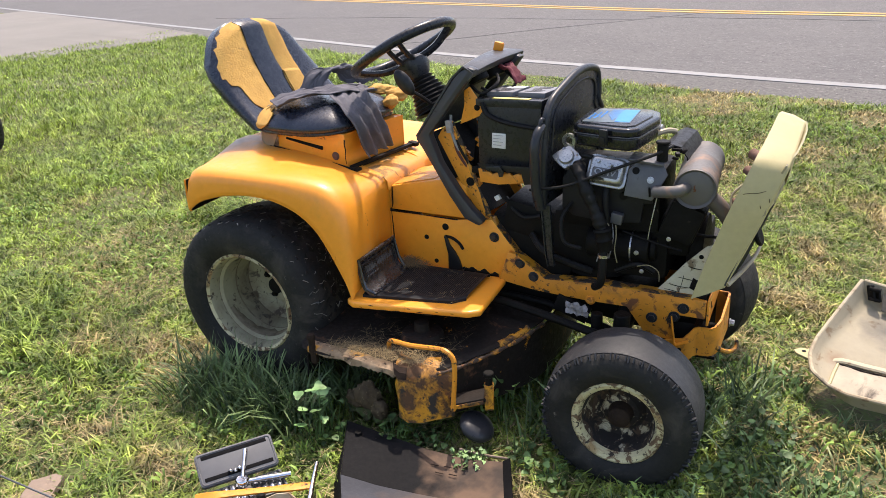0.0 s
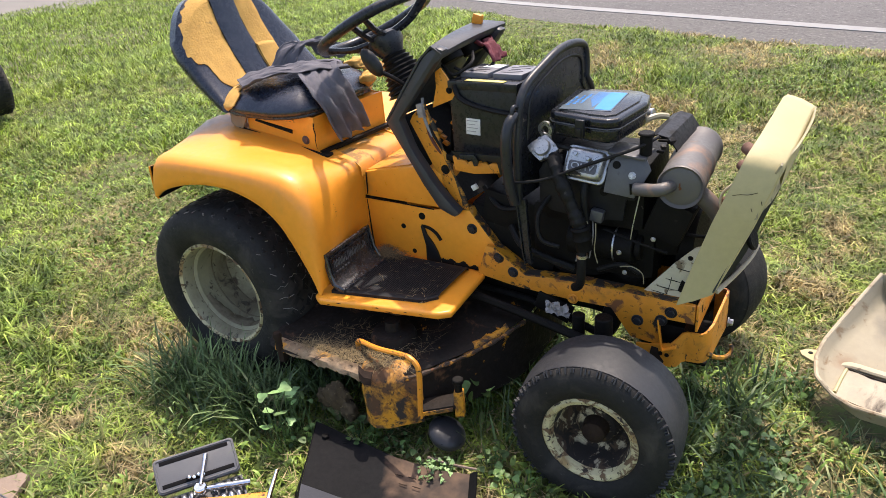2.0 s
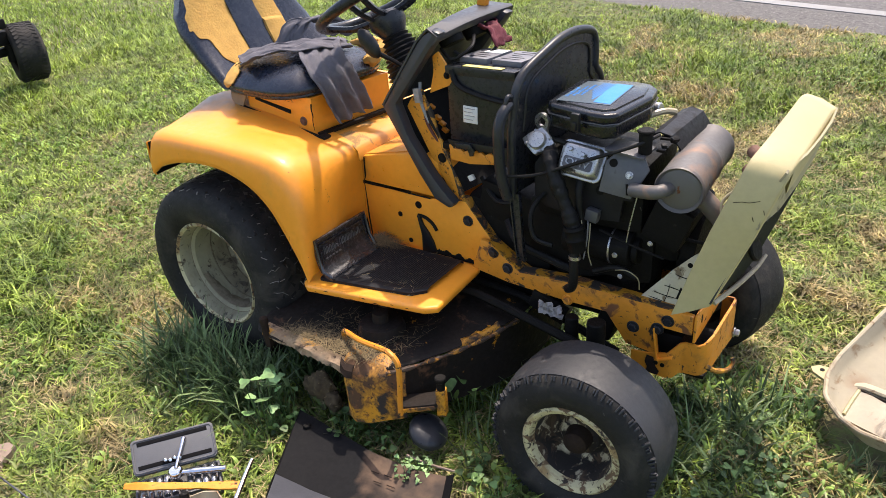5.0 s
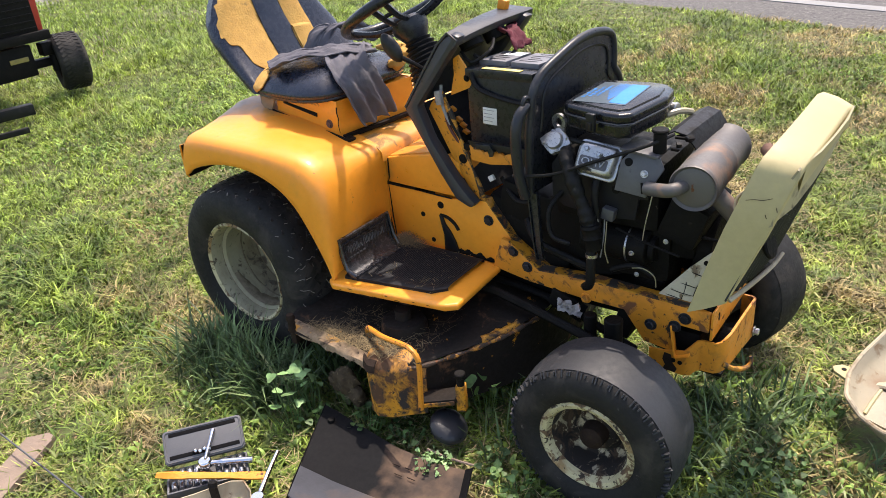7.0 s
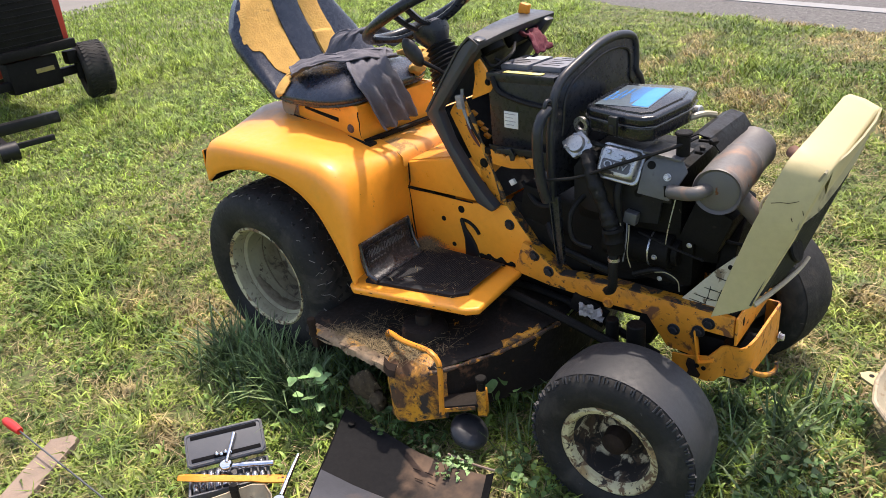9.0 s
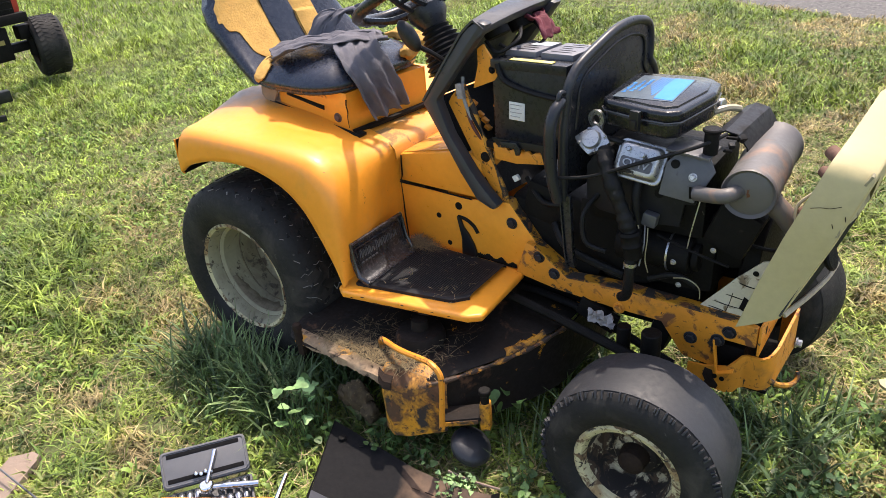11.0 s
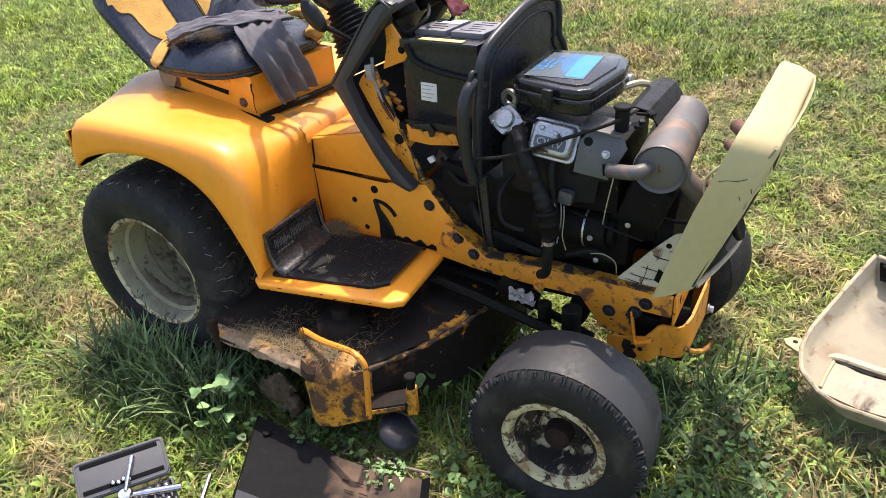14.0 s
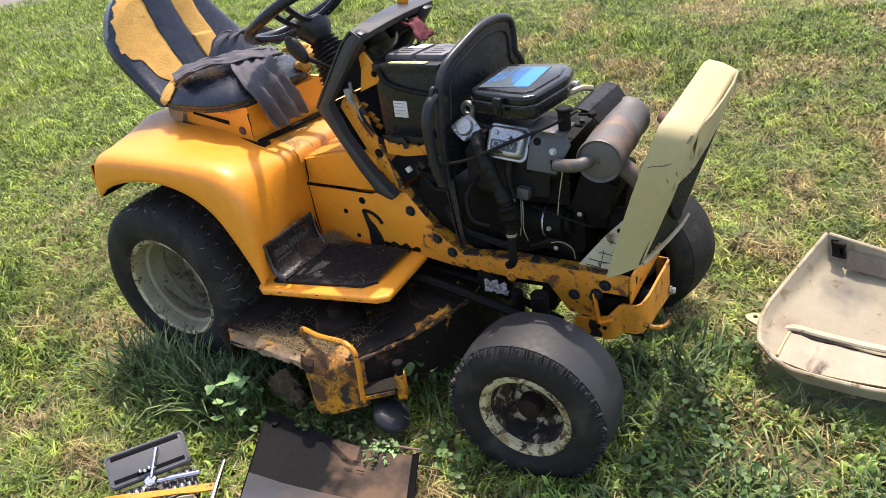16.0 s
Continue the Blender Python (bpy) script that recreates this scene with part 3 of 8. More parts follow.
def add_bolt(bm, at, direction, r=0.008, h=0.006):
    at, d = Vector(at), Vector(direction).normalized()
    add_cyl(bm, at, at + d * h * 0.25, r * 1.45, 14, 0.0008)
    add_cyl(bm, at + d * h * 0.25, at + d * h, r, 6, 0.0012)
    return bm


def mirrored(bm, cy):
    bm.transform(Matrix.Translation((0, cy, 0)) @ Matrix.Diagonal((1, -1, 1, 1)) @ Matrix.Translation((0, -cy, 0)))
    bmesh.ops.reverse_faces(bm, faces=bm.faces)
    return bm


# ---- ground ----
SOIL_Z = -0.035


WHITE = [(-60, 31.0), (-30, 17.3), (-18.6, 11.8), (-6.14, 6.41), (-1.84, 4.56), (0.36, 3.82), (1.91, 3.34), (6, 2.2), (14, 0.4), (60, -8)]
ROAD_Z = 0.272


def rise(x, y):
    """The lawn's height: level by the tractor, rising to the road behind it and to the drive."""
    a = 0.25 * (1 - math.exp(-max(0.0, -x - 0.35) * 0.145 / 0.25))
    b = 0.27 * (1 - math.exp(-max(0.0, y - 0.45) * 0.13 / 0.27))
    z = SOIL_Z + min(0.285, a + b * (1 - a / 0.32))
    d = np.interp(x, [p[0] for p in WHITE], [p[1] for p in WHITE]) - y
    f = min(1.0, max(0.0, (2.2 - d) / 1.6))
    z = z + (ROAD_Z - 0.030 - z) * f * f * (3 - 2 * f)
    return float(z) + (1 - f) * (0.012 * noise.noise((x * 1.3, y * 1.3, 0)) + 0.006 * noise.noise((x * 5, y * 5, 3)))


def axis_steps(lo, hi, core_lo, core_hi, fine):
    out = list(np.arange(core_lo, core_hi + 1e-6, fine))
    s, x = fine, core_lo
    while x > lo:
        s *= 1.28
        x -= s
        out.insert(0, max(x, lo))
    s, x = fine, core_hi
    while x < hi:
        s *= 1.28
        x += s
        out.append(min(x, hi))
    return out


gx, gy = axis_steps(-500, 500, -5, 4, 0.1), axis_steps(-300, 500, -3, 5, 0.1)
bm = B()
add_grid(bm, [[(x, y, rise(x, y)) for x in gx] for y in gy])
solid("ground", bm, SOIL, "lawn soil with thatch beneath the mown grass", "ground", kind="structure")


def beside(off, z, pts=WHITE):
    out = []
    p = [Vector((x, y)) for x, y in pts]
    for i in range(len(p)):
        d = (p[min(i + 1, len(p) - 1)] - p[max(i - 1, 0)]).normalized()
        q = p[i] + Vector((-d.y, d.x)) * off
        out.append((q.x, q.y, z))
    return smooth_path(out, 8)


def strip(bm, a, b, za, zb, thick=0.0, wob=0.0):
    l, r = beside(a, za), beside(b, zb)
    if wob:
        l = [p + Vector((0, wob * noise.noise((p.x * 2, p.y * 2, 9)), 0)) for p in l]
    return add_grid(bm, [l, r], thick)


road = solid("road", strip(B(), -0.12, 9.0, ROAD_Z, ROAD_Z, 0.03), ASPHALT, "worn grey asphalt road with tar-sealed cracks", "road", kind="structure")
solid("road_shoulder", strip(B(), -0.62, -0.115, ROAD_Z - 0.055, ROAD_Z + 0.001, 0.0, 0.1), GRAVEL, "gravelly broken asphalt shoulder along the lawn", "road shoulder", kind="structure")
solid("edge_line", strip(B(), -0.06, 0.06, ROAD_Z + 0.005, ROAD_Z + 0.005, 0.004), LINE_WHITE, "worn white painted edge line on the road", "road marking", kind="structure")
for lo_off, hi_off in ((4.12, 4.24), (4.36, 4.48)):
    solid("centre_line", strip(B(), lo_off, hi_off, ROAD_Z + 0.005, ROAD_Z + 0.005, 0.004), LINE_YELLOW, "double yellow painted centre line on the road", "road marking", "centre lines of the road", kind="structure")
near_edge = smooth_path([(-6.35, 6.2, ROAD_Z + 0.004), (-6.55, 4.6, 0.272), (-6.9, 2.9, 0.262), (-7.6, 0.5, 0.255), (-9.5, -4, 0.25)], 24)
far_edge = smooth_path([(-16, 10.6, ROAD_Z + 0.004), (-15, 7, 0.272), (-15, 4, 0.262), (-15, 1, 0.255), (-16, -4, 0.25)], 24)
wob = [0.22 * noise.noise((p.x * 1.5, p.y * 1.5, 2)) + 0.10 * noise.noise((p.x * 6, p.y * 6, 5)) for p in near_edge]
bm = add_grid(B(), [[p + Vector((0.12 + w, 0, -0.045)) for p, w in zip(near_edge, wob)], [p + Vector((-0.10 + w, 0, 0)) for p, w in zip(near_edge, wob)], [p.lerp(q, 0.3) for p, q in zip(near_edge, far_edge)], far_edge], 0.02)
solid("driveway", bm, DRIVE, "pale sandy driveway joining the road", "driveway", kind="structure")
# ---- the yellow tractor ----
TAPE = material("crumpled_dirty_white_rag", (0.40, 0.37, 0.355), (0.17, 0.145, 0.13), 40, 0.8, bump=0.5, bump_scale=150)
CY = -0.105
tractor = thing("lawn_tractor", (0.6, CY, SOIL_Z), "worn yellow garden tractor with its hood removed, standing on grass", "lawn tractor")


def wheel(at, turn, radius, half, rim_r, name, tyre_mat, crown_mat, rear, camber=0.0):
    """Axis along local z, outer face at +z."""
    m = Matrix.Translation(at) @ Matrix.Rotation(radians(turn), 4, "Z") @ Matrix.Rotation(radians(90 - camber), 4, "X")
    w = new(name)
    w.parent = tractor
    w.location = Vector(at) - tractor.location
    s = radius - rim_r
    side = [(rim_r + 0.001, half * 0.80), (rim_r + s * 0.12, half * 0.93), (rim_r + s * 0.40, half * 1.0), (rim_r + s * 0.68, half * 0.96), (rim_r + s * 0.84, half * 0.86)]
    crown = [(radius - s * 0.06, half * 0.74), (radius - s * 0.02, half * 0.5), (radius, 0)]
    prof = side + crown
    full = prof + [(r, -h) for r, h in prof[-2::-1]] + [(rim_r - 0.0005, -half * 0.8), (rim_r - 0.0005, half * 0.78)]
    bm = add_lathe(B(), full, m, 56, closed=True)
    tyre = part("tyre", bm, tyre_mat, w, sharp=60)
    bm = B()
    if rear:
        for row in range(7):
            h0 = half * (-0.66 + 1.32 * row / 6)
            for i in range(34):
                a = 2 * math.pi * (i + (row % 2) * 0.5) / 34
                r = radius - s * (0.105 if abs(h0) > half * 0.6 else (0.065 if abs(h0) > half * 0.4 else 0.040))
                add_box(bm, (0, 0, 0), (0.010, 0.034, half * 0.17), (28 if row % 2 else -28, 0, 0), 0.002, m @ Matrix.Rotation(a, 4, "Z") @ Matrix.Translation((r, 0, h0)))
        tagged(part("tread", bm, RUBBER_TREAD, w, flat=True), kind="stuff")
        lines, pick = B(), random.Random(17)
        for row in range(5):
            h0 = half * (0.80 - 0.32 * row)
            for i in range(46):
                if pick.random() < 0.35:
                    continue
                a = 2 * math.pi * (i + (row % 2) * 0.5 + pick.uniform(-0.12, 0.12)) / 46
                drop = s * (0.135 if row in (0, 4) else (0.045 if row in (1, 3) else 0.012)) - 0.005
                zig = [(pick.uniform(-0.008, 0.012), half * q_ + pick.uniform(-0.003, 0.003)) for q_ in (0.13, 0.05, -0.02, -0.12)][:pick.choice((2, 3, 4))]
                turn_ = pick.choice((1, -1)) if row > 2 else 1
                pts = [m @ Vector(((radius - drop - (0.10 * s * (h_ / half / 0.13) if row == 0 else 0)) * math.cos(a + turn_ * d_ / radius), (radius - drop) * math.sin(a + turn_ * d_ / radius), h0 + h_)) for d_, h_ in zig]
                add_tube(lines, pts, pick.uniform(0.0005, 0.0014), 4, 1)
        tagged(part("tread_dust", lines, TREAD_DUST, w, "pale dust caught on the tread edges"), kind="stuff")
    else:
        band = [(radius - s * 0.055, half * 0.76), (radius - s * 0.012, half * 0.5), (radius + 0.002, 0), (radius - s * 0.012, -half * 0.5), (radius - s * 0.055, -half * 0.76)]
        add_lathe(bm, band, m, 56)
        part("tread", bm, crown_mat, w, "worn smooth grey tread", sharp=80)
        bm = B()
        for i in range(100 if camber else 0):
            a = 2 * math.pi * (i + 0.3 * math.sin(i * 2.3)) / 100
            add_box(bm, (0, 0, 0), (s * (0.15 + 0.06 * math.sin(i * 1.7)), 0.0034, half * 0.10), (0, 30, 0), 0.001, m @ Matrix.Rotation(a, 4, "Z") @ Matrix.Translation((radius - s * 0.125, 0, half * 0.835)))
        if camber:
            # Lighter crown rubber on the teeth paints in their lit edges.
            tagged(part("shoulder_tread", bm, crown_mat, w, flat=True), kind="stuff")
    h = half * 0.80
    if rear:
        dish = [(rim_r + 0.006, h - 0.004), (rim_r + 0.007, h + 0.006), (rim_r, h + 0.010), (rim_r - 0.006, h + 0.004), (rim_r - 0.010, h - 0.012), (rim_r - 0.012, h - 0.032), (rim_r - 0.021, h - 0.040), (rim_r - 0.024, h - 0.10),
                (rim_r - 0.030, h - 0.15), (rim_r - 0.052, h - 0.172), (0.085, h - 0.178), (0.072, h - 0.165), (0.0, h - 0.165)]
        rim = part("rim", add_lathe(B(), dish, m, 48), RIM, w, "chalky cream-painted steel rim")
        part("rim_edge", add_lathe(B(), [(rim_r + 0.0075, h + 0.005), (rim_r + 0.001, h + 0.0115), (rim_r - 0.0065, h + 0.005)], m, 48), RIM_EDGE, w, "cream rolled rim edge")
        for r_, z_, t_ in ((rim_r - 0.0115, h - 0.033, 0.0022), (rim_r - 0.024, h - 0.098, 0.0026), (rim_r - 0.031, h - 0.151, 0.003)):
            part("dirt_line", add_lathe(B(), [(r_, z_ + t_), (r_ - 0.0016, z_), (r_, z_ - t_)], m, 48), RIM_DIRT, w, "dirt caught in the step of the rim")
        cake = []
        for i in range(22):
            a = radians(205 + 130 * i / 21) if turn == 0 else radians(25 + 130 * i / 21)
            wide = 0.006 + 0.030 * math.sin(math.pi * i / 21) * (0.6 + 0.5 * noise.noise((i * 0.5, 2, 7)))
            cake.append([m @ Vector(((rim_r - 0.0225 - d_) * math.cos(a), (rim_r - 0.0225 - d_) * math.sin(a), z_)) for z_, d_ in ((h - 0.042, 0.0), (h - 0.046 - wide * 0.3, 0.003), (h - 0.046 - wide, 0.004), (h - 0.050 - wide * 1.25, 0.0015))])
        part("caked_dirt", add_grid(B(), cake, 0.001), RIM_DIRT, w, "brown dirt caked along the rim")
        bm = add_lathe(B(), [(0.0, h - 0.125), (0.026, h - 0.128), (0.030, h - 0.165)], m, 20)
        part("hub", bm, OILY, w)
        for i in range(5):
            a = 2 * math.pi * i / 5 + 0.3
            p = m @ Vector((0.058 * math.cos(a), 0.058 * math.sin(a), h - 0.165))
            part("lug_nut", add_bolt(B(), p, m.to_3x3() @ Vector((0, 0, 1)), 0.008, 0.012), OILY, w)
        part("valve_cable", add_tube(B(), [m @ Vector(p_) for p_ in ((0.035, 0.030, h - 0.15), (0.070, 0.085, h - 0.10), (0.105, 0.092, h - 0.05), (0.128, 0.055, h - 0.015), (0.139, 0.0, h - 0.004), (0.136, -0.05, h - 0.006))], 0.0028, 7, 5), RIM, w, "cream cable hanging in the rim")
    else:
        dish = [(rim_r - 0.0165, h - 0.010), (rim_r - 0.021, h - 0.022), (rim_r - 0.024, h - 0.045), (rim_r - 0.032, h - 0.062), (0.058, h - 0.068), (0.044, h - 0.052), (0.0, h - 0.052)]
        rim = part("rim", add_lathe(B(), dish, m, 40), RIM_RUSTY, w, "rusty cream-painted steel rim")
        edge = [(rim_r + 0.005, h - 0.004), (rim_r + 0.006, h + 0.006), (rim_r, h + 0.010), (rim_r - 0.010, h + 0.006), (rim_r - 0.015, h - 0.004), (rim_r - 0.017, h - 0.012)]
        part("rim_flange", add_lathe(B(), edge, m, 40), RIM_EDGE, w, "cream-painted rim flange")
        bm = add_lathe(B(), [(0.0, h - 0.014), (0.020, h - 0.016), (0.027, h - 0.022), (0.031, h - 0.052), (0.046, h - 0.056)], m, 24)
        part("hub", bm, HUB_RUST, w, "dirt-caked rusty hub")
    return w


wheel((0.038, -0.395, 0.254), 0, 0.274, 0.125, 0.157, "rear_wheel", RUBBER, RUBBER, True)
wheel((0.038, 2 * CY + 0.395, 0.254), 180, 0.274, 0.125, 0.157, "rear_wheel", RUBBER, RUBBER, True)
wheel((1.184, -0.468, 0.142), 1.8, 0.1927, 0.0925, 0.106, "front_wheel", RUBBER, RUBBER_WORN, False, 1.4)
wheel((1.236, 0.245, 0.175), 168, 0.196, 0.088, 0.110, "front_wheel", RUBBER, RUBBER, False)

# fenders: ridge (x, z), arch edge (x, z), inner edge (x, z)
STATIONS = [((-0.138, 0.600), (-0.130, 0.540), (-0.138, 0.640)), ((-0.132, 0.640), (-0.090, 0.566), (-0.130, 0.690)), ((-0.105, 0.664), (-0.030, 0.586), (-0.100, 0.704)),
            ((-0.040, 0.668), (0.030, 0.598), (-0.030, 0.700)), ((0.080, 0.668), (0.100, 0.604), (0.080, 0.684)), ((0.190, 0.666), (0.180, 0.598), (0.190, 0.666)),
            ((0.290, 0.660), (0.262, 0.570), (0.280, 0.644)), ((0.355, 0.644), (0.320, 0.525), (0.345, 0.624)), ((0.400, 0.608), (0.358, 0.468), (0.392, 0.604)),
            ((0.424, 0.545), (0.388, 0.412), (0.402, 0.566)), ((0.434, 0.455), (0.410, 0.366), (0.398, 0.470)), ((0.432, 0.350), (0.424, 0.322), (0.394, 0.330))]


def fender_bm():
    rows = []
    ridge = smooth_path([(a[0], 0, a[1]) for a, b, c in STATIONS], 4)
    arch = smooth_path([(b[0], 0, b[1]) for a, b, c in STATIONS], 4)
    inner = smooth_path([(c[0], 0, c[1]) for a, b, c in STATIONS], 4)
    for r, a, i in zip(ridge, arch, inner):
        row = [Vector((i.x, -0.215, i.z)), Vector((i.x, -0.265, i.z))]
        for f, y in ((0.35, -0.32), (0.7, -0.375), (0.95, -0.425), (1.0, -0.452)):
            p = i.lerp(r, f)
            row.append(Vector((p.x, y, p.z)))
        for f, y in ((0.04, -0.474), (0.14, -0.489), (0.30, -0.497), (0.55, -0.500), (0.8, -0.501), (0.97, -0.501), (1.0, -0.496)):
            p = r.lerp(a, f)
            row.append(Vector((p.x, y, p.z)))
        q = r.lerp(a, 0.95)
        row.append(Vector((q.x, -0.484, q.z)))
        rows.append(row)
    return add_grid(B(), rows, 0.0025)


body = new("body")
body.parent = tractor
for x_, y_, z_, r_, c_ in ((-0.100, -0.290, 0.695, 0.135, (0.40, 0.21, 0.075)), (-0.105, -0.285, 0.700, 0.105, (0.22, 0.155, 0.095)), (-0.130, -0.345, 0.685, 0.060, (0.24, 0.165, 0.095)), (0.03, -0.262, 0.690, 0.050, (0.28, 0.17, 0.08))):
    blot(YELLOW_FENDER, Vector((x_, y_, z_)) - tractor.location, 0.0, r_, c_, 26.0, 0.035)
part("fender", fender_bm(), YELLOW_FENDER, body, "glossy yellow rear fender with dust beside the seat", sharp=70)
part("fender_rear", add_grid(B(), [[(-0.1395, y, lo), (-0.1400, y, 0.585), (-0.1380, y, 0.632)] for y, lo in ((-0.496, 0.540), (-0.490, 0.531), (-0.42, 0.533), (-0.30, 0.536), (-0.22, 0.54))], 0.002), YELLOW, body, "yellow rear skirt of the fender")
# Black sheet makes the inner face of the yellow skirt dark.
part("fender_lining", add_grid(B(), [[(-0.1355, y, lo + 0.001), (-0.1360, y, 0.585), (-0.1345, y, 0.632)] for y, lo in ((-0.492, 0.541), (-0.487, 0.532), (-0.42, 0.534), (-0.30, 0.537), (-0.22, 0.541))], 0.002), OILY, body, "dark inside of the fender")
part("fender", mirrored(fender_bm(), CY), YELLOW, body, "glossy yellow rear fender", sharp=70)
bm = B()
add_grid(bm, [[(x, y, z) for y in (-0.228, -0.16, CY, -0.05, 0.018)] for x, z in ((-0.138, 0.60), (-0.138, 0.652), (-0.125, 0.690), (-0.10, 0.703), (0.0, 0.690), (0.12, 0.668), (0.25, 0.640), (0.335, 0.624), (0.370, 0.613), (0.393, 0.606), (0.405, 0.596), (0.408, 0.568))], 0.003)
part("seat_deck", bm, YELLOW_TOP, body, "dusty yellow sheet metal under the seat", sharp=50)
# tunnel with its seam
TUN = [(0.380, 0.4965), (0.620, 0.4905), (0.700, 0.503), (0.735, 0.503), (0.812, 0.405), (0.905, 0.345), (0.86, 0.318), (0.76, 0.318), (0.55, 0.322), (0.405, 0.330)]
part("tunnel_side", add_xz(B(), TUN, -0.214, -0.208, 0.002), YELLOW, body, "yellow side panel with scuffs and grime")
part("tunnel_side", add_xz(B(), TUN, -0.002, 0.004, 0.002), YELLOW, body)
bm = add_grid(B(), [[(x, y, z + 0.002 + 0.0012 * noise.noise((x * 60, y * 60, 4))) for x, z in ((0.700, 0.5035), (0.735, 0.5045), (0.760, 0.473), (0.786, 0.440), (0.812, 0.407), (0.845, 0.385), (0.875, 0.366), (0.905, 0.347))] for y in (-0.2135, -0.205, -0.196, -0.185, -0.178)], 0.003)
part("tunnel_flange", bm, YELLOW_GRIMY, body, "grime-caked folded edge of the side panel", sharp=60)
grime_hi = [(0.600 + 0.0025 * i, 0.346 - 0.0001 * i + 0.010 * noise.noise((i * 0.13, 7, 1)) + 0.0035 * noise.noise((i * 0.8, 2, 1))) for i in range(61)]
part("grime_band", add_xz(B(), [(0.600, 0.328), (0.752, 0.328)] + grime_hi[::-1], -0.2162, -0.2145, 0.0004), OILY, body, "black grease along the foot of the side panel")
# Black box added so no bright ground shows between the rails.
part("drive_housing", add_box(B(), (0.835, CY, 0.405), (0.27, 0.165, 0.17), (0, 14, 0), 0.02), OILY, body, "black box added to close the gap between the frame rails")
part("tunnel_cover", add_xz(B(), [(0.386, 0.573), (0.558, 0.608), (0.62, 0.615), (0.66, 0.60), (0.66, 0.4960), (0.382, 0.5020)], -0.211, 0.0, 0.008), YELLOW, body, "yellow tunnel cover")
part("cover_top", add_grid(B(), [[(0.398, y, 0.5775), (0.475, y, 0.5935), (0.552, y, 0.6095)] for y in (-0.200, -0.105, -0.010)], 0.0015), YELLOW_TOP, body, "dust and rust on the tunnel cover")
for pts in ([(0.412, 0.576), (0.410, 0.548), (0.409, 0.520), (0.404, 0.506), (0.403, 0.500), (0.405, 0.455), (0.406, 0.395), (0.410, 0.338)], [(0.380, 0.4995), (0.45, 0.4975), (0.54, 0.4950), (0.625, 0.4925)]):
    part("seam_gap", add_tube(B(), [(x, -0.2145, z) for x, z in pts], lambda f: 0.0015 + 0.0006 * math.sin(f * 9), 6, 4), OILY, body, "dirty gap between the panels")
for x, z, r in ((0.584, 0.466, 0.0105), (0.519, 0.426, 0.0075), (0.735, 0.455, 0.009), (0.548, 0.352, 0.007)):
    part("hole", add_cyl(B(), (x, -0.2125, z), (x, -0.2155, z), r, 18, 0.0005), OILY, body, "dark hole in the side panel")
bm = add_tube(B(), [(0.582, -0.217, 0.437), (0.606, -0.217, 0.434), (0.628, -0.217, 0.420), (0.640, -0.217, 0.402)], 0.0045, 8, 4)
part("lever_slot", bm, OILY, body, "curved dark lever slot")
bm = add_xz(B(), [(0.580, 0.438), (0.588, 0.440), (0.598, 0.412), (0.614, 0.392), (0.628, 0.366), (0.640, 0.325), (0.590, 0.325), (0.592, 0.38)], -0.222, -0.2145, 0.002)
part("pedal_plate", bm, BLACK, body, "greasy black pedal plate")

# foot rest
bm = add_prism(B(), [(0.405, -0.500), (0.43, -0.516), (0.762, -0.462), (0.790, -0.440), (0.778, -0.225), (0.68, -0.214), (0.40, -0.214)], 0.020, pose(0, 0, 0.312), 0.008, 3)
part("foot_rest", bm, YELLOW, tractor, "yellow foot rest with scuffed edge")
fr = tractor.children[-1]
for k_ in range(9):
    f0 = 0.04 + 0.10 * k_ + 0.03 * math.sin(k_ * 5.1)
    f1 = f0 + 0.05 + 0.06 * abs(math.sin(k_ * 2.3))
    q0, q1 = Vector((0.435, -0.5135, 0)).lerp(Vector((0.755, -0.4615, 0)), f0), Vector((0.435, -0.5135, 0)).lerp(Vector((0.755, -0.4615, 0)), min(1.0, f1))
    z_ = 0.3175 + 0.007 * math.sin(k_ * 1.9)
    part("scratch", add_tube(B(), [(q0.x, q0.y, z_), ((q0.x + q1.x) / 2, (q0.y + q1.y) / 2 - 0.0006, z_ + 0.0012), (q1.x, q1.y, z_ - 0.0006)], lambda f: 0.0004 + 0.0014 * math.sin(math.pi * f) ** 2, 5, 4), HUB_RUST, fr, "dark scrape on the foot rest edge")
pad_l = lambda x: -0.478 + max(0.0, x - 0.445) * 0.18 + max(0.0, x - 0.70) * 0.9
rows = []
for i in range(91):
    x = 0.445 + 0.285 * i / 90
    z = 0.341 + (0.0018 if i % 2 and 6 < i < 86 else 0.0)
    a_, b_ = pad_l(x), -0.232
    rows.append([(x, a_, 0.331), (x, a_, 0.340), (x, a_ + 0.012, 0.3435)] + [(x, a_ + 0.02 + (b_ - a_ - 0.04) * j / 8, z + 0.003 * (i > 84) * (i - 84) / 6) for j in range(9)] + [(x, b_ - 0.012, 0.3435), (x, b_, 0.340), (x, b_, 0.331)])
bm = add_grid(B(), rows)
part("foot_pad", bm, PAD, fr, "ribbed black rubber foot pad")
bm = add_grid(B(), [[(0.485, y, 0.344), (0.468, y, 0.347), (0.453, y, 0.357), (0.446, y, 0.374), (0.441, y, 0.40), (0.434, y + 0.004, 0.437)] for y in (-0.474, -0.42, -0.37, -0.32, -0.275)], 0.007)
add_tube(bm, [(0.488, -0.474, 0.348), (0.458, -0.474, 0.358), (0.449, -0.474, 0.385), (0.438, -0.472, 0.439), (0.438, -0.274, 0.439), (0.450, -0.274, 0.38), (0.468, -0.274, 0.35)], 0.005, 6, 1)
heel = part("heel_guard", bm, HEEL, fr, "shiny black moulded heel guard", sharp=60)
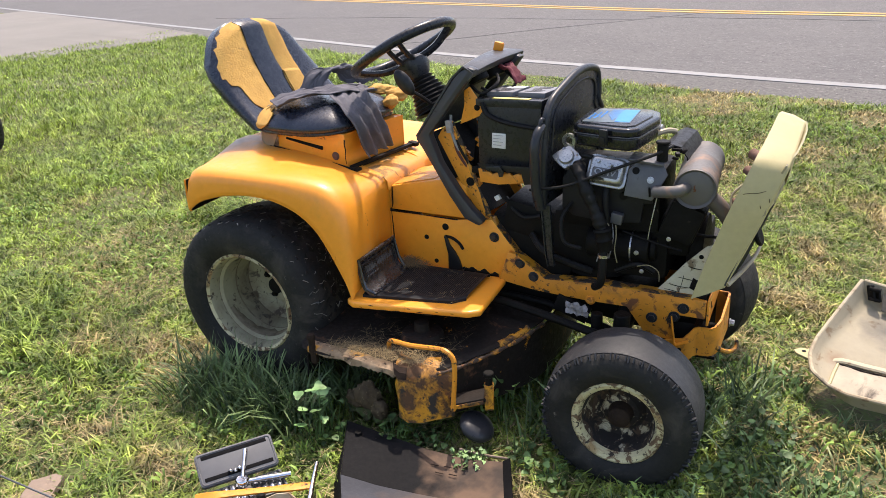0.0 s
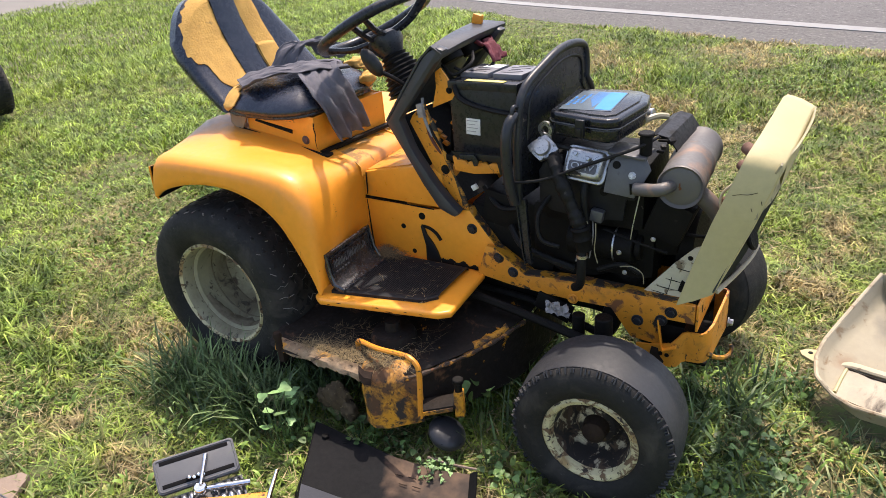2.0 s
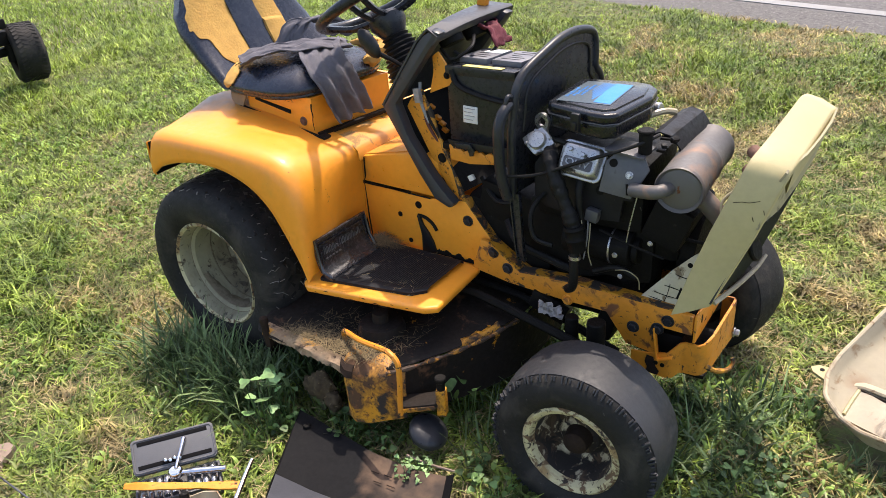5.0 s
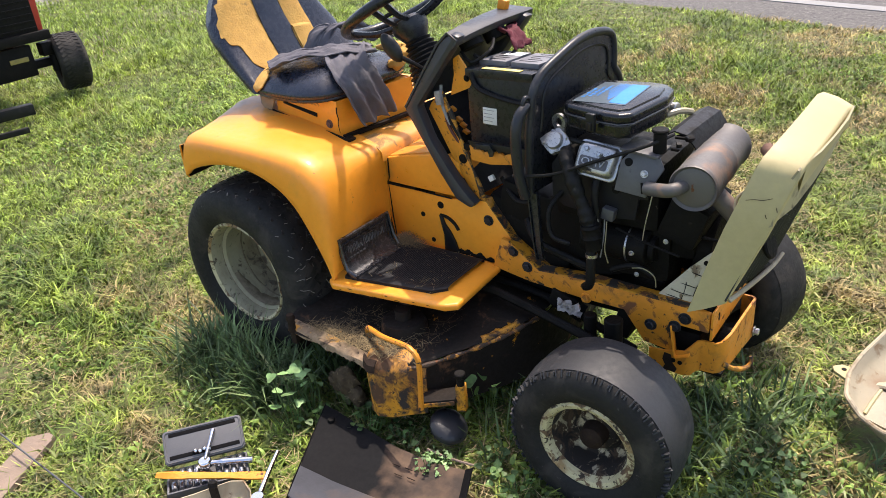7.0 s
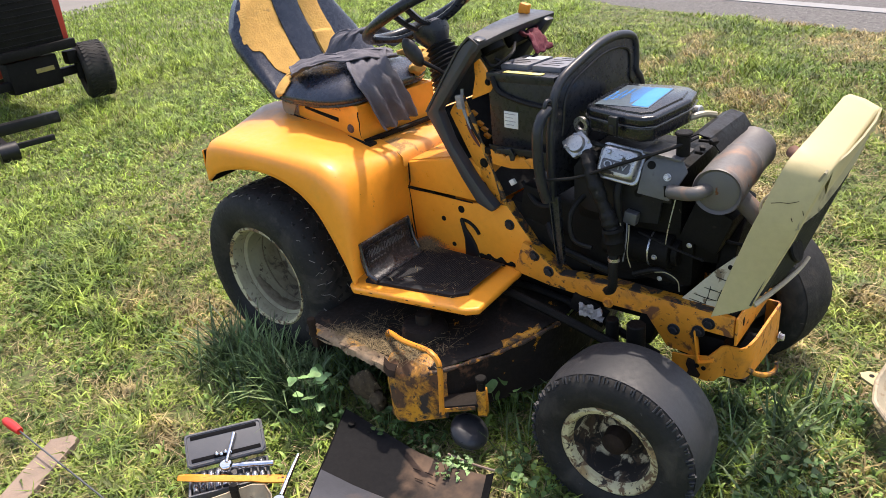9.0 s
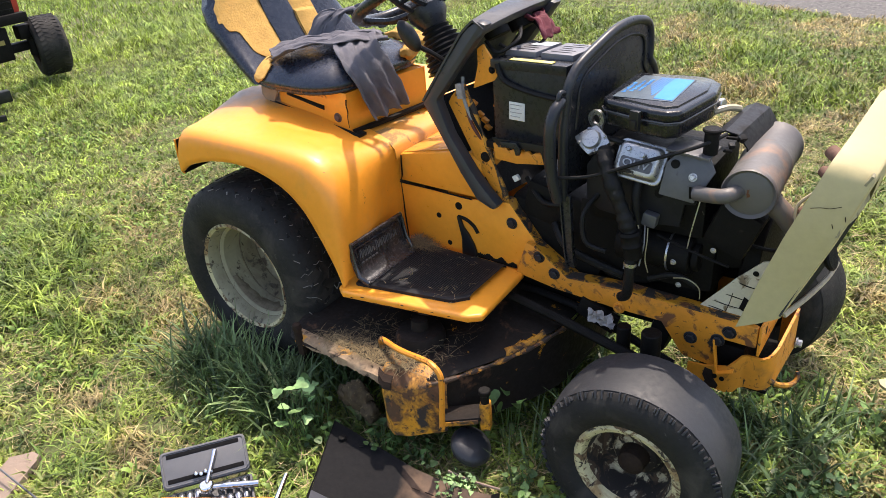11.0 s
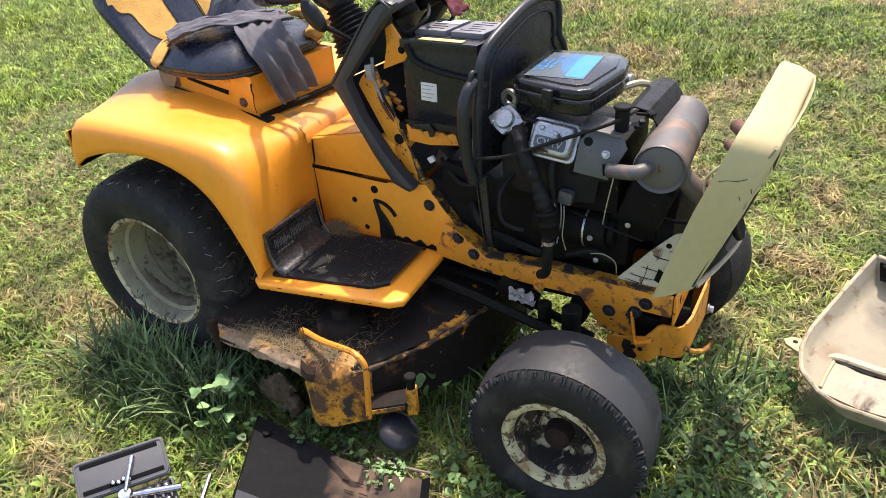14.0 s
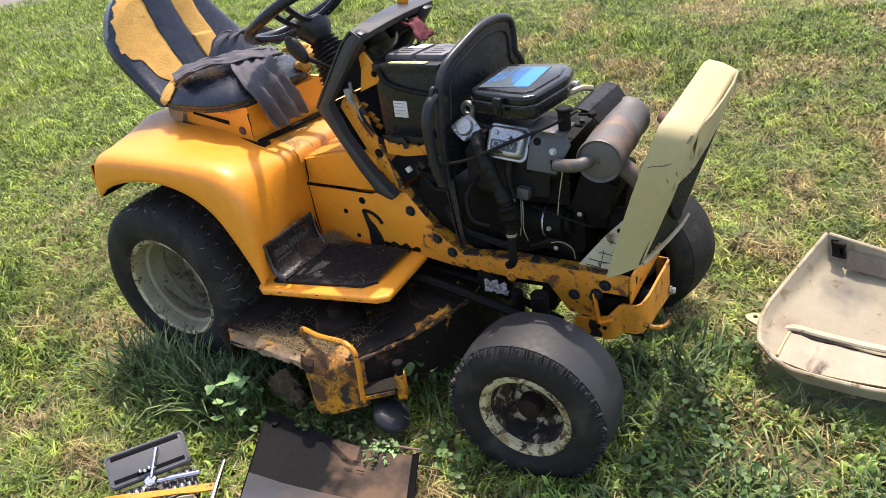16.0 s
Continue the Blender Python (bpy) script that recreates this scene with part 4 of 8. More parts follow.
def on_heel(y, z, lift=0.0):
    return Vector((float(np.interp(z, (0.357, 0.374, 0.40, 0.437), (0.453, 0.446, 0.441, 0.434))) + 0.0045 + lift, y, z))


for inset, r_ in ((0.012, 0.0022), (0.020, 0.0012)):
    loop_ = [(-0.474 + inset, 0.372), (-0.474 + inset, 0.436 - inset), (-0.2745 - inset, 0.436 - inset), (-0.2745 - inset, 0.372)]
    part("raised_border", add_tube(B(), [on_heel(*p_) for p_ in loop_], r_, 6, 1), HEEL, heel)
bm, pen = B(), random.Random(3)
for word0, word1 in ((-0.450, -0.405), (-0.388, -0.308)):
    y_ = word0
    while y_ < word1:
        tall_ = pen.choice((0.008, 0.008, 0.016)) if y_ > word0 + 0.01 else 0.018
        wide_ = pen.uniform(0.008, 0.012)
        add_tube(bm, [on_heel(y_, 0.396), on_heel(y_ + 0.3 * wide_, 0.396 + tall_), on_heel(y_ + 0.8 * wide_, 0.395 + tall_ * 0.8), on_heel(y_ + 0.7 * wide_, 0.395), on_heel(y_ + wide_, 0.397)], 0.0013, 5, 3)
        y_ += wide_ + 0.002
for k_ in range(5):
    add_box(bm, on_heel(-0.446 + 0.013 * k_, 0.383), (0.002, 0.008, 0.004), (0, -14, 0), 0.0005)
# Grey on the black guard paints the highlights of the raised strokes.
part("embossed_bars", bm, SHROUD, heel, "raised moulded lettering, illegible, its highlight put into the grey")

# frame
RAIL = [(0.760, 0.330), (0.870, 0.313), (1.015, 0.305), (1.132, 0.305), (1.184, 0.232), (1.262, 0.225), (1.250, 0.303), (1.336, 0.302), (1.336, 0.352), (1.300, 0.356), (1.046, 0.362), (0.904, 0.352), (0.822, 0.414), (0.790, 0.42)]
frame_part = new("frame")
frame_part.parent = tractor
part("frame_rail", add_xz(B(), RAIL, -0.236, -0.222, 0.003), YELLOW_RAIL, frame_part, "grimy yellow frame rail")
part("frame_rail", add_xz(B(), RAIL, 2 * CY + 0.222, 2 * CY + 0.236, 0.003), YELLOW_RAIL, frame_part, "grimy yellow frame rail")
bm = add_grid(B(), [[(0.815, y, 0.419), (0.902, y, 0.357), (1.046, y, 0.3655), (1.30, y, 0.3595)] for y in (-0.238, -0.205)], 0.004)
part("rail_flange", bm, YELLOW_GRIMY, frame_part, "grime-caked rail edge")
for x, z in ((0.826, 0.391), (0.866, 0.355), (1.258, 0.298), (1.20, 0.285), (1.28, 0.325), (0.74, 0.452)):
    part("bolt", add_bolt(B(), (x, -0.2355 if x > 0.8 else -0.214, z), (0, -1, 0), 0.0105, 0.010), COWL_EDGE, frame_part)
part("bolt", add_bolt(B(), (1.032, -0.236, 0.310), (0, -1, 0), 0.010, 0.010), YELLOW_WORN, frame_part)
fold = [(1.201, -0.242, 0.178, 0.222), (1.235, -0.243, 0.174, 0.226), (1.286, -0.243, 0.172, 0.240), (1.302, -0.239, 0.175, 0.256), (1.311, -0.229, 0.184, 0.267), (1.320, -0.226, 0.188, 0.271), (1.350, -0.226, 0.190, 0.272),
        (1.363, -0.222, 0.194, 0.277), (1.371, -0.211, 0.199, 0.285), (1.3755, -0.19, 0.199, 0.288), (1.376, -0.10, 0.187, 0.286), (1.376, -0.006, 0.170, 0.282), (1.369, 0.005, 0.172, 0.281), (1.34, 0.008, 0.176, 0.280)]
bm = add_grid(B(), [[(x, y, lo) for x, y, lo, hi in fold], [(x, y, (lo + hi) / 2) for x, y, lo, hi in fold], [(x, y, hi) for x, y, lo, hi in fold]], 0.006)
# The darker rail paint here stands for the shade on the bracket.
part("front_bracket", bm, YELLOW_RAIL, frame_part, "chipped yellow front bracket, shade put into its darker paint")
part("plate_lip", add_grid(B(), [[(1.250, -0.236, 0.303), (1.262, -0.236, 0.226), (1.268, -0.238, 0.222), (1.300, -0.238, 0.236)], [(1.252, -0.252, 0.303), (1.264, -0.252, 0.224), (1.269, -0.252, 0.219), (1.300, -0.250, 0.233)]], 0.003), YELLOW, frame_part, "bent yellow lip of the frame plate")
for x, z, r_ in ((1.216, 0.189, 0.0045), (1.262, 0.208, 0.0055), (1.278, 0.206, 0.0055)):
    part("hole", add_cyl(B(), (x, -0.2425, z), (x, -0.2455, z), r_, 14, 0.0004), OILY, frame_part)
part("grease_smear", add_xz(B(), [(1.238, 0.176), (1.268, 0.175), (1.272, 0.186), (1.262, 0.199), (1.256, 0.222), (1.240, 0.224), (1.236, 0.204), (1.243, 0.190)], -0.2452, -0.2438, 0.0004), HUB_RUST, frame_part, "brown grease on the bracket")
part("nose_plate", add_box(B(), (1.341, -0.106, 0.319), (0.006, 0.258, 0.072), (0, 0, 0), 0.002), YELLOW_WORN, frame_part, "yellow front plate of the frame")
bm = add_prism(B(), [(0.0045 * math.cos(a_), 0.011 * math.sin(a_)) for a_ in [math.pi * k_ / 8 for k_ in range(16)]], 0.002, Matrix.Translation((1.3432, -0.195, 0.328)) @ Matrix.Rotation(radians(90), 4, "Y") @ Matrix.Rotation(radians(90), 4, "Z"), 0)
part("slot", bm, OILY, frame_part, "dark slot in the front plate")
part("bracket_floor", add_box(B(), (1.30, -0.11, 0.178), (0.13, 0.20, 0.010), (0, 0, 0), 0.002), OILY, frame_part)
# Black block added inside the bracket, standing for the shade in its hollow.
part("bracket_backing", add_box(B(), (1.275, -0.11, 0.225), (0.07, 0.19, 0.09), (0, 0, 0), 0.01), OILY, frame_part)
part("bolt", add_bolt(B(), (1.379, -0.012, 0.192), (1, 0, 0), 0.009, 0.014), STEEL, frame_part)
bm = add_tube(B(), [(1.366, -0.214, 0.216), (1.384, -0.196, 0.198), (1.400, -0.176, 0.189), (1.410, -0.160, 0.189), (1.414, -0.150, 0.199), (1.411, -0.146, 0.210)], lambda f: 0.0068 - 0.002 * f, 8, 4)
part("tow_hook", bm, DECK_YELLOW, frame_part, "rusty hook on the front bracket")
bm = add_xz(B(), [(1.30, 0.302), (1.334, 0.300), (1.334, 0.41), (1.30, 0.40)], -0.220, 0.012, 0.004)
part("front_crossmember", bm, OILY, frame_part)
bm = B()
add_tube(bm, [(1.20, -0.40, 0.140), (1.21, -0.25, 0.148), (1.25, CY, 0.19), (1.29, 0.08, 0.19), (1.32, 0.18, 0.17)], 0.022, 10, 4)
add_box(bm, (1.24, CY, 0.235), (0.10, 0.16, 0.10), (0, 0, 0), 0.01)
part("front_axle", bm, OILY, frame_part)
bm = B()
add_box(bm, (0.62, CY, 0.30), (1.15, 0.16, 0.09), (0, 0, 0), 0.01)
add_box(bm, (0.12, CY, 0.30), (0.34, 0.30, 0.22), (0, 0, 0), 0.03)
add_cyl(bm, (0.038, -0.33, 0.254), (0.038, 0.12, 0.254), 0.045)
part("transmission", bm, OILY, frame_part)
bm = B()
add_tube(bm, [(0.60, -0.26, 0.285), (0.80, -0.28, 0.285), (1.10, -0.30, 0.235)], 0.012, 8, 3)
add_tube(bm, [(0.66, -0.20, 0.27), (0.9, -0.21, 0.265), (1.17, -0.25, 0.21)], 0.010, 8, 3)
add_box(bm, (0.98, -0.235, 0.275), (0.10, 0.015, 0.05), (0, 20, 0), 0.003)
add_cyl(bm, (1.06, -0.27, 0.225), (1.06, -0.27, 0.29), 0.016)
part("linkage", bm, OILY, frame_part)
# Black chunk added to block the bright grass showing through the axle gap.
bm = add_box(B(), (1.04, 0.0, 0.225), (0.22, 0.05, 0.16), (0, 8, 0), 0.02)
add_box(bm, (1.12, -0.13, 0.25), (0.05, 0.16, 0.10), (0, 15, 0), 0.015)
add_cyl(bm, (1.135, -0.30, 0.20), (1.135, -0.30, 0.315), 0.022, 16)
part("drive_guard", bm, OILY, frame_part)
bm = add_grid(B(), [[(0.972 + 0.0052 * i, -0.262 - 0.016 * (noise.noise((i * 0.55, j * 0.55, 4)) + 0.5) - 0.006 * noise.noise((i * 1.3, j * 1.2, 2)), 0.312 - 0.0042 * j - 0.0006 * i + 0.008 * noise.noise((i * 0.4, j * 0.5, 7))) for j in range(9)] for i in range(13)], 0.0015)
part("bandage", bm, TAPE, frame_part, "crumpled dirty white rag tied round the linkage")

# ---- seat ----
SKEW[0] = 0.16
seat = new("seat")
seat.parent = tractor


def seat_back(u, v, lift=0.0):
    """u from the tractor's right to its left, v from bottom to top."""
    w = 0.208 * (1.0 - 0.02 * v - 0.42 * max(0.0, v - 0.72) ** 1.3)
    top = 0.296 - 0.115 * abs(u) ** 3.2
    bulge = 0.045 * abs(u) ** 2.2 * (1 - 0.5 * v)
    x = -0.018 - 0.132 * v - 0.02 * v * v + bulge - 0.02 * math.sin(math.pi * v)
    return Vector((x + lift, CY + 0.026 + u * w, 0.742 + v * top))


bm = B()
us = [math.copysign(abs(k / 14) ** 0.8, k) for k in range(-14, 15)]
vs = [k / 14 for k in range(15)]
front = [[seat_back(u, v) for u in us] for v in vs]
back = [[seat_back(u, v) - Vector((0.055 + 0.02 * (1 - abs(u) ** 2), 0, 0)) for u in us] for v in vs]
loops = []
for f, b_ in zip(front, back):
    loops.append(f + [f[-1].lerp(b_[-1], 0.5) + Vector((0, 0.012, 0))] + b_[::-1] + [f[0].lerp(b_[0], 0.5) - Vector((0, 0.012, 0))])
top_mid = [p.lerp(q, 0.5) + Vector((0, 0, 0.014)) for p, q in zip(front[-1], back[-1])]
loops.append(top_mid + [top_mid[-1]] + top_mid[::-1] + [top_mid[0]])
add_grid(bm, loops, closed_u=True)
part("backrest", bm, VINYL, seat, "dark blue-grey vinyl seat back, cracked", sharp=80)


def back_strip(u0, u1, lift, v0=0.0, v1=1.0, jag=0.0, seed=0, taper=0.0):
    rows = []
    for k in range(25):
        v = v0 + (v1 - v0) * k / 24
        a = u0 + taper * (1 - v) ** 1.6 + jag * noise.noise((v * 5, seed, 0))
        b_ = u1 + jag * noise.noise((v * 5, seed, 5))
        rows.append([seat_back(a + (b_ - a) * j / 5, v, lift - (0.004 if j in (0, 5) else 0.0) + 0.003 * noise.noise((v * 9, j, seed))) for j in range(6)])
    rows.append([p + Vector((-0.035, 0, 0.012)) for p in rows[-1]])
    return add_grid(B(), rows, 0.006)


part("torn_foam", back_strip(-1.02, -0.28, 0.008, 0.02, 1.0, 0.10, 1, 0.52), FOAM, seat, "torn yellow foam showing through the vinyl", sharp=70)
part("back_panel", back_strip(-0.30, 0.12, 0.013, 0.0, 1.0, 0.015, 2), VINYL, seat, "dark vinyl centre panel", sharp=70)
part("torn_foam", back_strip(0.12, 0.46, 0.011, 0.0, 1.0, 0.03, 3), FOAM, seat, "yellow foam strip", sharp=70)
part("foam_patch", back_strip(0.13, 0.44, 0.020, 0.12, 0.48, 0.02, 4), FOAM, seat, sharp=70)


SKEW[0] = 0.0


def cushion(f, a):
    """f from the middle to the edge, a the angle round; the top of the rounded cushion."""
    c, s_ = math.cos(a), math.sin(a)
    k = 1.0 / (abs(c) ** 3.4 + abs(s_) ** 3.4) ** (1 / 3.4)
    x, y = 0.128 + 0.182 * k * c * f, CY - 0.002 + 0.199 * k * s_ * f
    puff = 0.007 * math.cos(2.2 * f * k * s_) + 0.004 * noise.noise((x * 9, y * 9, 2))
    return Vector((x, y, 0.813 + puff - 0.010 * f ** 2 - 0.034 * f ** 7))


angles = [2 * math.pi * k / 56 for k in range(56)]
rings = [[cushion(f, a) for a in angles] for f in (0.01, 0.2, 0.4, 0.55, 0.68, 0.78, 0.86, 0.92, 0.965, 1.0)]
mid_ = Vector((0.128, CY - 0.002, 0))
for grow, drop in ((1.016, 0.005), (1.020, 0.010), (1.014, 0.016), (1.0, 0.020), (0.988, 0.0215), (0.995, 0.025), (0.985, 0.029), (0.90, 0.031)):
    rings.append([Vector((*(mid_.xy + (p.xy - mid_.xy) * grow), p.z - drop)) for p in rings[9]])
bm = add_grid(B(), rings, closed_u=True)
part("cushion", bm, VINYL, seat, "dark blue-grey vinyl seat cushion", sharp=80)


def lump(at, size, seed, mat, name, parent, label=""):
    bm = B()
    bmesh.ops.create_icosphere(bm, subdivisions=3, radius=1.0)
    for v in bm.verts:
        k = 1 + 0.45 * noise.noise(v.co * 1.6 + Vector((seed, 0, 0))) + 0.25 * noise.noise(v.co * 4 + Vector((0, seed, 0))) + 0.10 * noise.noise(v.co * 9 + Vector((0, 0, seed)))
        v.co = Vector((v.co.x * size[0], v.co.y * size[1], v.co.z * size[2])) * k + Vector(at)
    return part(name, bm, mat, parent, label, sharp=90)


def cushion_patch(a0, a1, f0, seed):
    """A ragged sheet lying on the cushion's edge, between two angles."""
    rows = []
    for k in range(19):
        a = radians(a0 + (a1 - a0) * k / 18)
        end_ = min(k, 18 - k) / 5
        inner = f0 + 0.10 * noise.noise((k * 0.45, seed, 1)) + 0.05 * noise.noise((k * 1.3, seed, 4)) + 0.10 * max(0.0, 1 - end_)
        row = [cushion(inner + (1.0 - inner) * j / 6, a) for j in range(7)]
        low = 0.020 + 0.007 * noise.noise((k * 0.6, seed, 8)) - 0.014 * max(0.0, 1 - end_)
        out = (row[-1].xy - mid_.xy).normalized()
        row += [row[-1] + Vector((*(out * 0.006), -0.3 * low)), row[-1] + Vector((*(out * 0.007), -0.7 * low)), row[-1] + Vector((*(out * 0.005), -low))]
        rows.append([p + Vector((*(out * 0.003), 0.0035 + 0.002 * noise.noise(p * 60))) for p in row])
    return add_grid(B(), rows, 0.003)


SKEW[0] = 0.0
part("torn_foam", cushion_patch(214, 246, 0.80, 1), FOAM, seat, "ragged foam at the torn seat corner", sharp=70)
part("torn_lining", cushion_patch(203, 215, 0.86, 6), CREAM_SOOT, seat, "frayed pale lining at the torn seat corner", sharp=70)
SKEW[0] = 0.16
lump((0.262, 0.040, 0.800), (0.034, 0.040, 0.020), 3, FOAM, "torn_foam", seat, "ragged foam along the front of the cushion")
lump((0.280, -0.015, 0.788), (0.020, 0.028, 0.018), 4, FOAM, "torn_foam", seat)
lump((0.17, 0.085, 0.806), (0.05, 0.026, 0.016), 5, FOAM, "torn_foam", seat)
# pan under the cushion
bm = B()
add_xz(bm, [(0.045, 0.681), (0.284, 0.637), (0.290, 0.640), (0.290, 0.738), (0.060, 0.752), (0.045, 0.74)], -0.261, -0.256, 0.002)
add_xz(bm, [(0.045, 0.681), (0.284, 0.637), (0.290, 0.640), (0.290, 0.738), (0.060, 0.752), (0.045, 0.74)], 0.022, 0.027, 0.002)
add_grid(bm, [[(0.2885, y, 0.638), (0.2890, y, 0.69), (0.2885, y, 0.738)] for y in (-0.259, -0.18, CY, -0.04, 0.025)], 0.004)
add_grid(bm, [[(0.05, y, 0.750), (0.285, y, 0.736)] for y in (-0.257, CY, 0.023)], 0.004)
part("seat_pan", bm, YELLOW, seat, "yellow sheet-metal seat pan")
part("slot", add_tube(B(), [(0.078, -0.2615, 0.716), (0.14, -0.2615, 0.7045), (0.209, -0.2615, 0.692)], lambda f: 0.0035 + 0.0025 * f, 8, 3), OILY, seat, "dark slot in the seat pan")
part("torn_seam", add_tube(B(), [(0.2885, -0.2605, 0.722), (0.2875, -0.2615, 0.706), (0.2890, -0.2605, 0.690), (0.2870, -0.2615, 0.672), (0.2885, -0.2605, 0.648)], lambda f: 0.0022 - 0.0012 * f, 6, 4), HUB_RUST, seat, "rusty split along the corner of the pan")
part("side_strap", add_xz(B(), [(-0.006, 0.752), (0.030, 0.760), (0.056, 0.745), (0.052, 0.722), (0.033, 0.691), (0.013, 0.682), (0.004, 0.690), (-0.010, 0.708)], -0.274, -0.268, 0.002), STRAP, seat, "dusty tan seat bracket strap")
part("bolt", add_bolt(B(), (0.253, -0.261, 0.671), (0, -1, 0), 0.009, 0.007), RUST_BROWN, seat, "rusty bolt")
bm = add_tube(B(), [(0.018, -0.270, 0.690), (0.15, -0.270, 0.666), (0.285, -0.270, 0.641), (0.318, -0.270, 0.634)], 0.0055, 8, 3)
add_box(bm, (0.318, -0.258, 0.634), (0.024, 0.030, 0.010), (0, 8, 0), 0.003)
part("seat_track", bm, OILY, seat)
part("seat_rail", add_box(add_box(B(), (0.302, -0.105, 0.6375), (0.014, 0.31, 0.012), (0, 10, 0), 0.003), (0.306, 0.050, 0.6385), (0.030, 0.022, 0.014), (0, 10, 0), 0.004), OILY, seat, "greasy black seat rail")
SKEW[0] = 0.16

# ---- steering ----
steering = new("steering_wheel")
steering.parent = tractor
SW = Vector((0.405, CY, 0.966))
sw_n = Vector((-0.50, 0.0, 0.866)).normalized()
sw_m = Matrix.Translation(SW) @ sw_n.to_track_quat("Z", "Y").to_matrix().to_4x4()
ring = [sw_m @ Vector((0.147 * math.cos(2 * math.pi * i / 40), 0.147 * math.sin(2 * math.pi * i / 40), 0)) for i in range(40)]
part("rim", add_tube(B(), ring, 0.0145, 10, 1, True), BLACK_SHEEN, steering, "weathered black steering wheel rim", sharp=80)
hubc = SW - sw_n * 0.045
fwd = Vector((0.866, 0.0, 0.50))
for c_, s_ in ((math.cos(radians(q)), math.sin(radians(q))) for q in (32, 205, 295)):
    d = fwd * c_ + Vector((0, 1, 0)) * s_
    side_ = sw_n.cross(d)
    bm = B()
    for off in (-0.017, 0.017):
        pts = [SW + d * 0.03 + side_ * off - sw_n * 0.045, SW + d * 0.085 + side_ * off * 0.9 - sw_n * 0.034, SW + d * 0.144 + side_ * off * 1.1]
        add_tube(bm, pts, 0.0085, 6, 4)
    for k_, z_ in ((0.055, 0.041), (0.10, 0.028)):
        add_tube(bm, [SW + d * k_ - side_ * 0.017 - sw_n * z_, SW + d * k_ + side_ * 0.017 - sw_n * z_], 0.006, 6, 1)
    part("spoke", bm, BLACK_SHEEN, steering)
bm = add_lathe(B(), [(0, 0.012), (0.035, 0.010), (0.046, 0.0), (0.046, -0.02), (0.030, -0.05), (0.026, -0.06)], Matrix.Translation(hubc) @ sw_n.to_track_quat("Z", "Y").to_matrix().to_4x4(), 28)
part("hub", bm, BLACK_SHEEN, steering)
pleats = []
for i in range(9):
    pleats += [(0.026 + 0.0040 * i, -0.049 - 0.0125 * i), (0.035 + 0.0040 * i, -0.055 - 0.0125 * i)]
bm = add_lathe(B(), pleats, Matrix.Translation(hubc) @ sw_n.to_track_quat("Z", "Y").to_matrix().to_4x4(), 28)
part("steering_boot", bm, BLACK, tractor, "pleated black rubber steering boot", sharp=30)
bm = B()
bmesh.ops.create_uvsphere(bm, u_segments=20, v_segments=12, radius=1.0)
bm.transform(pose(0.488, -0.230, 0.890, 0, 55, 10) @ Matrix.Diagonal((0.042, 0.014, 0.021, 1)))
part("lever_knob", bm, BLACK, tractor, "black lever knob beside the steering column")
part("lever_rod", add_tube(B(), [(0.492, -0.225, 0.872), (0.51, -0.19, 0.845), (0.52, -0.16, 0.82)], 0.006, 8, 4), BLACK, tractor)

# ---- console ----
console = new("console")
console.parent = tractor
rim_o = [(0.706, 0.490), (0.660, 0.510), (0.616, 0.574), (0.572, 0.650), (0.517, 0.742), (0.655, 0.922), (0.688, 0.940)]
rim_i = [(0.722, 0.506), (0.694, 0.532), (0.656, 0.576), (0.594, 0.668), (0.563, 0.748), (0.686, 0.900), (0.712, 0.932)]


def frame_band(bm, y0, y1):
    poly = rim_o + rim_i[::-1]
    return add_xz(bm, poly, y0, y1, 0.012)


bm = frame_band(B(), -0.246, -0.212)
part("trim_band", bm, DASH, console, "weathered black plastic dash surround")
part("trim_band", frame_band(B(), 2 * CY + 0.212, 2 * CY + 0.246), DASH, console, "weathered black plastic dash surround")
SKEW[0] = 0.0
rows = []
for j in range(13):
    f = j / 12
    y, arch = -0.247 + 0.297 * f, 0.005 * math.sin(math.pi * f)
    tb, tf = (0.672 - 0.018 * f, 0.941 + 0.008 * f + arch), (0.704 + 0.034 * f, 0.926 + 0.017 * f + arch)
    rows.append([(0.522 + 0.04 * f, y, 0.745), (0.585 + 0.02 * f, y, 0.835), (0.640, y, 0.910 + 0.01 * f), (*tb[:1], y, tb[1] - 0.002), (tb[0] + 0.006, y, tb[1]), (tf[0] - 0.006, y, tf[1] + 0.002), (*tf[:1], y, tf[1] - 0.002), (tf[0] - 0.002, y, tf[1] - 0.010), (tf[0] - 0.014, y, tf[1] - 0.022)])
part("dash_panel", add_grid(B(), rows, 0.005), DASH, console, "faded black plastic dashboard, base lifted for its sky sheen", sharp=35)
SKEW[0] = 0.16
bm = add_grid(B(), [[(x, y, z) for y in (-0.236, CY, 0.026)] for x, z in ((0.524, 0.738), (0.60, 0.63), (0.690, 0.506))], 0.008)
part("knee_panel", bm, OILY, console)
strut = [(0.580, 0.752), (0.612, 0.785), (0.630, 0.752), (0.648, 0.700), (0.662, 0.668), (0.694, 0.590), (0.730, 0.498), (0.700, 0.500), (0.640, 0.60), (0.57, 0.735)]
part("strut", add_xz(B(), strut, -0.210, -0.203, 0.003), YELLOW_WORN, console, "rust-edged yellow dash support")
part("strut", add_xz(B(), strut, 2 * CY + 0.203, 2 * CY + 0.210, 0.003), YELLOW_WORN, console, "rust-edged yellow dash support")
part("strut", add_xz(B(), [(0.655, 0.868), (0.672, 0.880), (0.715, 0.822), (0.700, 0.800), (0.640, 0.775), (0.655, 0.83)], -0.206, -0.200, 0.004), YELLOW_WORN, console, "yellow bracket under the dash")
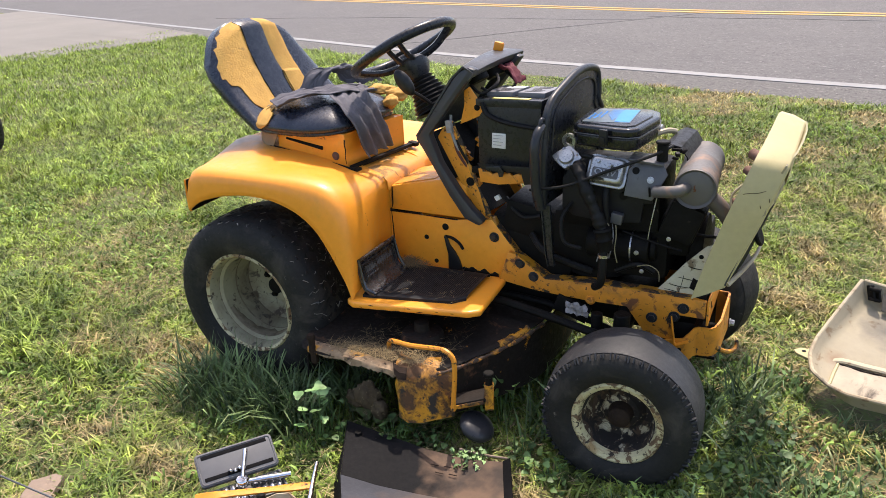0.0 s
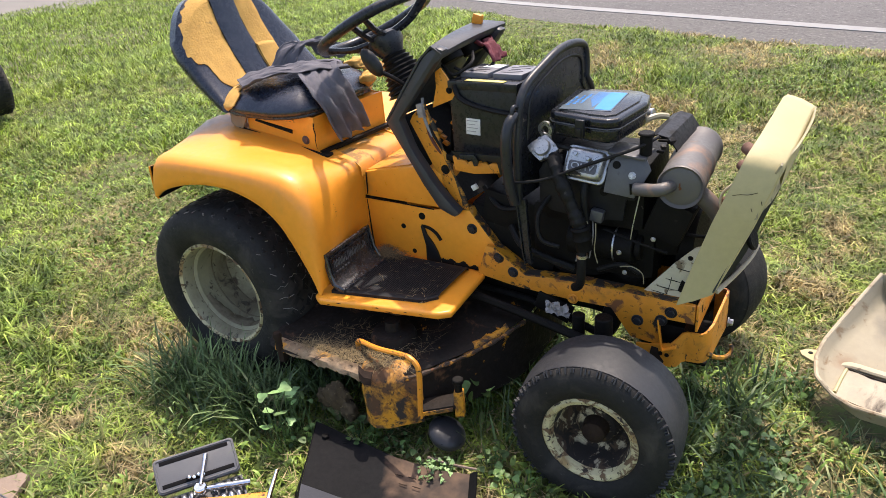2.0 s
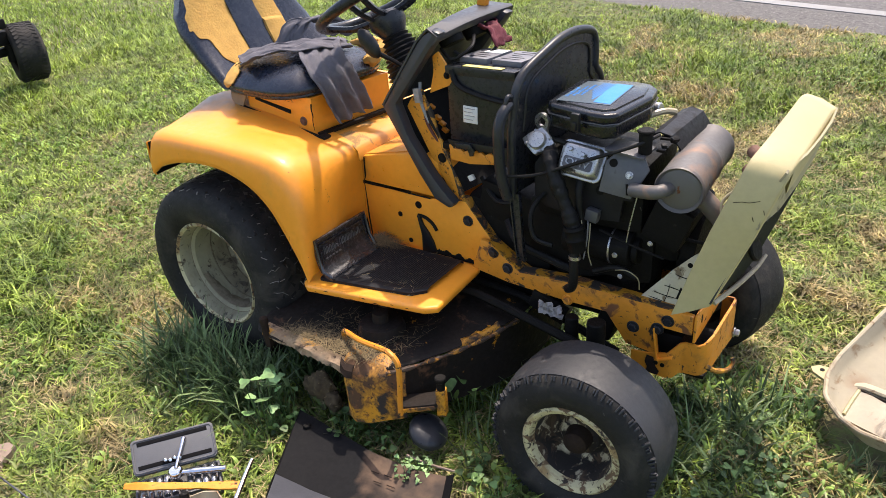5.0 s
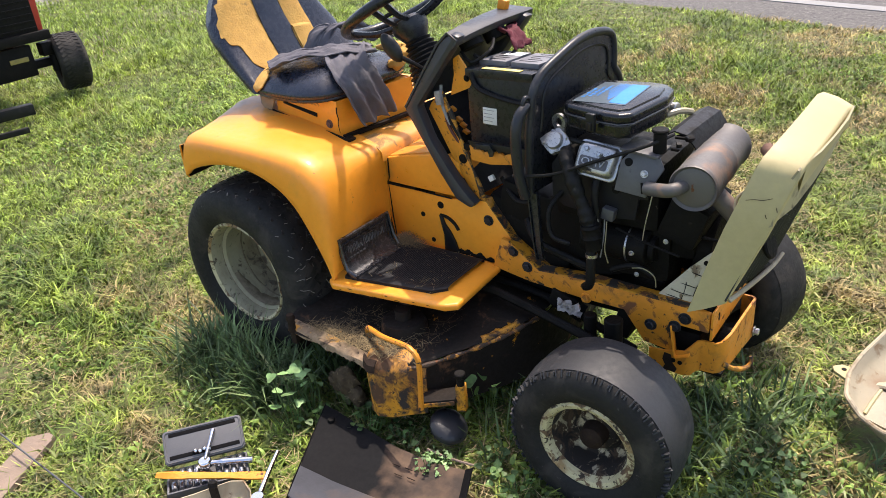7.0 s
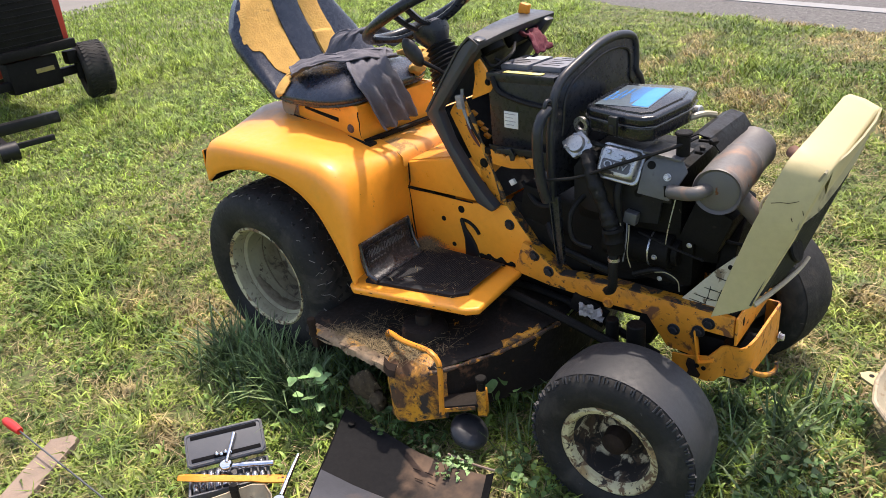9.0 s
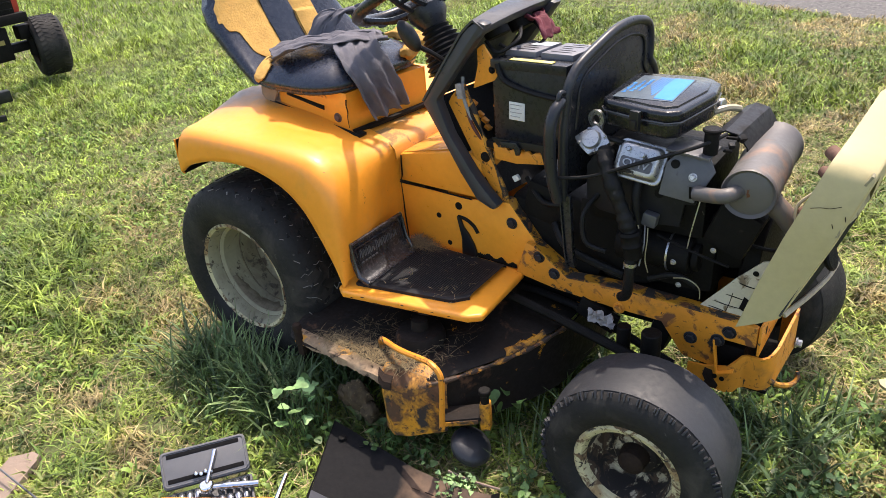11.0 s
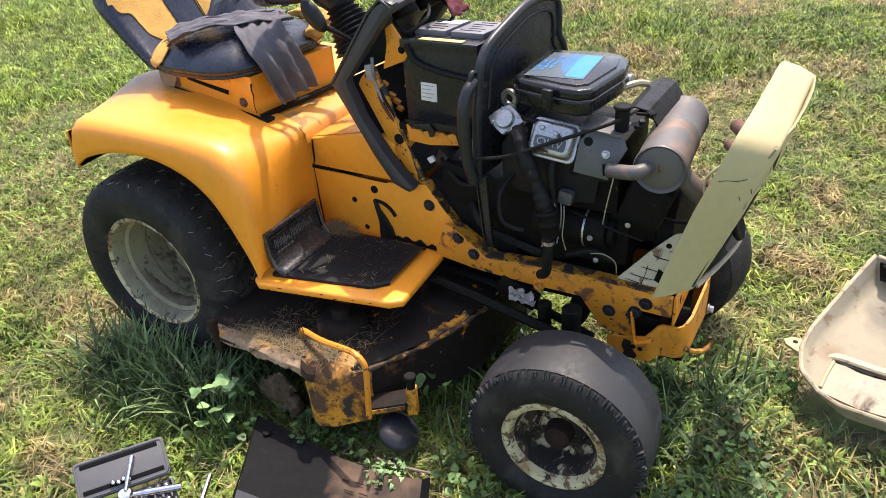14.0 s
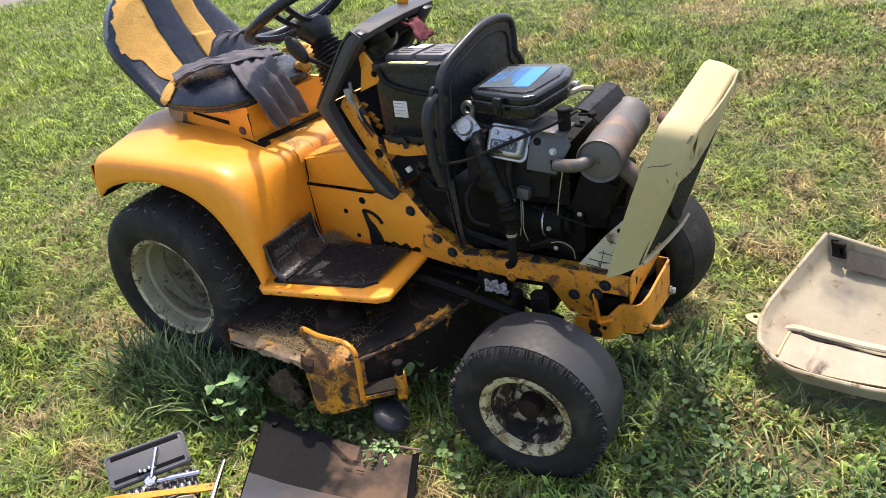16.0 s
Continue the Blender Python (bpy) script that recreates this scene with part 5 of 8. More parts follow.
part("bolt", add_bolt(B(), (0.694, -0.206, 0.824), (0, -1, 0), 0.006, 0.005), OILY, console)
part("bolt", add_bolt(B(), (0.668, -0.210, 0.612), (0, -1, 0), 0.009, 0.003), OILY, console)
part("rusty_edge", add_tube(B(), [(0.614, -0.208, 0.782), (0.632, -0.208, 0.750), (0.663, -0.208, 0.668), (0.694, -0.208, 0.590), (0.728, -0.208, 0.502)], lambda f: 0.0045 + 0.002 * math.sin(f * 23), 6, 6), YELLOW_GRIMY, console, "rust-eaten edge of the dash support")
# Yellow blocks stand in for sunlit glints through the louvre slots.
for x, z in ((0.594, 0.720), (0.611, 0.694), (0.624, 0.680), (0.632, 0.663), (0.661, 0.720), (0.666, 0.703)):
    part("vent_louvre", add_box(B(), (x, -0.15, z), (0.017, 0.012, 0.009), (0, 32, 0), 0.002), YELLOW, console, "yellow louvre behind the battery, a block for its sunlit glint")
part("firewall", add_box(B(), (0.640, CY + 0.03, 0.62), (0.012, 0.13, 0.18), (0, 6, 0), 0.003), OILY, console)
part("control_knob", add_box(B(), (0.645, 0.00, 0.958), (0.026, 0.016, 0.030), (0, 14, 0), 0.005), ORANGE, console, "orange plastic throttle knob")
for k, (mat_, pts) in enumerate(((HOSE, [(0.66, -0.18, 0.88), (0.70, -0.19, 0.86), (0.73, -0.16, 0.885), (0.70, -0.11, 0.90)]), (HOSE, [(0.65, -0.17, 0.86), (0.69, -0.19, 0.82), (0.72, -0.17, 0.80), (0.70, -0.15, 0.75)]),
                                 (WIRE_RED, [(0.618, -0.205, 0.74), (0.632, -0.212, 0.70), (0.655, -0.209, 0.66), (0.672, -0.19, 0.63)]), (HOSE, [(0.622, -0.20, 0.75), (0.640, -0.212, 0.71), (0.660, -0.208, 0.67), (0.68, -0.20, 0.62)]),
                                 (WIRE_GREY, [(0.612, -0.205, 0.80), (0.618, -0.212, 0.75), (0.636, -0.21, 0.70)]), (HOSE, [(0.69, -0.05, 0.90), (0.74, -0.08, 0.87), (0.72, -0.14, 0.85), (0.68, -0.16, 0.87)]))):
    part("wire", add_tube(B(), pts, 0.004, 6, 6), mat_, console)
part("connector", add_box(B(), (0.614, -0.218, 0.770), (0.018, 0.012, 0.036), (0, -8, 0), 0.003), TAPE, console, "dirty white wiring connector")
for y in (-0.15, -0.06):
    part("instrument", add_cyl(B(), (0.672, y, 0.885), (0.65, y, 0.925), 0.028), OILY, console)

# ---- battery ----
battery = new("battery")
battery.parent = tractor
bm = B()
add_box(bm, (0.785, -0.130, 0.745), (0.185, 0.150, 0.175), (0, 0, 0), 0.006)
add_box(bm, (0.785, -0.130, 0.838), (0.190, 0.155, 0.022), (0, 0, 0), 0.004)
part("case", bm, BLACK_SHEEN, battery, "dusty black battery case")
for dx in (-0.045, 0.045):
    part("cap", add_box(B(), (0.785 + dx, -0.120, 0.855), (0.078, 0.095, 0.014), (0, 0, 0), 0.003), CAP_GREY, battery, "dusty grey battery cap with worn print")
    bm = B()
    for k_ in range(5):
        add_box(bm, (0.785 + dx + 0.006 * math.sin(k_ * 2.1), -0.152 + 0.016 * k_, 0.8626), (0.050 - 0.012 * (k_ % 3), 0.0022, 0.0006), (0, 0, 0), 0)
    part("print_bars", bm, SHROUD_DARK, battery)
part("label", add_box(B(), (0.756, -0.2062, 0.735), (0.040, 0.0015, 0.042), (0, 2, 0), 0.0003), PAPER, battery, "small white label with illegible print")
bm = B()
for i in range(4):
    add_box(bm, (0.754 - 0.003 * (i % 2), -0.2073, 0.750 - 0.009 * i), (0.030 - 0.006 * (i % 2), 0.001, 0.0014), (0, 2, 0), 0)
part("print_bars", bm, WIRE_GREY, battery)
part("warning_label", add_box(B(), (0.79, -0.196, 0.8505), (0.105, 0.016, 0.0015), (0, 0, 0), 0.0003), PAPER_YELLOW, battery, "yellow warning label")
part("cap_label", add_box(B(), (0.755, -0.10, 0.8628), (0.05, 0.03, 0.0012), (0, 0, 0), 0.0003), PAPER, battery)
part("strap", add_tube(B(), [(0.71, -0.209, 0.84), (0.728, -0.211, 0.805), (0.79, -0.211, 0.785), (0.87, -0.211, 0.775)], 0.006, 8, 5), HOSE, battery)
bm = add_box(B(), (0.785, -0.130, 0.648), (0.22, 0.17, 0.018), (0, 0, 0), 0.004)
part("tray", bm, OILY, battery)
rag_lo = [(0.700 + 0.0085 * i, 0.657 - (0.010 + 0.010 * noise.noise((i * 0.7, 0, 2)) if 2 < i < 16 else 0.0)) for i in range(18)]
part("tray_support", add_xz(B(), [(0.705, 0.618), (0.76, 0.614), (0.850, 0.626), (0.852, 0.662)] + rag_lo[::-1], -0.222, -0.214, 0.002), YELLOW_WORN, battery, "flaking yellow battery support")
part("tray_lip", add_xz(B(), [(0.700, 0.672), (0.868, 0.672), (0.868, 0.626), (0.838, 0.622), (0.830, 0.652)] + [(0.825 - 0.0085 * i, 0.655 - 0.008 * noise.noise((i * 0.9, 3, 2))) for i in range(14)], -0.228, -0.2225, 0.001), BLACK, battery, "ragged black battery tray lip")
part("tray_hook", add_xz(B(), [(0.728, 0.668), (0.770, 0.672), (0.782, 0.655), (0.778, 0.642), (0.768, 0.640), (0.764, 0.656), (0.730, 0.656)], -0.236, -0.229, 0.002), BLACK_SHEEN, battery)
part("wire_tag", add_box(B(), (0.745, -0.20, 0.568), (0.016, 0.008, 0.015), (0, -32, 0), 0.002), PAPER, battery, "white plastic wire tag")
# ---- engine cowl ----
SKEW[0] = 0.0
prof = [(-0.283, 0.585), (-0.283, 0.649), (-0.282, 0.734), (-0.274, 0.780), (-0.266, 0.827), (-0.246, 0.856), (-0.216, 0.874), (-0.164, 0.892), (-0.102, 0.911), (-0.051, 0.917), (-0.007, 0.915), (0.030, 0.905), (0.045, 0.886), (0.050, 0.848), (0.050, 0.818), (0.066, 0.800), (0.078, 0.775), (0.082, 0.73), (0.080, 0.60)]
mm = Matrix(((0, 0, 1, 0), (1, 0, 0, 0), (0, 1, 0, 0), (0, 0, 0, 1)))
COWL = Matrix.Translation((0.947, 0, 0)) @ Matrix.Rotation(radians(-9), 4, "Z")
cowl = part("engine_cowl", add_prism(B(), prof, 0.012, COWL @ mm, 0.003), BLACK_SHEEN, tractor, "black plastic bulkhead with a rounded top")
# Lighter rim material paints the highlight along the bulkhead's edge.
part("cowl_rim", add_tube(B(), [COWL @ (p + Vector((0.008, 0, 0))) for p in smooth_path([(0, y, z - 0.008) for y, z in prof], 3)], 0.0105, 10, 1), COWL_EDGE, cowl, "rounded rim of the bulkhead, lightened to hold its highlight", sharp=80)
part("cowl_bead", add_tube(B(), [COWL @ (p + Vector((0.013, 0, 0))) for p in smooth_path([(0, -0.10 + (y + 0.10) * 0.80, 0.70 + (z - 0.70) * 0.84) for y, z in prof[2:]], 3)], 0.0035, 6, 1), BLACK, cowl)
bm = add_tube(B(), [(0.912, -0.306, 0.588), (0.905, -0.318, 0.64), (0.902, -0.322, 0.70), (0.902, -0.321, 0.752), (0.905, -0.308, 0.784), (0.908, -0.290, 0.797), (0.909, -0.280, 0.800)], lambda f: 0.0130 - 0.003 * max(0.0, f - 0.7) / 0.3, 10, 5)
add_tube(bm, [(0.907, -0.296, 0.797), (0.908, -0.294, 0.812), (0.909, -0.286, 0.819), (0.911, -0.274, 0.814)], 0.0055, 8, 4)
part("cowl_post", bm, COWL_EDGE, cowl, "rounded black rubber edge strip", sharp=80)

# ---- engine ----
engine = tractor
bm = B()
add_box(bm, (1.075, -0.12, 0.60), (0.26, 0.22, 0.16), (0, 0, 0), 0.02)
add_box(bm, (1.07, -0.11, 0.47), (0.32, 0.20, 0.18), (0, 0, 0), 0.03)
add_cyl(bm, (1.02, -0.10, 0.36), (1.02, -0.10, 0.48), 0.10, 24)
part("block", bm, OILY, engine, "oily black engine block")
for i in range(7):
    part("cooling_fin", add_box(B(), (1.07, -0.215, 0.560 + 0.012 * i), (0.12, 0.05, 0.004), (0, 0, 0), 0.001), OILY, engine)
AC = [(0.978, -0.228), (0.990, -0.245), (1.085, -0.272), (1.125, -0.276), (1.148, -0.258), (1.170, -0.125), (1.160, -0.065), (1.135, -0.038), (1.10, -0.030), (0.985, -0.045), (0.975, -0.06)]
bm = add_prism(B(), AC, 0.034, pose(0, 0, 0.747), 0.008, 3)
ac = part("air_cleaner", bm, AC_BLACK, engine, "black plastic air cleaner housing")
lid = [(1.063 + (x - 1.063) * 1.03, -0.15 + (y + 0.15) * 1.03) for x, y in AC]
bm = add_prism(B(), lid, 0.024, pose(0, 0, 0.779), 0.011, 3)
add_prism(bm, [(1.063 + (x - 1.063) * 0.86, -0.15 + (y + 0.15) * 0.86) for x, y in AC], 0.008, pose(0, 0, 0.799), 0.004, 2)
part("lid", bm, AC_BLACK, ac, "glossy black plastic air cleaner lid")
bm = add_prism(B(), [(0.998, -0.236), (1.119, -0.229), (1.113, -0.074), (1.003, -0.079)], 0.0008, pose(0, 0, 0.8072), 0)
label_ = part("instruction_label", bm, LABEL_GREY, ac, "clouded clear label with faded blue print")
bm = add_prism(B(), [(1.078, -0.222), (1.116, -0.224), (1.111, -0.080), (1.072, -0.082), (1.070, -0.12)], 0.0005, pose(0, 0, 0.80805), 0)
part("blue_panel", bm, LABEL_BLUE, label_, "bright blue printed panel")
bm, ink = B(), random.Random(5)
for i in range(6):
    y0_, y1_ = -0.205 + 0.012 * i, -0.085 + ink.uniform(-0.006, 0.002)
    add_box(bm, (1.0705 - 0.0052 * i, (y0_ + y1_) / 2, 0.8084), (0.0030 - 0.0003 * i, y1_ - y0_, 0.0005), (0, 0, -3), 0)
part("blue_lines", bm, LABEL_BLUE, label_)
bm = B()
for row in range(3):
    y_ = -0.205 + 0.010 * row
    while y_ < (-0.135, -0.120, -0.105)[row]:
        w_ = ink.uniform(0.003, 0.008)
        add_box(bm, (1.008 + 0.0125 * row + ink.uniform(-0.001, 0.001), y_ + w_ / 2, 0.8084), (ink.uniform(0.0035, 0.0085), w_ * 0.8, 0.0005), (0, 0, ink.uniform(-25, 25)), 0)
        y_ += w_ + ink.uniform(0.001, 0.003)
part("print_bars", bm, LABEL_BLUE, label_, "worn blue lettering, illegible")
part("lid_seam", add_tube(B(), [(x, y, 0.781) for x, y in [(1.063 + (x - 1.063) * 1.034, -0.15 + (y + 0.15) * 1.034) for x, y in AC]], 0.0016, 6, 1, closed=True), SHROUD, ac, "dusty seam under the lid")
part("latch", add_box(add_box(B(), (1.068, -0.287, 0.782), (0.022, 0.010, 0.040), (0, 0, -13), 0.003), (1.068, -0.292, 0.775), (0.012, 0.010, 0.018), (0, 0, -13), 0.003), BLACK, ac)
# valve cover
vm = Matrix.Translation((1.075, -0.262, 0.688)) @ Matrix.Rotation(radians(6), 4, "Y") @ Matrix.Rotation(radians(62), 4, "X")
def rounded(w, h, rad):
    return [(sx * (w - rad) + rad * math.cos(a), sy * (h - rad) + rad * math.sin(a)) for sx, sy, a0 in ((1, 1, 0), (-1, 1, 90), (-1, -1, 180), (1, -1, 270)) for a in [radians(a0 + 22.5 * k) for k in range(5)]]


bm = add_prism(B(), rounded(0.051, 0.040, 0.014), 0.007, vm, 0.002, 2)
steps = [(1.0, 0.004), (0.985, 0.012), (0.94, 0.020), (0.86, 0.0265), (0.76, 0.0288), (0.4, 0.0292), (0.02, 0.0295)]
add_grid(bm, [[vm @ Vector((x * f, y * f, z)) for x, y in rounded(0.046, 0.035, 0.014)] for f, z in steps], closed_u=True)
vc = part("valve_cover", bm, ALU, engine, "grimy polished aluminium valve cover", sharp=60)
for dx, dy in ((-0.022, 0.018), (0.008, 0.012)):
    p = vm @ Vector((dx, dy, 0.027))
    part("bolt", add_bolt(B(), p, vm.to_3x3() @ Vector((0, 0, 1)), 0.0055, 0.007), STEEL, vc)
tc = bpy.data.curves.new("cast_letters", "FONT")
tc.body, tc.size, tc.extrude, tc.align_x, tc.align_y = "OHV", 0.024, 0.0020, "CENTER", "CENTER"
to = new("cast_letters_tmp", tc)
bpy.context.view_layer.update()
tme = bpy.data.meshes.new_from_object(to.evaluated_get(bpy.context.evaluated_depsgraph_get()))
bpy.data.objects.remove(to)
bm = B()
bm.from_mesh(tme)
bm.transform(vm @ Matrix.Translation((0.000, -0.009, 0.031)) @ Matrix.Diagonal((1.05, 0.85, 1, 1)))
part("cast_letters", bm, ALU, vc, "raised cast letters OHV", flat=True)
# Darker plate paints the shade of the recess around the letters.
part("letter_panel", add_prism(B(), rounded(0.033, 0.012, 0.005), 0.0012, vm @ Matrix.Translation((0.000, -0.009, 0.0285)), 0.0004, 1), SHROUD, vc, "dark panel behind the letters, standing for their recessed shade")
# shroud plate beside the cover
sm = Matrix.Translation((1.165, -0.268, 0.672)) @ Matrix.Rotation(radians(10), 4, "Y") @ Matrix.Rotation(radians(74), 4, "X")
bm = add_prism(B(), [(-0.035, -0.045), (0.035, -0.04), (0.055, 0.03), (0.035, 0.055), (-0.02, 0.050), (-0.04, 0.02)], 0.006, sm, 0.002)
add_box(bm, (1.17, -0.235, 0.722), (0.085, 0.075, 0.006), (0, 6, 0), 0.002)
sp = part("shroud_plate", bm, SHROUD, engine, "grey engine shroud plate")
part("hole", add_cyl(B(), sm @ Vector((-0.022, 0.022, 0.005)), sm @ Vector((-0.022, 0.022, 0.0075)), 0.009, 18, 0.0004), OILY, sp)
part("bolt", add_bolt(B(), sm @ Vector((0.018, 0.008, 0.006)), sm.to_3x3() @ Vector((0, 0, 1)), 0.006, 0.008), STEEL, sp)
bm = add_xz(B(), [(0.955, 0.660), (0.975, 0.690), (1.03, 0.665), (1.19, 0.650), (1.190, 0.612), (1.168, 0.610), (1.162, 0.558), (1.075, 0.550), (0.985, 0.560), (0.955, 0.582)], -0.258, -0.248, 0.004)
part("cylinder_shroud", bm, SHROUD_DARK, engine, "dark blue-grey cylinder shroud")
bm = add_grid(B(), [[(1.196, -0.190, 0.742), (1.200, -0.10, 0.744), (1.206, -0.015, 0.746)], [(1.214, -0.188, 0.750), (1.218, -0.10, 0.752), (1.224, -0.012, 0.754)], [(1.238, -0.182, 0.742), (1.244, -0.09, 0.744), (1.250, -0.005, 0.745)], [(1.256, -0.172, 0.712), (1.262, -0.09, 0.714), (1.268, -0.003, 0.716)], [(1.258, -0.168, 0.66), (1.264, -0.09, 0.66), (1.270, -0.003, 0.66)]], 0.003)
part("heat_shield", bm, SHROUD_DARK, engine, "bent dark sheet behind the muffler")
# lifting eye, fuel pump
bm = add_lathe(B(), [(0.010, -0.004), (0.0195, -0.004), (0.0195, 0.004), (0.010, 0.004)], Matrix.Translation((0.968, -0.240, 0.757)) @ Matrix.Rotation(radians(90), 4, "X") @ Matrix.Rotation(radians(-12), 4, "Y"), 24, True)
add_box(bm, (0.968, -0.238, 0.732), (0.026, 0.006, 0.03), (0, 0, -8), 0.001)
part("lifting_eye", bm, STEEL, engine, "steel lifting eye")
pm = Matrix.Translation((0.968, -0.252, 0.712)) @ Matrix.Rotation(radians(55), 4, "X")
bm = add_prism(B(), [(0.040 * math.cos(a) * (1.0 if i % 3 == 0 else 0.80), 0.032 * math.sin(a) * (1.0 if i % 3 == 0 else 0.80)) for i, a in enumerate([2 * math.pi * k / 12 for k in range(12)])], 0.014, pm, 0.003)
add_lathe(bm, [(0, 0.024), (0.018, 0.023), (0.021, 0.014)], pm, 20)
fp = part("fuel_pump", bm, ALU, engine, "grimy aluminium fuel pump")
for i in range(4):
    a = 2 * math.pi * (i + 0.25) / 4
    part("screw", add_bolt(B(), pm @ Vector((0.029 * math.cos(a), 0.023 * math.sin(a), 0.014)), pm.to_3x3() @ Vector((0, 0, 1)), 0.003, 0.004), STEEL, fp)
# muffler
mu = new("muffler")
mu.parent = engine
mm_ = Matrix.Translation((1.292, -0.285, 0.667)) @ Matrix.Rotation(radians(3.5), 4, "Z") @ Matrix.Rotation(radians(-90), 4, "X") @ Matrix.Diagonal((0.99, 0.99, 1, 1))
bm = add_lathe(B(), [(0, 0.006), (0.034, 0.004), (0.043, 0.008), (0.049, 0.002), (0.0515, 0.008), (0.050, 0.014), (0.050, 0.150), (0.0515, 0.155), (0.050, 0.160), (0.050, 0.258), (0.053, 0.264), (0.053, 0.272), (0.045, 0.276), (0, 0.276)], mm_, 36)
part("canister", bm, MUFFLER, mu, "heat-stained steel muffler canister", sharp=50)
part("inlet_pipe", add_tube(B(), [(1.272, -0.272, 0.668), (1.262, -0.298, 0.667), (1.242, -0.304, 0.663), (1.198, -0.292, 0.656)], 0.0145, 12, 5), MUFFLER, mu)
part("outlet_pipe", add_tube(B(), [(1.310, -0.20, 0.630), (1.345, -0.20, 0.60), (1.37, -0.19, 0.565), (1.39, -0.18, 0.52)], 0.021, 12, 4), MUFFLER, mu)
# starter, coil, hoses
bm = add_cyl(B(), (1.02, -0.205, 0.475), (1.185, -0.215, 0.475), 0.042, 24)
add_cyl(bm, (1.185, -0.215, 0.475), (1.20, -0.215, 0.475), 0.030, 20)
st = part("starter", bm, OILY, engine, "black starter motor")
part("clamp", add_lathe(B(), [(0.0425, 0), (0.0438, 0), (0.0438, 0.004), (0.0425, 0.004)], Matrix.Translation((1.135, -0.212, 0.475)) @ Matrix.Rotation(radians(90), 4, "Y"), 24, True), STEEL, st)
part("bolt", add_bolt(B(), (1.155, -0.257, 0.475), (0, -1, 0), 0.0045, 0.007), ALU, st)
part("oil_filler", add_tube(B(), [(1.000, -0.262, 0.70), (1.012, -0.290, 0.683), (1.038, -0.300, 0.632), (1.062, -0.303, 0.582), (1.076, -0.305, 0.545)], lambda f: 0.0165 + 0.0012 * math.sin(f * 60) + 0.002 * math.sin(f * 17), 12, 10), HOSE, engine, "taped black oil filler hose")
part("plug_boot", add_tube(B(), [(1.076, -0.268, 0.648), (1.076, -0.282, 0.625), (1.080, -0.284, 0.58), (1.086, -0.280, 0.535)], lambda f: 0.0105 - 0.004 * f, 10, 4), HOSE, engine)
part("hole", add_cyl(B(), (1.118, -0.2625, 0.628), (1.118, -0.266, 0.628), 0.010, 16, 0.0004), OILY, engine)
part("bracket_tab", add_box(B(), (1.105, -0.27, 0.570), (0.030, 0.02, 0.028), (0, 10, 0), 0.003), SHROUD, engine)
part("oil_filter", add_lathe(B(), [(0, 0.0), (0.021, 0.0), (0.024, -0.006), (0.021, -0.012), (0.021, -0.026), (0.024, -0.031), (0.021, -0.036), (0.019, -0.060), (0, -0.060)], Matrix.Translation((1.076, -0.305, 0.552)) @ Matrix.Rotation(radians(-10), 4, "Y"), 20), OILY, engine)
part("drain_hose", add_tube(B(), [(1.080, -0.305, 0.50), (1.082, -0.312, 0.46), (1.076, -0.305, 0.40), (1.055, -0.285, 0.375)], 0.011, 10, 5), HOSE, engine)
for mat_, r, pts in ((HOSE, 0.0055, [(0.985, -0.25, 0.60), (0.965, -0.29, 0.56), (0.975, -0.30, 0.50), (1.02, -0.295, 0.485)]), (WIRE_GREY, 0.0016, [(1.05, -0.27, 0.56), (1.075, -0.29, 0.54), (1.07, -0.29, 0.49), (1.06, -0.29, 0.45)]),
                     (WIRE_GREY, 0.0016, [(1.09, -0.26, 0.56), (1.10, -0.285, 0.52), (1.09, -0.28, 0.46)]), (HOSE, 0.004, [(0.885, -0.315, 0.640), (0.98, -0.305, 0.655), (1.08, -0.305, 0.70), (1.19, -0.27, 0.742), (1.225, -0.22, 0.755)]),
                     (TAN_HOSE, 0.0075, [(1.140, -0.125, 0.744), (1.160, -0.102, 0.752), (1.185, -0.075, 0.757), (1.202, -0.052, 0.750)]), (HOSE, 0.006, [(0.99, -0.24, 0.72), (1.02, -0.26, 0.725), (1.05, -0.25, 0.715)]),
                     (HOSE, 0.010, [(0.85, -0.20, 0.47), (0.90, -0.24, 0.44), (0.97, -0.23, 0.41), (1.03, -0.22, 0.39)]), (HOSE, 0.007, [(0.76, -0.17, 0.56), (0.82, -0.2, 0.52), (0.88, -0.21, 0.53)]), (HOSE, 0.007, [(1.10, -0.24, 0.41), (1.16, -0.25, 0.44), (1.20, -0.24, 0.42)]),
                     (STEEL, 0.0014, [(1.20, -0.26, 0.63), (1.19, -0.27, 0.56), (1.185, -0.27, 0.52)]), (OILY, 0.003, [(1.12, -0.265, 0.535), (1.2, -0.27, 0.515), (1.27, -0.27, 0.50)])):
    part("hose", add_tube(B(), pts, r, 8, 6), mat_, engine)
bm = add_xz(B(), [(0.905, 0.588), (0.932, 0.592), (0.940, 0.452), (0.944, 0.418), (0.924, 0.416), (0.917, 0.452)], -0.285, -0.277, 0.002)
add_xz(bm, [(0.905, 0.588), (0.909, 0.589), (0.921, 0.452), (0.928, 0.417), (0.924, 0.416), (0.917, 0.452)], -0.290, -0.285, 0.002)
add_xz(bm, [(0.928, 0.5915), (0.932, 0.592), (0.940, 0.452), (0.944, 0.418), (0.940, 0.4175), (0.936, 0.452)], -0.290, -0.285, 0.002)
part("support_channel", bm, BLACK_SHEEN, engine, "grey-black channel strut beside the engine")
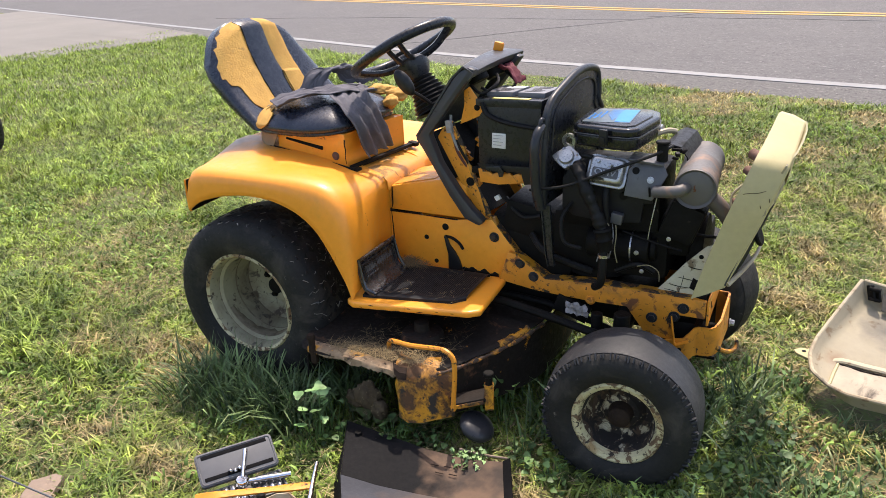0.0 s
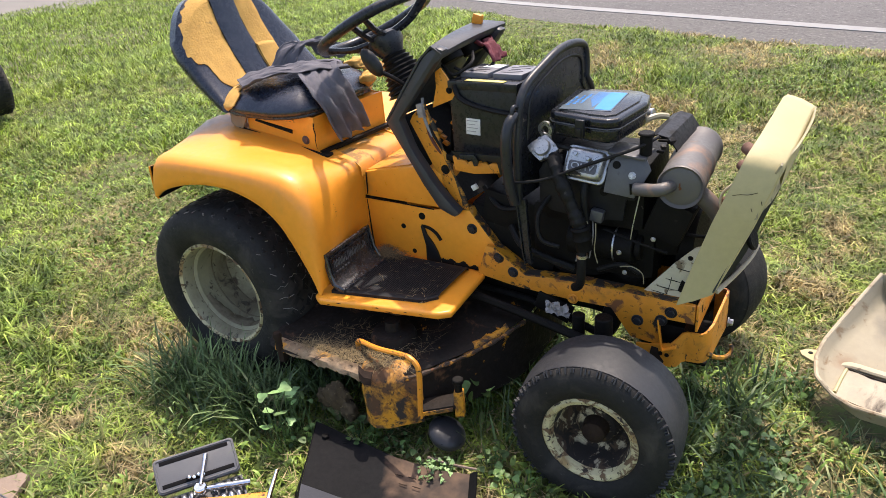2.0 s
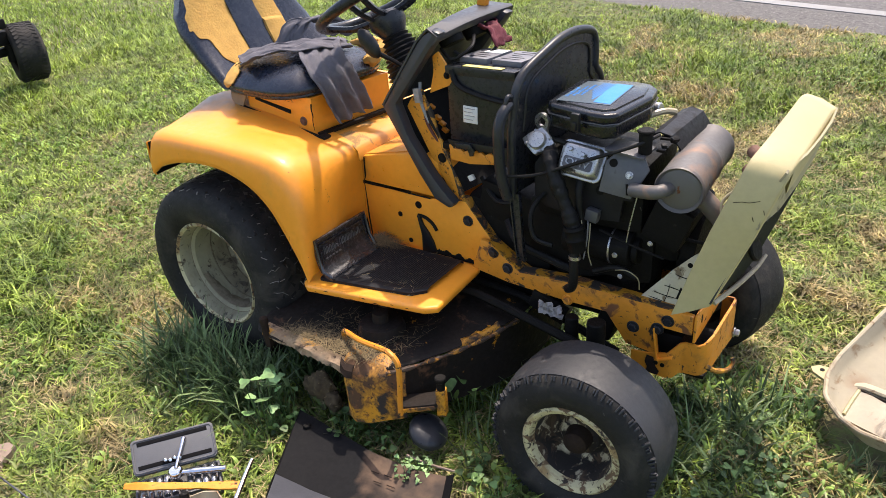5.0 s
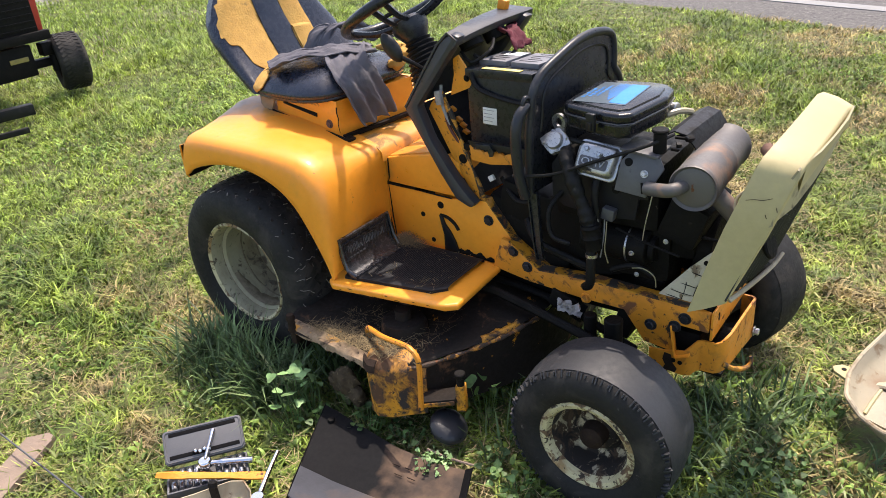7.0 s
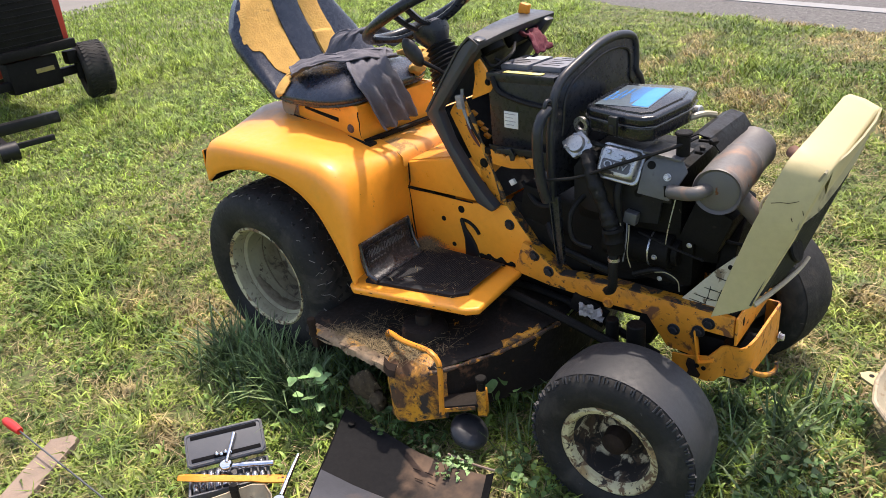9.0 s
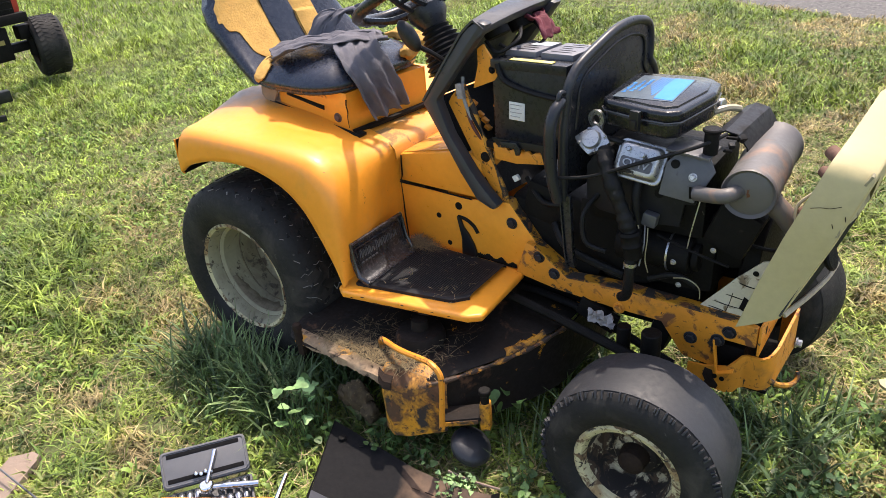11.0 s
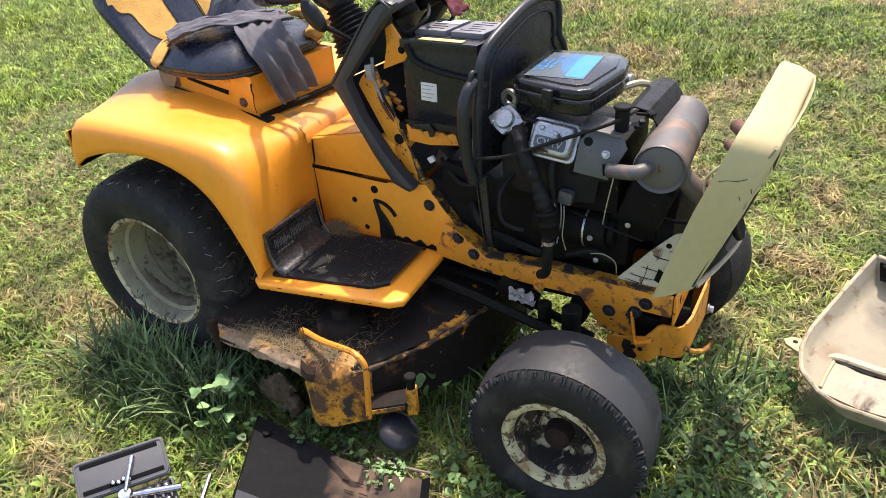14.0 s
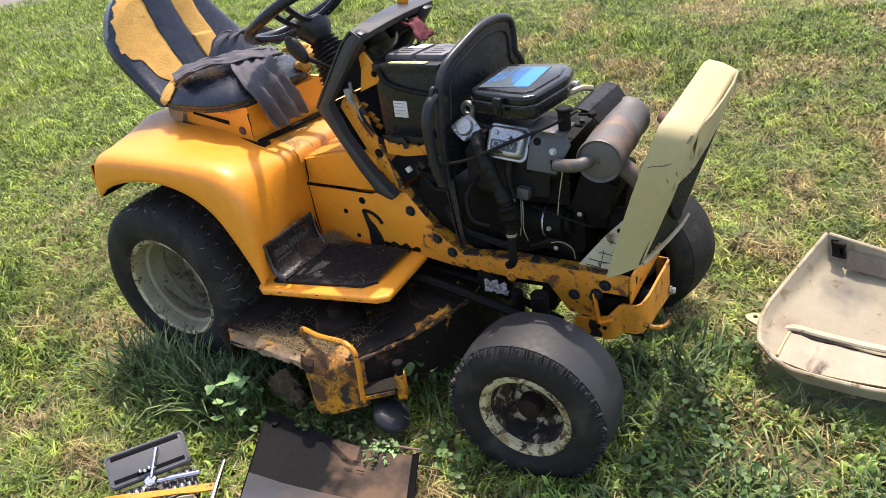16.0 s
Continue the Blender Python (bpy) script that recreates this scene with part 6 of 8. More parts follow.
for i in range(14):
    a = random.random
    part("linkage_piece", add_box(B(), (1.19 + 0.055 * a(), -0.25 + 0.13 * a(), 0.725 + 0.018 * a()), (0.006 + 0.022 * a(), 0.004 + 0.008 * a(), 0.004 + 0.006 * a()), (40 * a(), 40 * a(), 90 * a()), 0.002), (OILY, HOSE)[i % 2], engine)
bm = B()
add_cyl(bm, (1.205, -0.245, 0.72), (1.205, -0.245, 0.765), 0.014)
add_cyl(bm, (1.205, -0.245, 0.765), (1.205, -0.245, 0.772), 0.018)
part("carburettor", bm, OILY, engine, "greasy carburettor and governor linkage")
part("fuel_filter", add_cyl(B(), (1.150, -0.045, 0.750), (1.168, -0.048, 0.752), 0.014), ALU, engine)
part("oil_pan", add_box(B(), (1.15, -0.10, 0.50), (0.26, 0.19, 0.10), (0, 0, 0), 0.02), OILY, engine)
part("fuel_line_cover", add_box(B(), (0.84, CY, 0.50), (0.16, 0.17, 0.10), (0, 12, 0), 0.015), OILY, engine)
part("exhaust_shield", add_box(B(), (1.26, -0.16, 0.56), (0.09, 0.16, 0.10), (0, 20, 0), 0.012), OILY, engine)
part("flywheel_housing", add_cyl(B(), (1.27, -0.1, 0.46), (1.31, -0.1, 0.46), 0.085, 24), OILY, engine)

PALE_WIRE = material("yellowed_wire_insulation", (0.30, 0.27, 0.16), (0.22, 0.20, 0.12), 40, 0.5)
for pts in ([(1.086, -0.288, 0.560), (1.094, -0.297, 0.540), (1.080, -0.300, 0.505), (1.078, -0.298, 0.475)], [(1.106, -0.284, 0.556), (1.110, -0.295, 0.530), (1.108, -0.296, 0.490), (1.114, -0.290, 0.455)], [(1.16, -0.262, 0.44), (1.19, -0.270, 0.450), (1.215, -0.268, 0.435), (1.218, -0.262, 0.405)]):
    part("wire", add_tube(B(), pts, 0.0013, 6, 6), PALE_WIRE, engine)
for x, y, z in ((1.235, -0.262, 0.525), (1.172, -0.264, 0.428)):
    part("nut", add_bolt(B(), (x, y, z), (0, -1, 0), 0.0042, 0.005), ALU, engine)
part("hose_clamp", add_lathe(B(), [(0.0125, -0.004), (0.0138, -0.004), (0.0138, 0.004), (0.0125, 0.004)], Matrix.Translation((1.082, -0.309, 0.478)), 20, True), STEEL, engine)
part("slotted_screw", add_xz(B(), [(1.183, 0.664), (1.188, 0.665), (1.190, 0.640), (1.185, 0.639)], -0.288, -0.286, 0.0005), OILY, engine)
bm = add_tube(B(), [(1.235, -0.205, 0.535), (1.30, -0.21, 0.525), (1.345, -0.20, 0.52)], 0.004, 6, 3)
part("tie_rod", bm, OILY, engine)
# Unseen black box added to hide the sunlit far rail behind the engine.
part("front_baffle", add_box(B(), (1.235, 0.02, 0.415), (0.14, 0.20, 0.11), (0, 0, 0), 0.01), OILY, engine)
# ---- grille frame ----
grille = new("grille")
grille.parent = tractor
bm = B()
outer_s = [Vector((x, -0.300, z)) for x, z in ((1.304, 0.386), (1.332, 0.490), (1.365, 0.600), (1.412, 0.735))]
outer_f = [Vector((x, -0.292, z)) for x, z in ((1.378, 0.424), (1.412, 0.510), (1.446, 0.600), (1.486, 0.722))]
top_b = [Vector(p) for p in ((1.420, -0.283, 0.757), (1.430, -0.20, 0.772), (1.438, -0.10, 0.786), (1.446, -0.01, 0.802), (1.452, 0.020, 0.800))]
top_f = [Vector(p) for p in ((1.492, -0.275, 0.744), (1.498, -0.20, 0.754), (1.503, -0.10, 0.765), (1.508, -0.01, 0.777), (1.511, 0.028, 0.774))]
left_b = [Vector((x, y, z)) for x, y, z in ((1.450, 0.046, 0.780), (1.40, 0.068, 0.60), (1.34, 0.078, 0.40))]
left_f = [Vector((x, y, z)) for x, y, z in ((1.508, 0.052, 0.752), (1.458, 0.072, 0.60), (1.40, 0.082, 0.42))]
b_line, f_line = outer_s + top_b + left_b, outer_f + top_f + left_f
mid = [p.lerp(q, 0.5) + (Vector((0, -0.004, 0)) if i < 4 else Vector((0, 0, 0.004))) for i, (p, q) in enumerate(zip(b_line, f_line))]
inw = [Vector((-0.004, 0.05, -0.01)) if i < 4 else (Vector((-0.004, 0.0, -0.05)) if i < 9 else Vector((-0.004, -0.045, 0))) for i in range(12)]
rows = [b_line, [p.lerp(q, 0.1) for p, q in zip(b_line, mid)], mid, [q.lerp(p, 0.1) for p, q in zip(mid, f_line)], f_line, [q + w * 0.15 + Vector((0.003, 0, 0)) for q, w in zip(f_line, inw)], [q + w for q, w in zip(f_line, inw)]]
add_grid(bm, rows, 0.004)
bmesh.ops.bevel(bm, geom=[e for e in bm.edges if len(e.link_faces) == 2 and e.calc_face_angle(0) > radians(30)], offset=0.005, segments=2, affect="EDGES", clamp_overlap=True)
part("surround", bm, CREAM, grille, "cream-painted grille surround", sharp=50)
for pts, r_ in (([(1.402, -0.3025, 0.672), (1.418, -0.302, 0.676), (1.433, -0.3015, 0.677), (1.450, -0.2995, 0.683)], 0.0006), ([(1.440, -0.3012, 0.648), (1.443, -0.3009, 0.640)], 0.0008), ([(1.458, -0.2972, 0.664), (1.460, -0.2967, 0.655)], 0.0008)):
    part("scratch", add_tube(B(), pts, r_, 5, 3), HUB_RUST, grille, "dark scratch in the cream paint")
part("lower_plate", add_xz(B(), [(1.200, 0.352), (1.300, 0.345), (1.345, 0.505), (1.322, 0.497), (1.276, 0.448)], -0.216, -0.211, 0.001), CREAM_CHIPPED, grille, "chipped cream bracket plate")
part("square_hole", add_xz(B(), [(1.288, 0.378), (1.301, 0.372), (1.306, 0.402), (1.296, 0.408)], -0.2185, -0.2165, 0.0005), OILY, grille)
for x, z in ((1.312, 0.468),):
    part("bolt_hole", add_cyl(B(), (x, -0.2155, z), (x, -0.2175, z), 0.006, 14, 0.0004), OILY, grille)
for k_, (x0_, x1_, z_) in enumerate(((1.235, 1.290, 0.382), (1.258, 1.298, 0.404), (1.282, 1.320, 0.438), (1.225, 1.262, 0.366))):
    part("crack", add_tube(B(), [(x0_, -0.2165, z_), ((x0_ + x1_) / 2, -0.2168, z_ - 0.004 + 0.002 * (k_ % 2)), (x1_, -0.2165, z_ - 0.005)], lambda f: 0.0005 + 0.0006 * math.sin(math.pi * f), 5, 4), OILY, grille)
part("crack", add_tube(B(), [(1.262, -0.2165, 0.362), (1.268, -0.2168, 0.385), (1.272, -0.2165, 0.410)], 0.0008, 5, 4), OILY, grille)
HEAD_Y = (-0.293, -0.268, -0.235, -0.20, -0.16, -0.12, -0.08, -0.04, 0.0, 0.030)
head_top = [np.interp(y, (-0.275, -0.10, 0.03, 0.05), (0.742, 0.762, 0.772, 0.760)) for y in HEAD_Y]
head_low = [np.interp(y, (-0.268, -0.20, -0.12, -0.04, 0.03, 0.05), (0.622, 0.627, 0.652, 0.682, 0.728, 0.735)) for y in HEAD_Y]
head_x = [np.interp(y, (-0.268, -0.20, -0.12, -0.04, 0.03, 0.05), (1.452, 1.467, 1.481, 1.492, 1.501, 1.500)) for y in HEAD_Y]
rows = []
for f, dx in ((0.0, 0.0), (0.12, -0.003), (0.35, -0.008), (0.6, -0.009), (0.85, -0.003), (1.0, 0.002), (1.04, -0.006)):
    rows.append([(hx + (1 - f) * 0.30 * (ht - hl) + dx, y, ht + (hl - ht) * f) for y, ht, hl, hx in zip(HEAD_Y, head_top, head_low, head_x)])
part("header_panel", add_grid(B(), rows, 0.004), CREAM_SMUDGED, grille, "cream header above the grille with dark smudges", sharp=50)
low_x = [np.interp(y, (-0.268, -0.17, -0.08, 0.05), (1.392, 1.408, 1.416, 1.408)) for y in HEAD_Y]
rows = [[(hx - 0.010 + (lx - hx) * f, y, hl - 0.004 + (0.435 - hl) * f) for y, hl, hx, lx in zip(HEAD_Y, head_low, head_x, low_x)] for f in (0.0, 0.25, 0.5, 0.75, 1.0)]
part("grille_insert", add_grid(B(), rows, 0.004), MESH_BLACK, grille, "dark plastic grille insert")
for i in range(15):
    y = -0.255 + 0.0205 * i
    hx, hl, lx = np.interp(y, HEAD_Y, head_x), np.interp(y, HEAD_Y, head_low), np.interp(y, HEAD_Y, low_x)
    part("slat", add_tube(B(), [(hx - 0.007, y, hl - 0.008), ((hx + lx) / 2 - 0.006, y, (hl + 0.435) / 2), (lx - 0.006, y, 0.442)], 0.0042, 6, 2, flatten=1.6), MESH_BLACK, grille)
part("lamp_well", add_cyl(B(), (1.436, -0.235, 0.548), (1.446, -0.236, 0.552), 0.026, 20, 0.003), OILY, grille, "dark lamp well in the grille")
bm = add_tube(B(), [(1.386, -0.286, 0.432), (1.414, -0.232, 0.452), (1.436, -0.165, 0.468), (1.442, -0.11, 0.474)], lambda f: 0.0062 - 0.002 * f, 8, 4)
part("lower_lip", bm, CREAM_DIRTY, grille, "cream lower lip of the grille")
for k, p in enumerate(((1.435, -0.235, 0.735), (1.425, -0.22, 0.690), (1.405, -0.255, 0.62))):
    part("lamp_socket", add_cyl(B(), p, Vector(p) + Vector((-0.03, 0.03, 0.01)), 0.013 - 0.002 * k), RUST_BROWN, grille)
part("lamp_wire", add_tube(B(), [(1.41, -0.24, 0.69), (1.375, -0.26, 0.655), (1.38, -0.27, 0.62), (1.40, -0.26, 0.61)], 0.003, 6, 5), TAN_HOSE, grille)

# ---- mower deck ----
deck = new("mower_deck")
deck.parent = tractor
PLAN = [(0.300, -0.605), (0.470, -0.612), (0.632, -0.618), (0.700, -0.585), (0.742, -0.548), (0.798, -0.470), (0.850, -0.385), (0.886, -0.310), (0.905, -0.20), (0.895, 0.10), (0.80, 0.28), (0.40, 0.30), (0.27, 0.15), (0.235, -0.20), (0.26, -0.48)]
plan = [(p.x, p.y) for p in smooth_path([(x, y, 0) for x, y in PLAN], 3, True)]


def deck_top(x, y):
    return 0.207 + 0.028 * max(0.0, min(1.0, (y + 0.52) / 0.22)) + 0.012 * noise.noise((x * 6, y * 6, 1))


def deck_ring(f, dz=0.0):
    return [Vector((0.58 + (x - 0.58) * f, -0.15 + (y + 0.15) * f, deck_top(0.58 + (x - 0.58) * f, -0.15 + (y + 0.15) * f) + dz)) for x, y in plan]


bm = add_grid(B(), [deck_ring(0.02), deck_ring(0.35), deck_ring(0.6), deck_ring(0.8), deck_ring(0.92), deck_ring(0.975, -0.002), deck_ring(0.985, -0.006)], 0.004, closed_u=True)
part("deck_shell", bm, DECK_PAINT, deck, "rusted mower deck with flaking yellow paint", sharp=60)
k_open = [i for i, (x, y) in enumerate(plan) if y < -0.55 and x < 0.625]
start = max(k_open) + 1 if max(k_open) + 1 < len(plan) else 0
seq = [(start + j) % len(plan) for j in range(len(plan)) if (start + j) % len(plan) not in k_open]
ring1 = deck_ring(1.0, -0.015)
skirt_rows = [[ring1[i] for i in seq], [Vector((ring1[i].x, ring1[i].y, 0.14)) for i in seq], [Vector((0.58 + (ring1[i].x - 0.58) * 1.015, -0.15 + (ring1[i].y + 0.15) * 1.015, 0.065)) for i in seq]]
bm = add_grid(B(), skirt_rows, 0.004)
part("deck_skirt", bm, DECK_PAINT, deck, sharp=60)
edge = [(0.600, -0.606), (0.624, -0.621), (0.650, -0.622), (0.684, -0.606), (0.714, -0.585), (0.738, -0.562), (0.752, -0.546)]
rows = []
for j, (inset, z) in enumerate(((0.070, 0.222), (0.045, 0.221), (0.022, 0.217), (0.006, 0.206), (0.0, 0.188), (-0.003, 0.160), (-0.006, 0.130), (-0.010, 0.096), (-0.013, 0.066))):
    row = []
    for i, (x, y) in enumerate(edge):
        n_ = 0.006 * noise.noise((x * 30, z * 30, 3))
        drop = 0.016 * i / 6 if z > 0.19 else 0.0
        cut = 0.0 if i else 0.012 * noise.noise((z * 40, 0, 9)) + 0.012 * max(0.0, (z - 0.15) / 0.07)
        row.append((x - 0.25 * inset + cut + (0.018 * (0.2 - z) / 0.13 if i < 2 and z < 0.2 else 0.0), y + inset + n_ * 0.4, z - drop + (n_ if z < 0.08 else 0.0)))
    rows.append(row)
part("corner_plate", add_grid(B(), rows, 0.004), DECK_YELLOW, deck, "scraped rusty yellow corner of the deck", sharp=60)
lip_rows = [[], [], [], []]
for k_ in range(46):
    x_ = 0.325 + 0.320 * k_ / 45
    y_ = -0.598 - 0.014 * k_ / 45
    z_ = deck_top(x_, y_) + 0.002
    tear = 0.009 + 0.010 * (0.5 + noise.noise((x_ * 22, 3, 1))) + 0.009 * noise.noise((x_ * 90, 1, 4))
    for row_, (dy_, dz_) in zip(lip_rows, ((0.026, 0.007), (0.012, 0.006), (-0.003, 0.001), (-0.006, -tear))):
        row_.append((x_, y_ + dy_, z_ + dz_ + 0.003 * noise.noise((x_ * 40, dy_ * 50, 2))))
part("torn_lip", add_grid(B(), lip_rows, 0.003), TORN_LIP, deck, "ragged rusty lip over the open chute", sharp=60)
part("bent_flap", add_grid(B(), [[(0.600, -0.600, 0.222), (0.628, -0.612, 0.220), (0.650, -0.610, 0.221)], [(0.612, -0.618, 0.219), (0.635, -0.630, 0.214), (0.655, -0.626, 0.213)], [(0.618, -0.628, 0.206), (0.638, -0.638, 0.199), (0.656, -0.632, 0.197)]], 0.003), HUB_RUST, deck, "bent rusty flap at the chute")
bm = add_tube(B(), [(0.545, -0.522, 0.205), (0.548, -0.526, 0.232), (0.566, -0.536, 0.246), (0.640, -0.566, 0.262), (0.728, -0.592, 0.284), (0.762, -0.603, 0.289), (0.784, -0.607, 0.272), (0.786, -0.608, 0.23), (0.780, -0.608, 0.16), (0.777, -0.608, 0.12)], 0.0068, 8, 6)
part("grab_bar", bm, YELLOW_WORN, deck, "bent yellow steel grab bar")
part("wheel_bracket", add_box(B(), (0.795, -0.548, 0.125), (0.10, 0.05, 0.012), (0, -8, 28), 0.003), DECK_PAINT, deck, "grimy wheel bracket")
part("bracket_edge", add_box(B(), (0.800, -0.573, 0.119), (0.088, 0.006, 0.012), (0, -8, 28), 0.002), DECK_YELLOW, deck, "yellow paint along the bracket edge")
part("bracket_post", add_box(B(), (0.848, -0.535, 0.135), (0.024, 0.026, 0.075), (0, 0, 20), 0.004), DECK_YELLOW, deck, "yellow wheel post")
part("pivot_bolt", add_cyl(add_cyl(B(), (0.848, -0.535, 0.17), (0.848, -0.535, 0.205), 0.010), (0.848, -0.535, 0.195), (0.848, -0.535, 0.208), 0.014), OILY, deck)
bm = add_lathe(B(), [(0.0, 0.022), (0.014, 0.022), (0.030, 0.021), (0.043, 0.013), (0.050, 0.0), (0.047, -0.012), (0.038, -0.022), (0.0, -0.026)], Matrix.Translation((0.824, -0.567, 0.056)) @ Vector((0.50, -0.05, 0.86)).to_track_quat("Z", "Y").to_matrix().to_4x4() @ Matrix.Diagonal((1, 1, 0.72, 1)), 32)
part("gauge_wheel", bm, COWL_EDGE, deck, "small grey plastic gauge wheel", sharp=60)
SPX, SPY = 0.615, -0.455
bm = add_lathe(B(), [(0, 0.05), (0.055, 0.045), (0.062, 0.03), (0.062, 0.0)], Matrix.Translation((SPX, SPY, 0.200)), 26)
add_lathe(bm, [(0, 0.075), (0.02, 0.074), (0.022, 0.045)], Matrix.Translation((SPX, SPY, 0.200)), 18)
part("spindle_cover", bm, DECK_PAINT, deck, "greasy spindle cover")
bm = add_box(B(), (0.345, -0.600, 0.190), (0.018, 0.020, 0.045), (0, 0, 10), 0.005)
add_cyl(bm, (0.343, -0.604, 0.20), (0.343, -0.604, 0.246), 0.010, 12, 0.004)
add_lathe(bm, [(0, 0.012), (0.010, 0.010), (0.013, 0.0), (0.010, -0.010), (0, -0.012)], Matrix.Translation((0.343, -0.604, 0.248)), 12)
part("chute_hinge", bm, HUB_RUST, deck, "rusted chute hinge post")
ring2 = [p for p in deck_ring(0.997, -0.012) if p.x > 0.70 and p.y < -0.22]
ring2.sort(key=lambda p: p.y)
part("deck_bead", add_tube(B(), ring2, lambda f: 0.0055 + 0.0015 * math.sin(f * 40), 8, 4), DECK_EDGE, deck, "rusty rolled deck edge with yellow flecks")
patch = [p for p in deck_ring(0.985, 0.0) if p.x > 0.80 and -0.41 < p.y < -0.30]
patch.sort(key=lambda p: p.y)
patch = smooth_path(patch, 5)
rows = []
for f, dz in ((0.955, 0.0025), (0.975, 0.0035), (0.992, 0.001), (1.003, -0.008), (1.006, -0.019)):
    rows.append([Vector((0.58 + (p.x - 0.58) * f + 0.004 * noise.noise((i, f * 60, 5)), -0.15 + (p.y + 0.15) * f, p.z + dz + 0.004 * noise.noise((i * 0.8, f * 60, 8)) * (f > 1 or f < 0.96))) for i, p in enumerate(patch)])
    k_ = 0.020 * (f < 0.96) - 0.010 * (f > 1.004)
    rows[-1] = [v + Vector((0.12 * k_ * noise.noise((i * 0.9, 4, 2)) * 4, 0.5 * k_ * noise.noise((i * 0.9, 1, 2)) * 2, 0)) for i, v in enumerate(rows[-1])]
for k, (at_, sz_) in enumerate((((0.500, -0.585, 0.085), (0.040, 0.022, 0.045)), ((0.540, -0.592, 0.055), (0.026, 0.020, 0.030)), ((0.455, -0.575, 0.060), (0.034, 0.020, 0.026)))):
    lump(at_, sz_, 11 + 3 * k, PACKED, "clipping_clump", deck, "brown clippings caked under the deck lip")
part("deck_patch", add_grid(B(), rows, 0.002), DECK_YELLOW, deck, "yellow paint left on the deck edge", sharp=60)
# ---- things on the tractor ----


def cloth(name, path, across, width, mat, label, category, seed, n=60, k=30):
    p = smooth_path(path, n // (len(path) - 1))
    rows = []
    for i, c in enumerate(p):
        f = i / (len(p) - 1)
        row = []
        for j in range(k + 1):
            s = (j / k - 0.5) * 2
            a = Vector(across[0]).lerp(Vector(across[1]), f)
            q = c + a * s * width * (0.8 + 0.25 * noise.noise((f * 3, seed, 0)))
            w = Vector((0.008 * noise.noise((s * 2.2 + seed, f * 2.0, 1)) + 0.005 * math.sin(s * 6 + 5 * f + seed + 3 * noise.noise((s * 1.5, f * 2.5, seed))) + 0.005 * noise.noise((s * 6, f * 5, seed + 7)), 0.006 * noise.noise((s * 2, f * 3, seed)), 0.012 * noise.noise((s * 2.6, f * 5, seed + 3)) + 0.007 * noise.noise((s * 7, f * 9, seed))))
            row.append(q + w)
        rows.append(row)
    return rows


rag = thing("rag", (0.2, -0.12, 0.82), "crumpled dark grey cloth rag draped over the tractor seat", "rag")
left_ = smooth_path([(0.165, -0.150, 0.838), (0.205, -0.195, 0.833), (0.255, -0.240, 0.824), (0.300, -0.262, 0.796), (0.322, -0.254, 0.755), (0.330, -0.240, 0.710), (0.334, -0.214, 0.654)], 8)
right_ = smooth_path([(0.225, -0.045, 0.845), (0.262, -0.085, 0.842), (0.300, -0.122, 0.826), (0.322, -0.120, 0.796), (0.332, -0.104, 0.755), (0.338, -0.085, 0.712), (0.342, -0.064, 0.662)], 8)
rows = []
for i, (l_, r_) in enumerate(zip(left_, right_)):
    f = i / (len(left_) - 1)
    row = []
    for j in range(45):
        u = j / 44
        fold_ = math.sin(u * 21 + 2.2 * noise.noise((u * 2, f * 1.5, 4)) + 1.2 * f) * (0.25 + 0.75 * f)
        out = 0.0085 * fold_ + 0.009 * noise.noise((u * 5, f * 4, 3)) + 0.005 * noise.noise((u * 13, f * 11, 8))
        hem = (0.010 * noise.noise((u * 5, 1, 6)) + 0.004 * noise.noise((u * 17, 3, 6))) * f ** 3
        row.append(l_.lerp(r_, u) + Vector((out * f, 0.002 * fold_, hem + 0.004 + out * (1 - f))))
    rows.append(row)
part("hanging_end", add_grid(B(), rows, 0.002), CLOTH, rag, sharp=100)
part("flat_fold", add_grid(B(), cloth("rag", [(0.06, -0.275, 0.822), (0.10, -0.235, 0.840), (0.16, -0.17, 0.850), (0.21, -0.11, 0.850), (0.26, -0.05, 0.838)], ((0.042, -0.036, -0.004), (0.060, -0.050, 0)), 1.0, CLOTH, "", "", 5), 0.0025), CLOTH, rag, sharp=100)
part("crumpled_fold", add_grid(B(), cloth("rag", [(0.07, -0.10, 0.83), (0.09, -0.07, 0.878), (0.12, -0.02, 0.892), (0.15, 0.02, 0.868), (0.19, 0.05, 0.836)], ((0.045, 0.02, 0.01), (0.05, 0.045, 0.0)), 1.0, CLOTH, "", "", 9), 0.0025), CLOTH, rag, sharp=100)
bm = B()
add_grid(bm, cloth("red", [(0.70, -0.03, 0.90), (0.725, -0.045, 0.915), (0.75, -0.05, 0.895), (0.765, -0.05, 0.868)], ((0.0, 0.04, 0.0), (0.0, 0.05, 0.0)), 1.0, RED_CLOTH, "", "", 3, 18, 10), 0.004)
solid("red_cloth", bm, RED_CLOTH, "crumpled dark red cloth tucked behind the battery", "cloth", sharp=100)

# ---- socket set ----
KO, KX, KY = Vector((0.205, -0.966, -0.018)), Vector((0.611, 0.791, 0)), Vector((0.80, -0.60, 0))
KM = Matrix(((KX.x, KY.x, 0, KO.x), (KX.y, KY.y, 0, KO.y), (0, 0, 1, KO.z), (0, 0, 0, 1)))
LATCH_BLACK = material("black_recess_plastic", (0.006, 0.006, 0.0065), rough=0.8, spec=0.1)
SOCKET = material("dull_chrome_socket_steel", (0.42, 0.43, 0.46), (0.30, 0.31, 0.34), 30, 0.30, metal=0.9)
kit = thing("socket_set", (KM @ Vector((0.1, 0.09, 0))), "open charcoal plastic socket set case on the grass", "tool case")


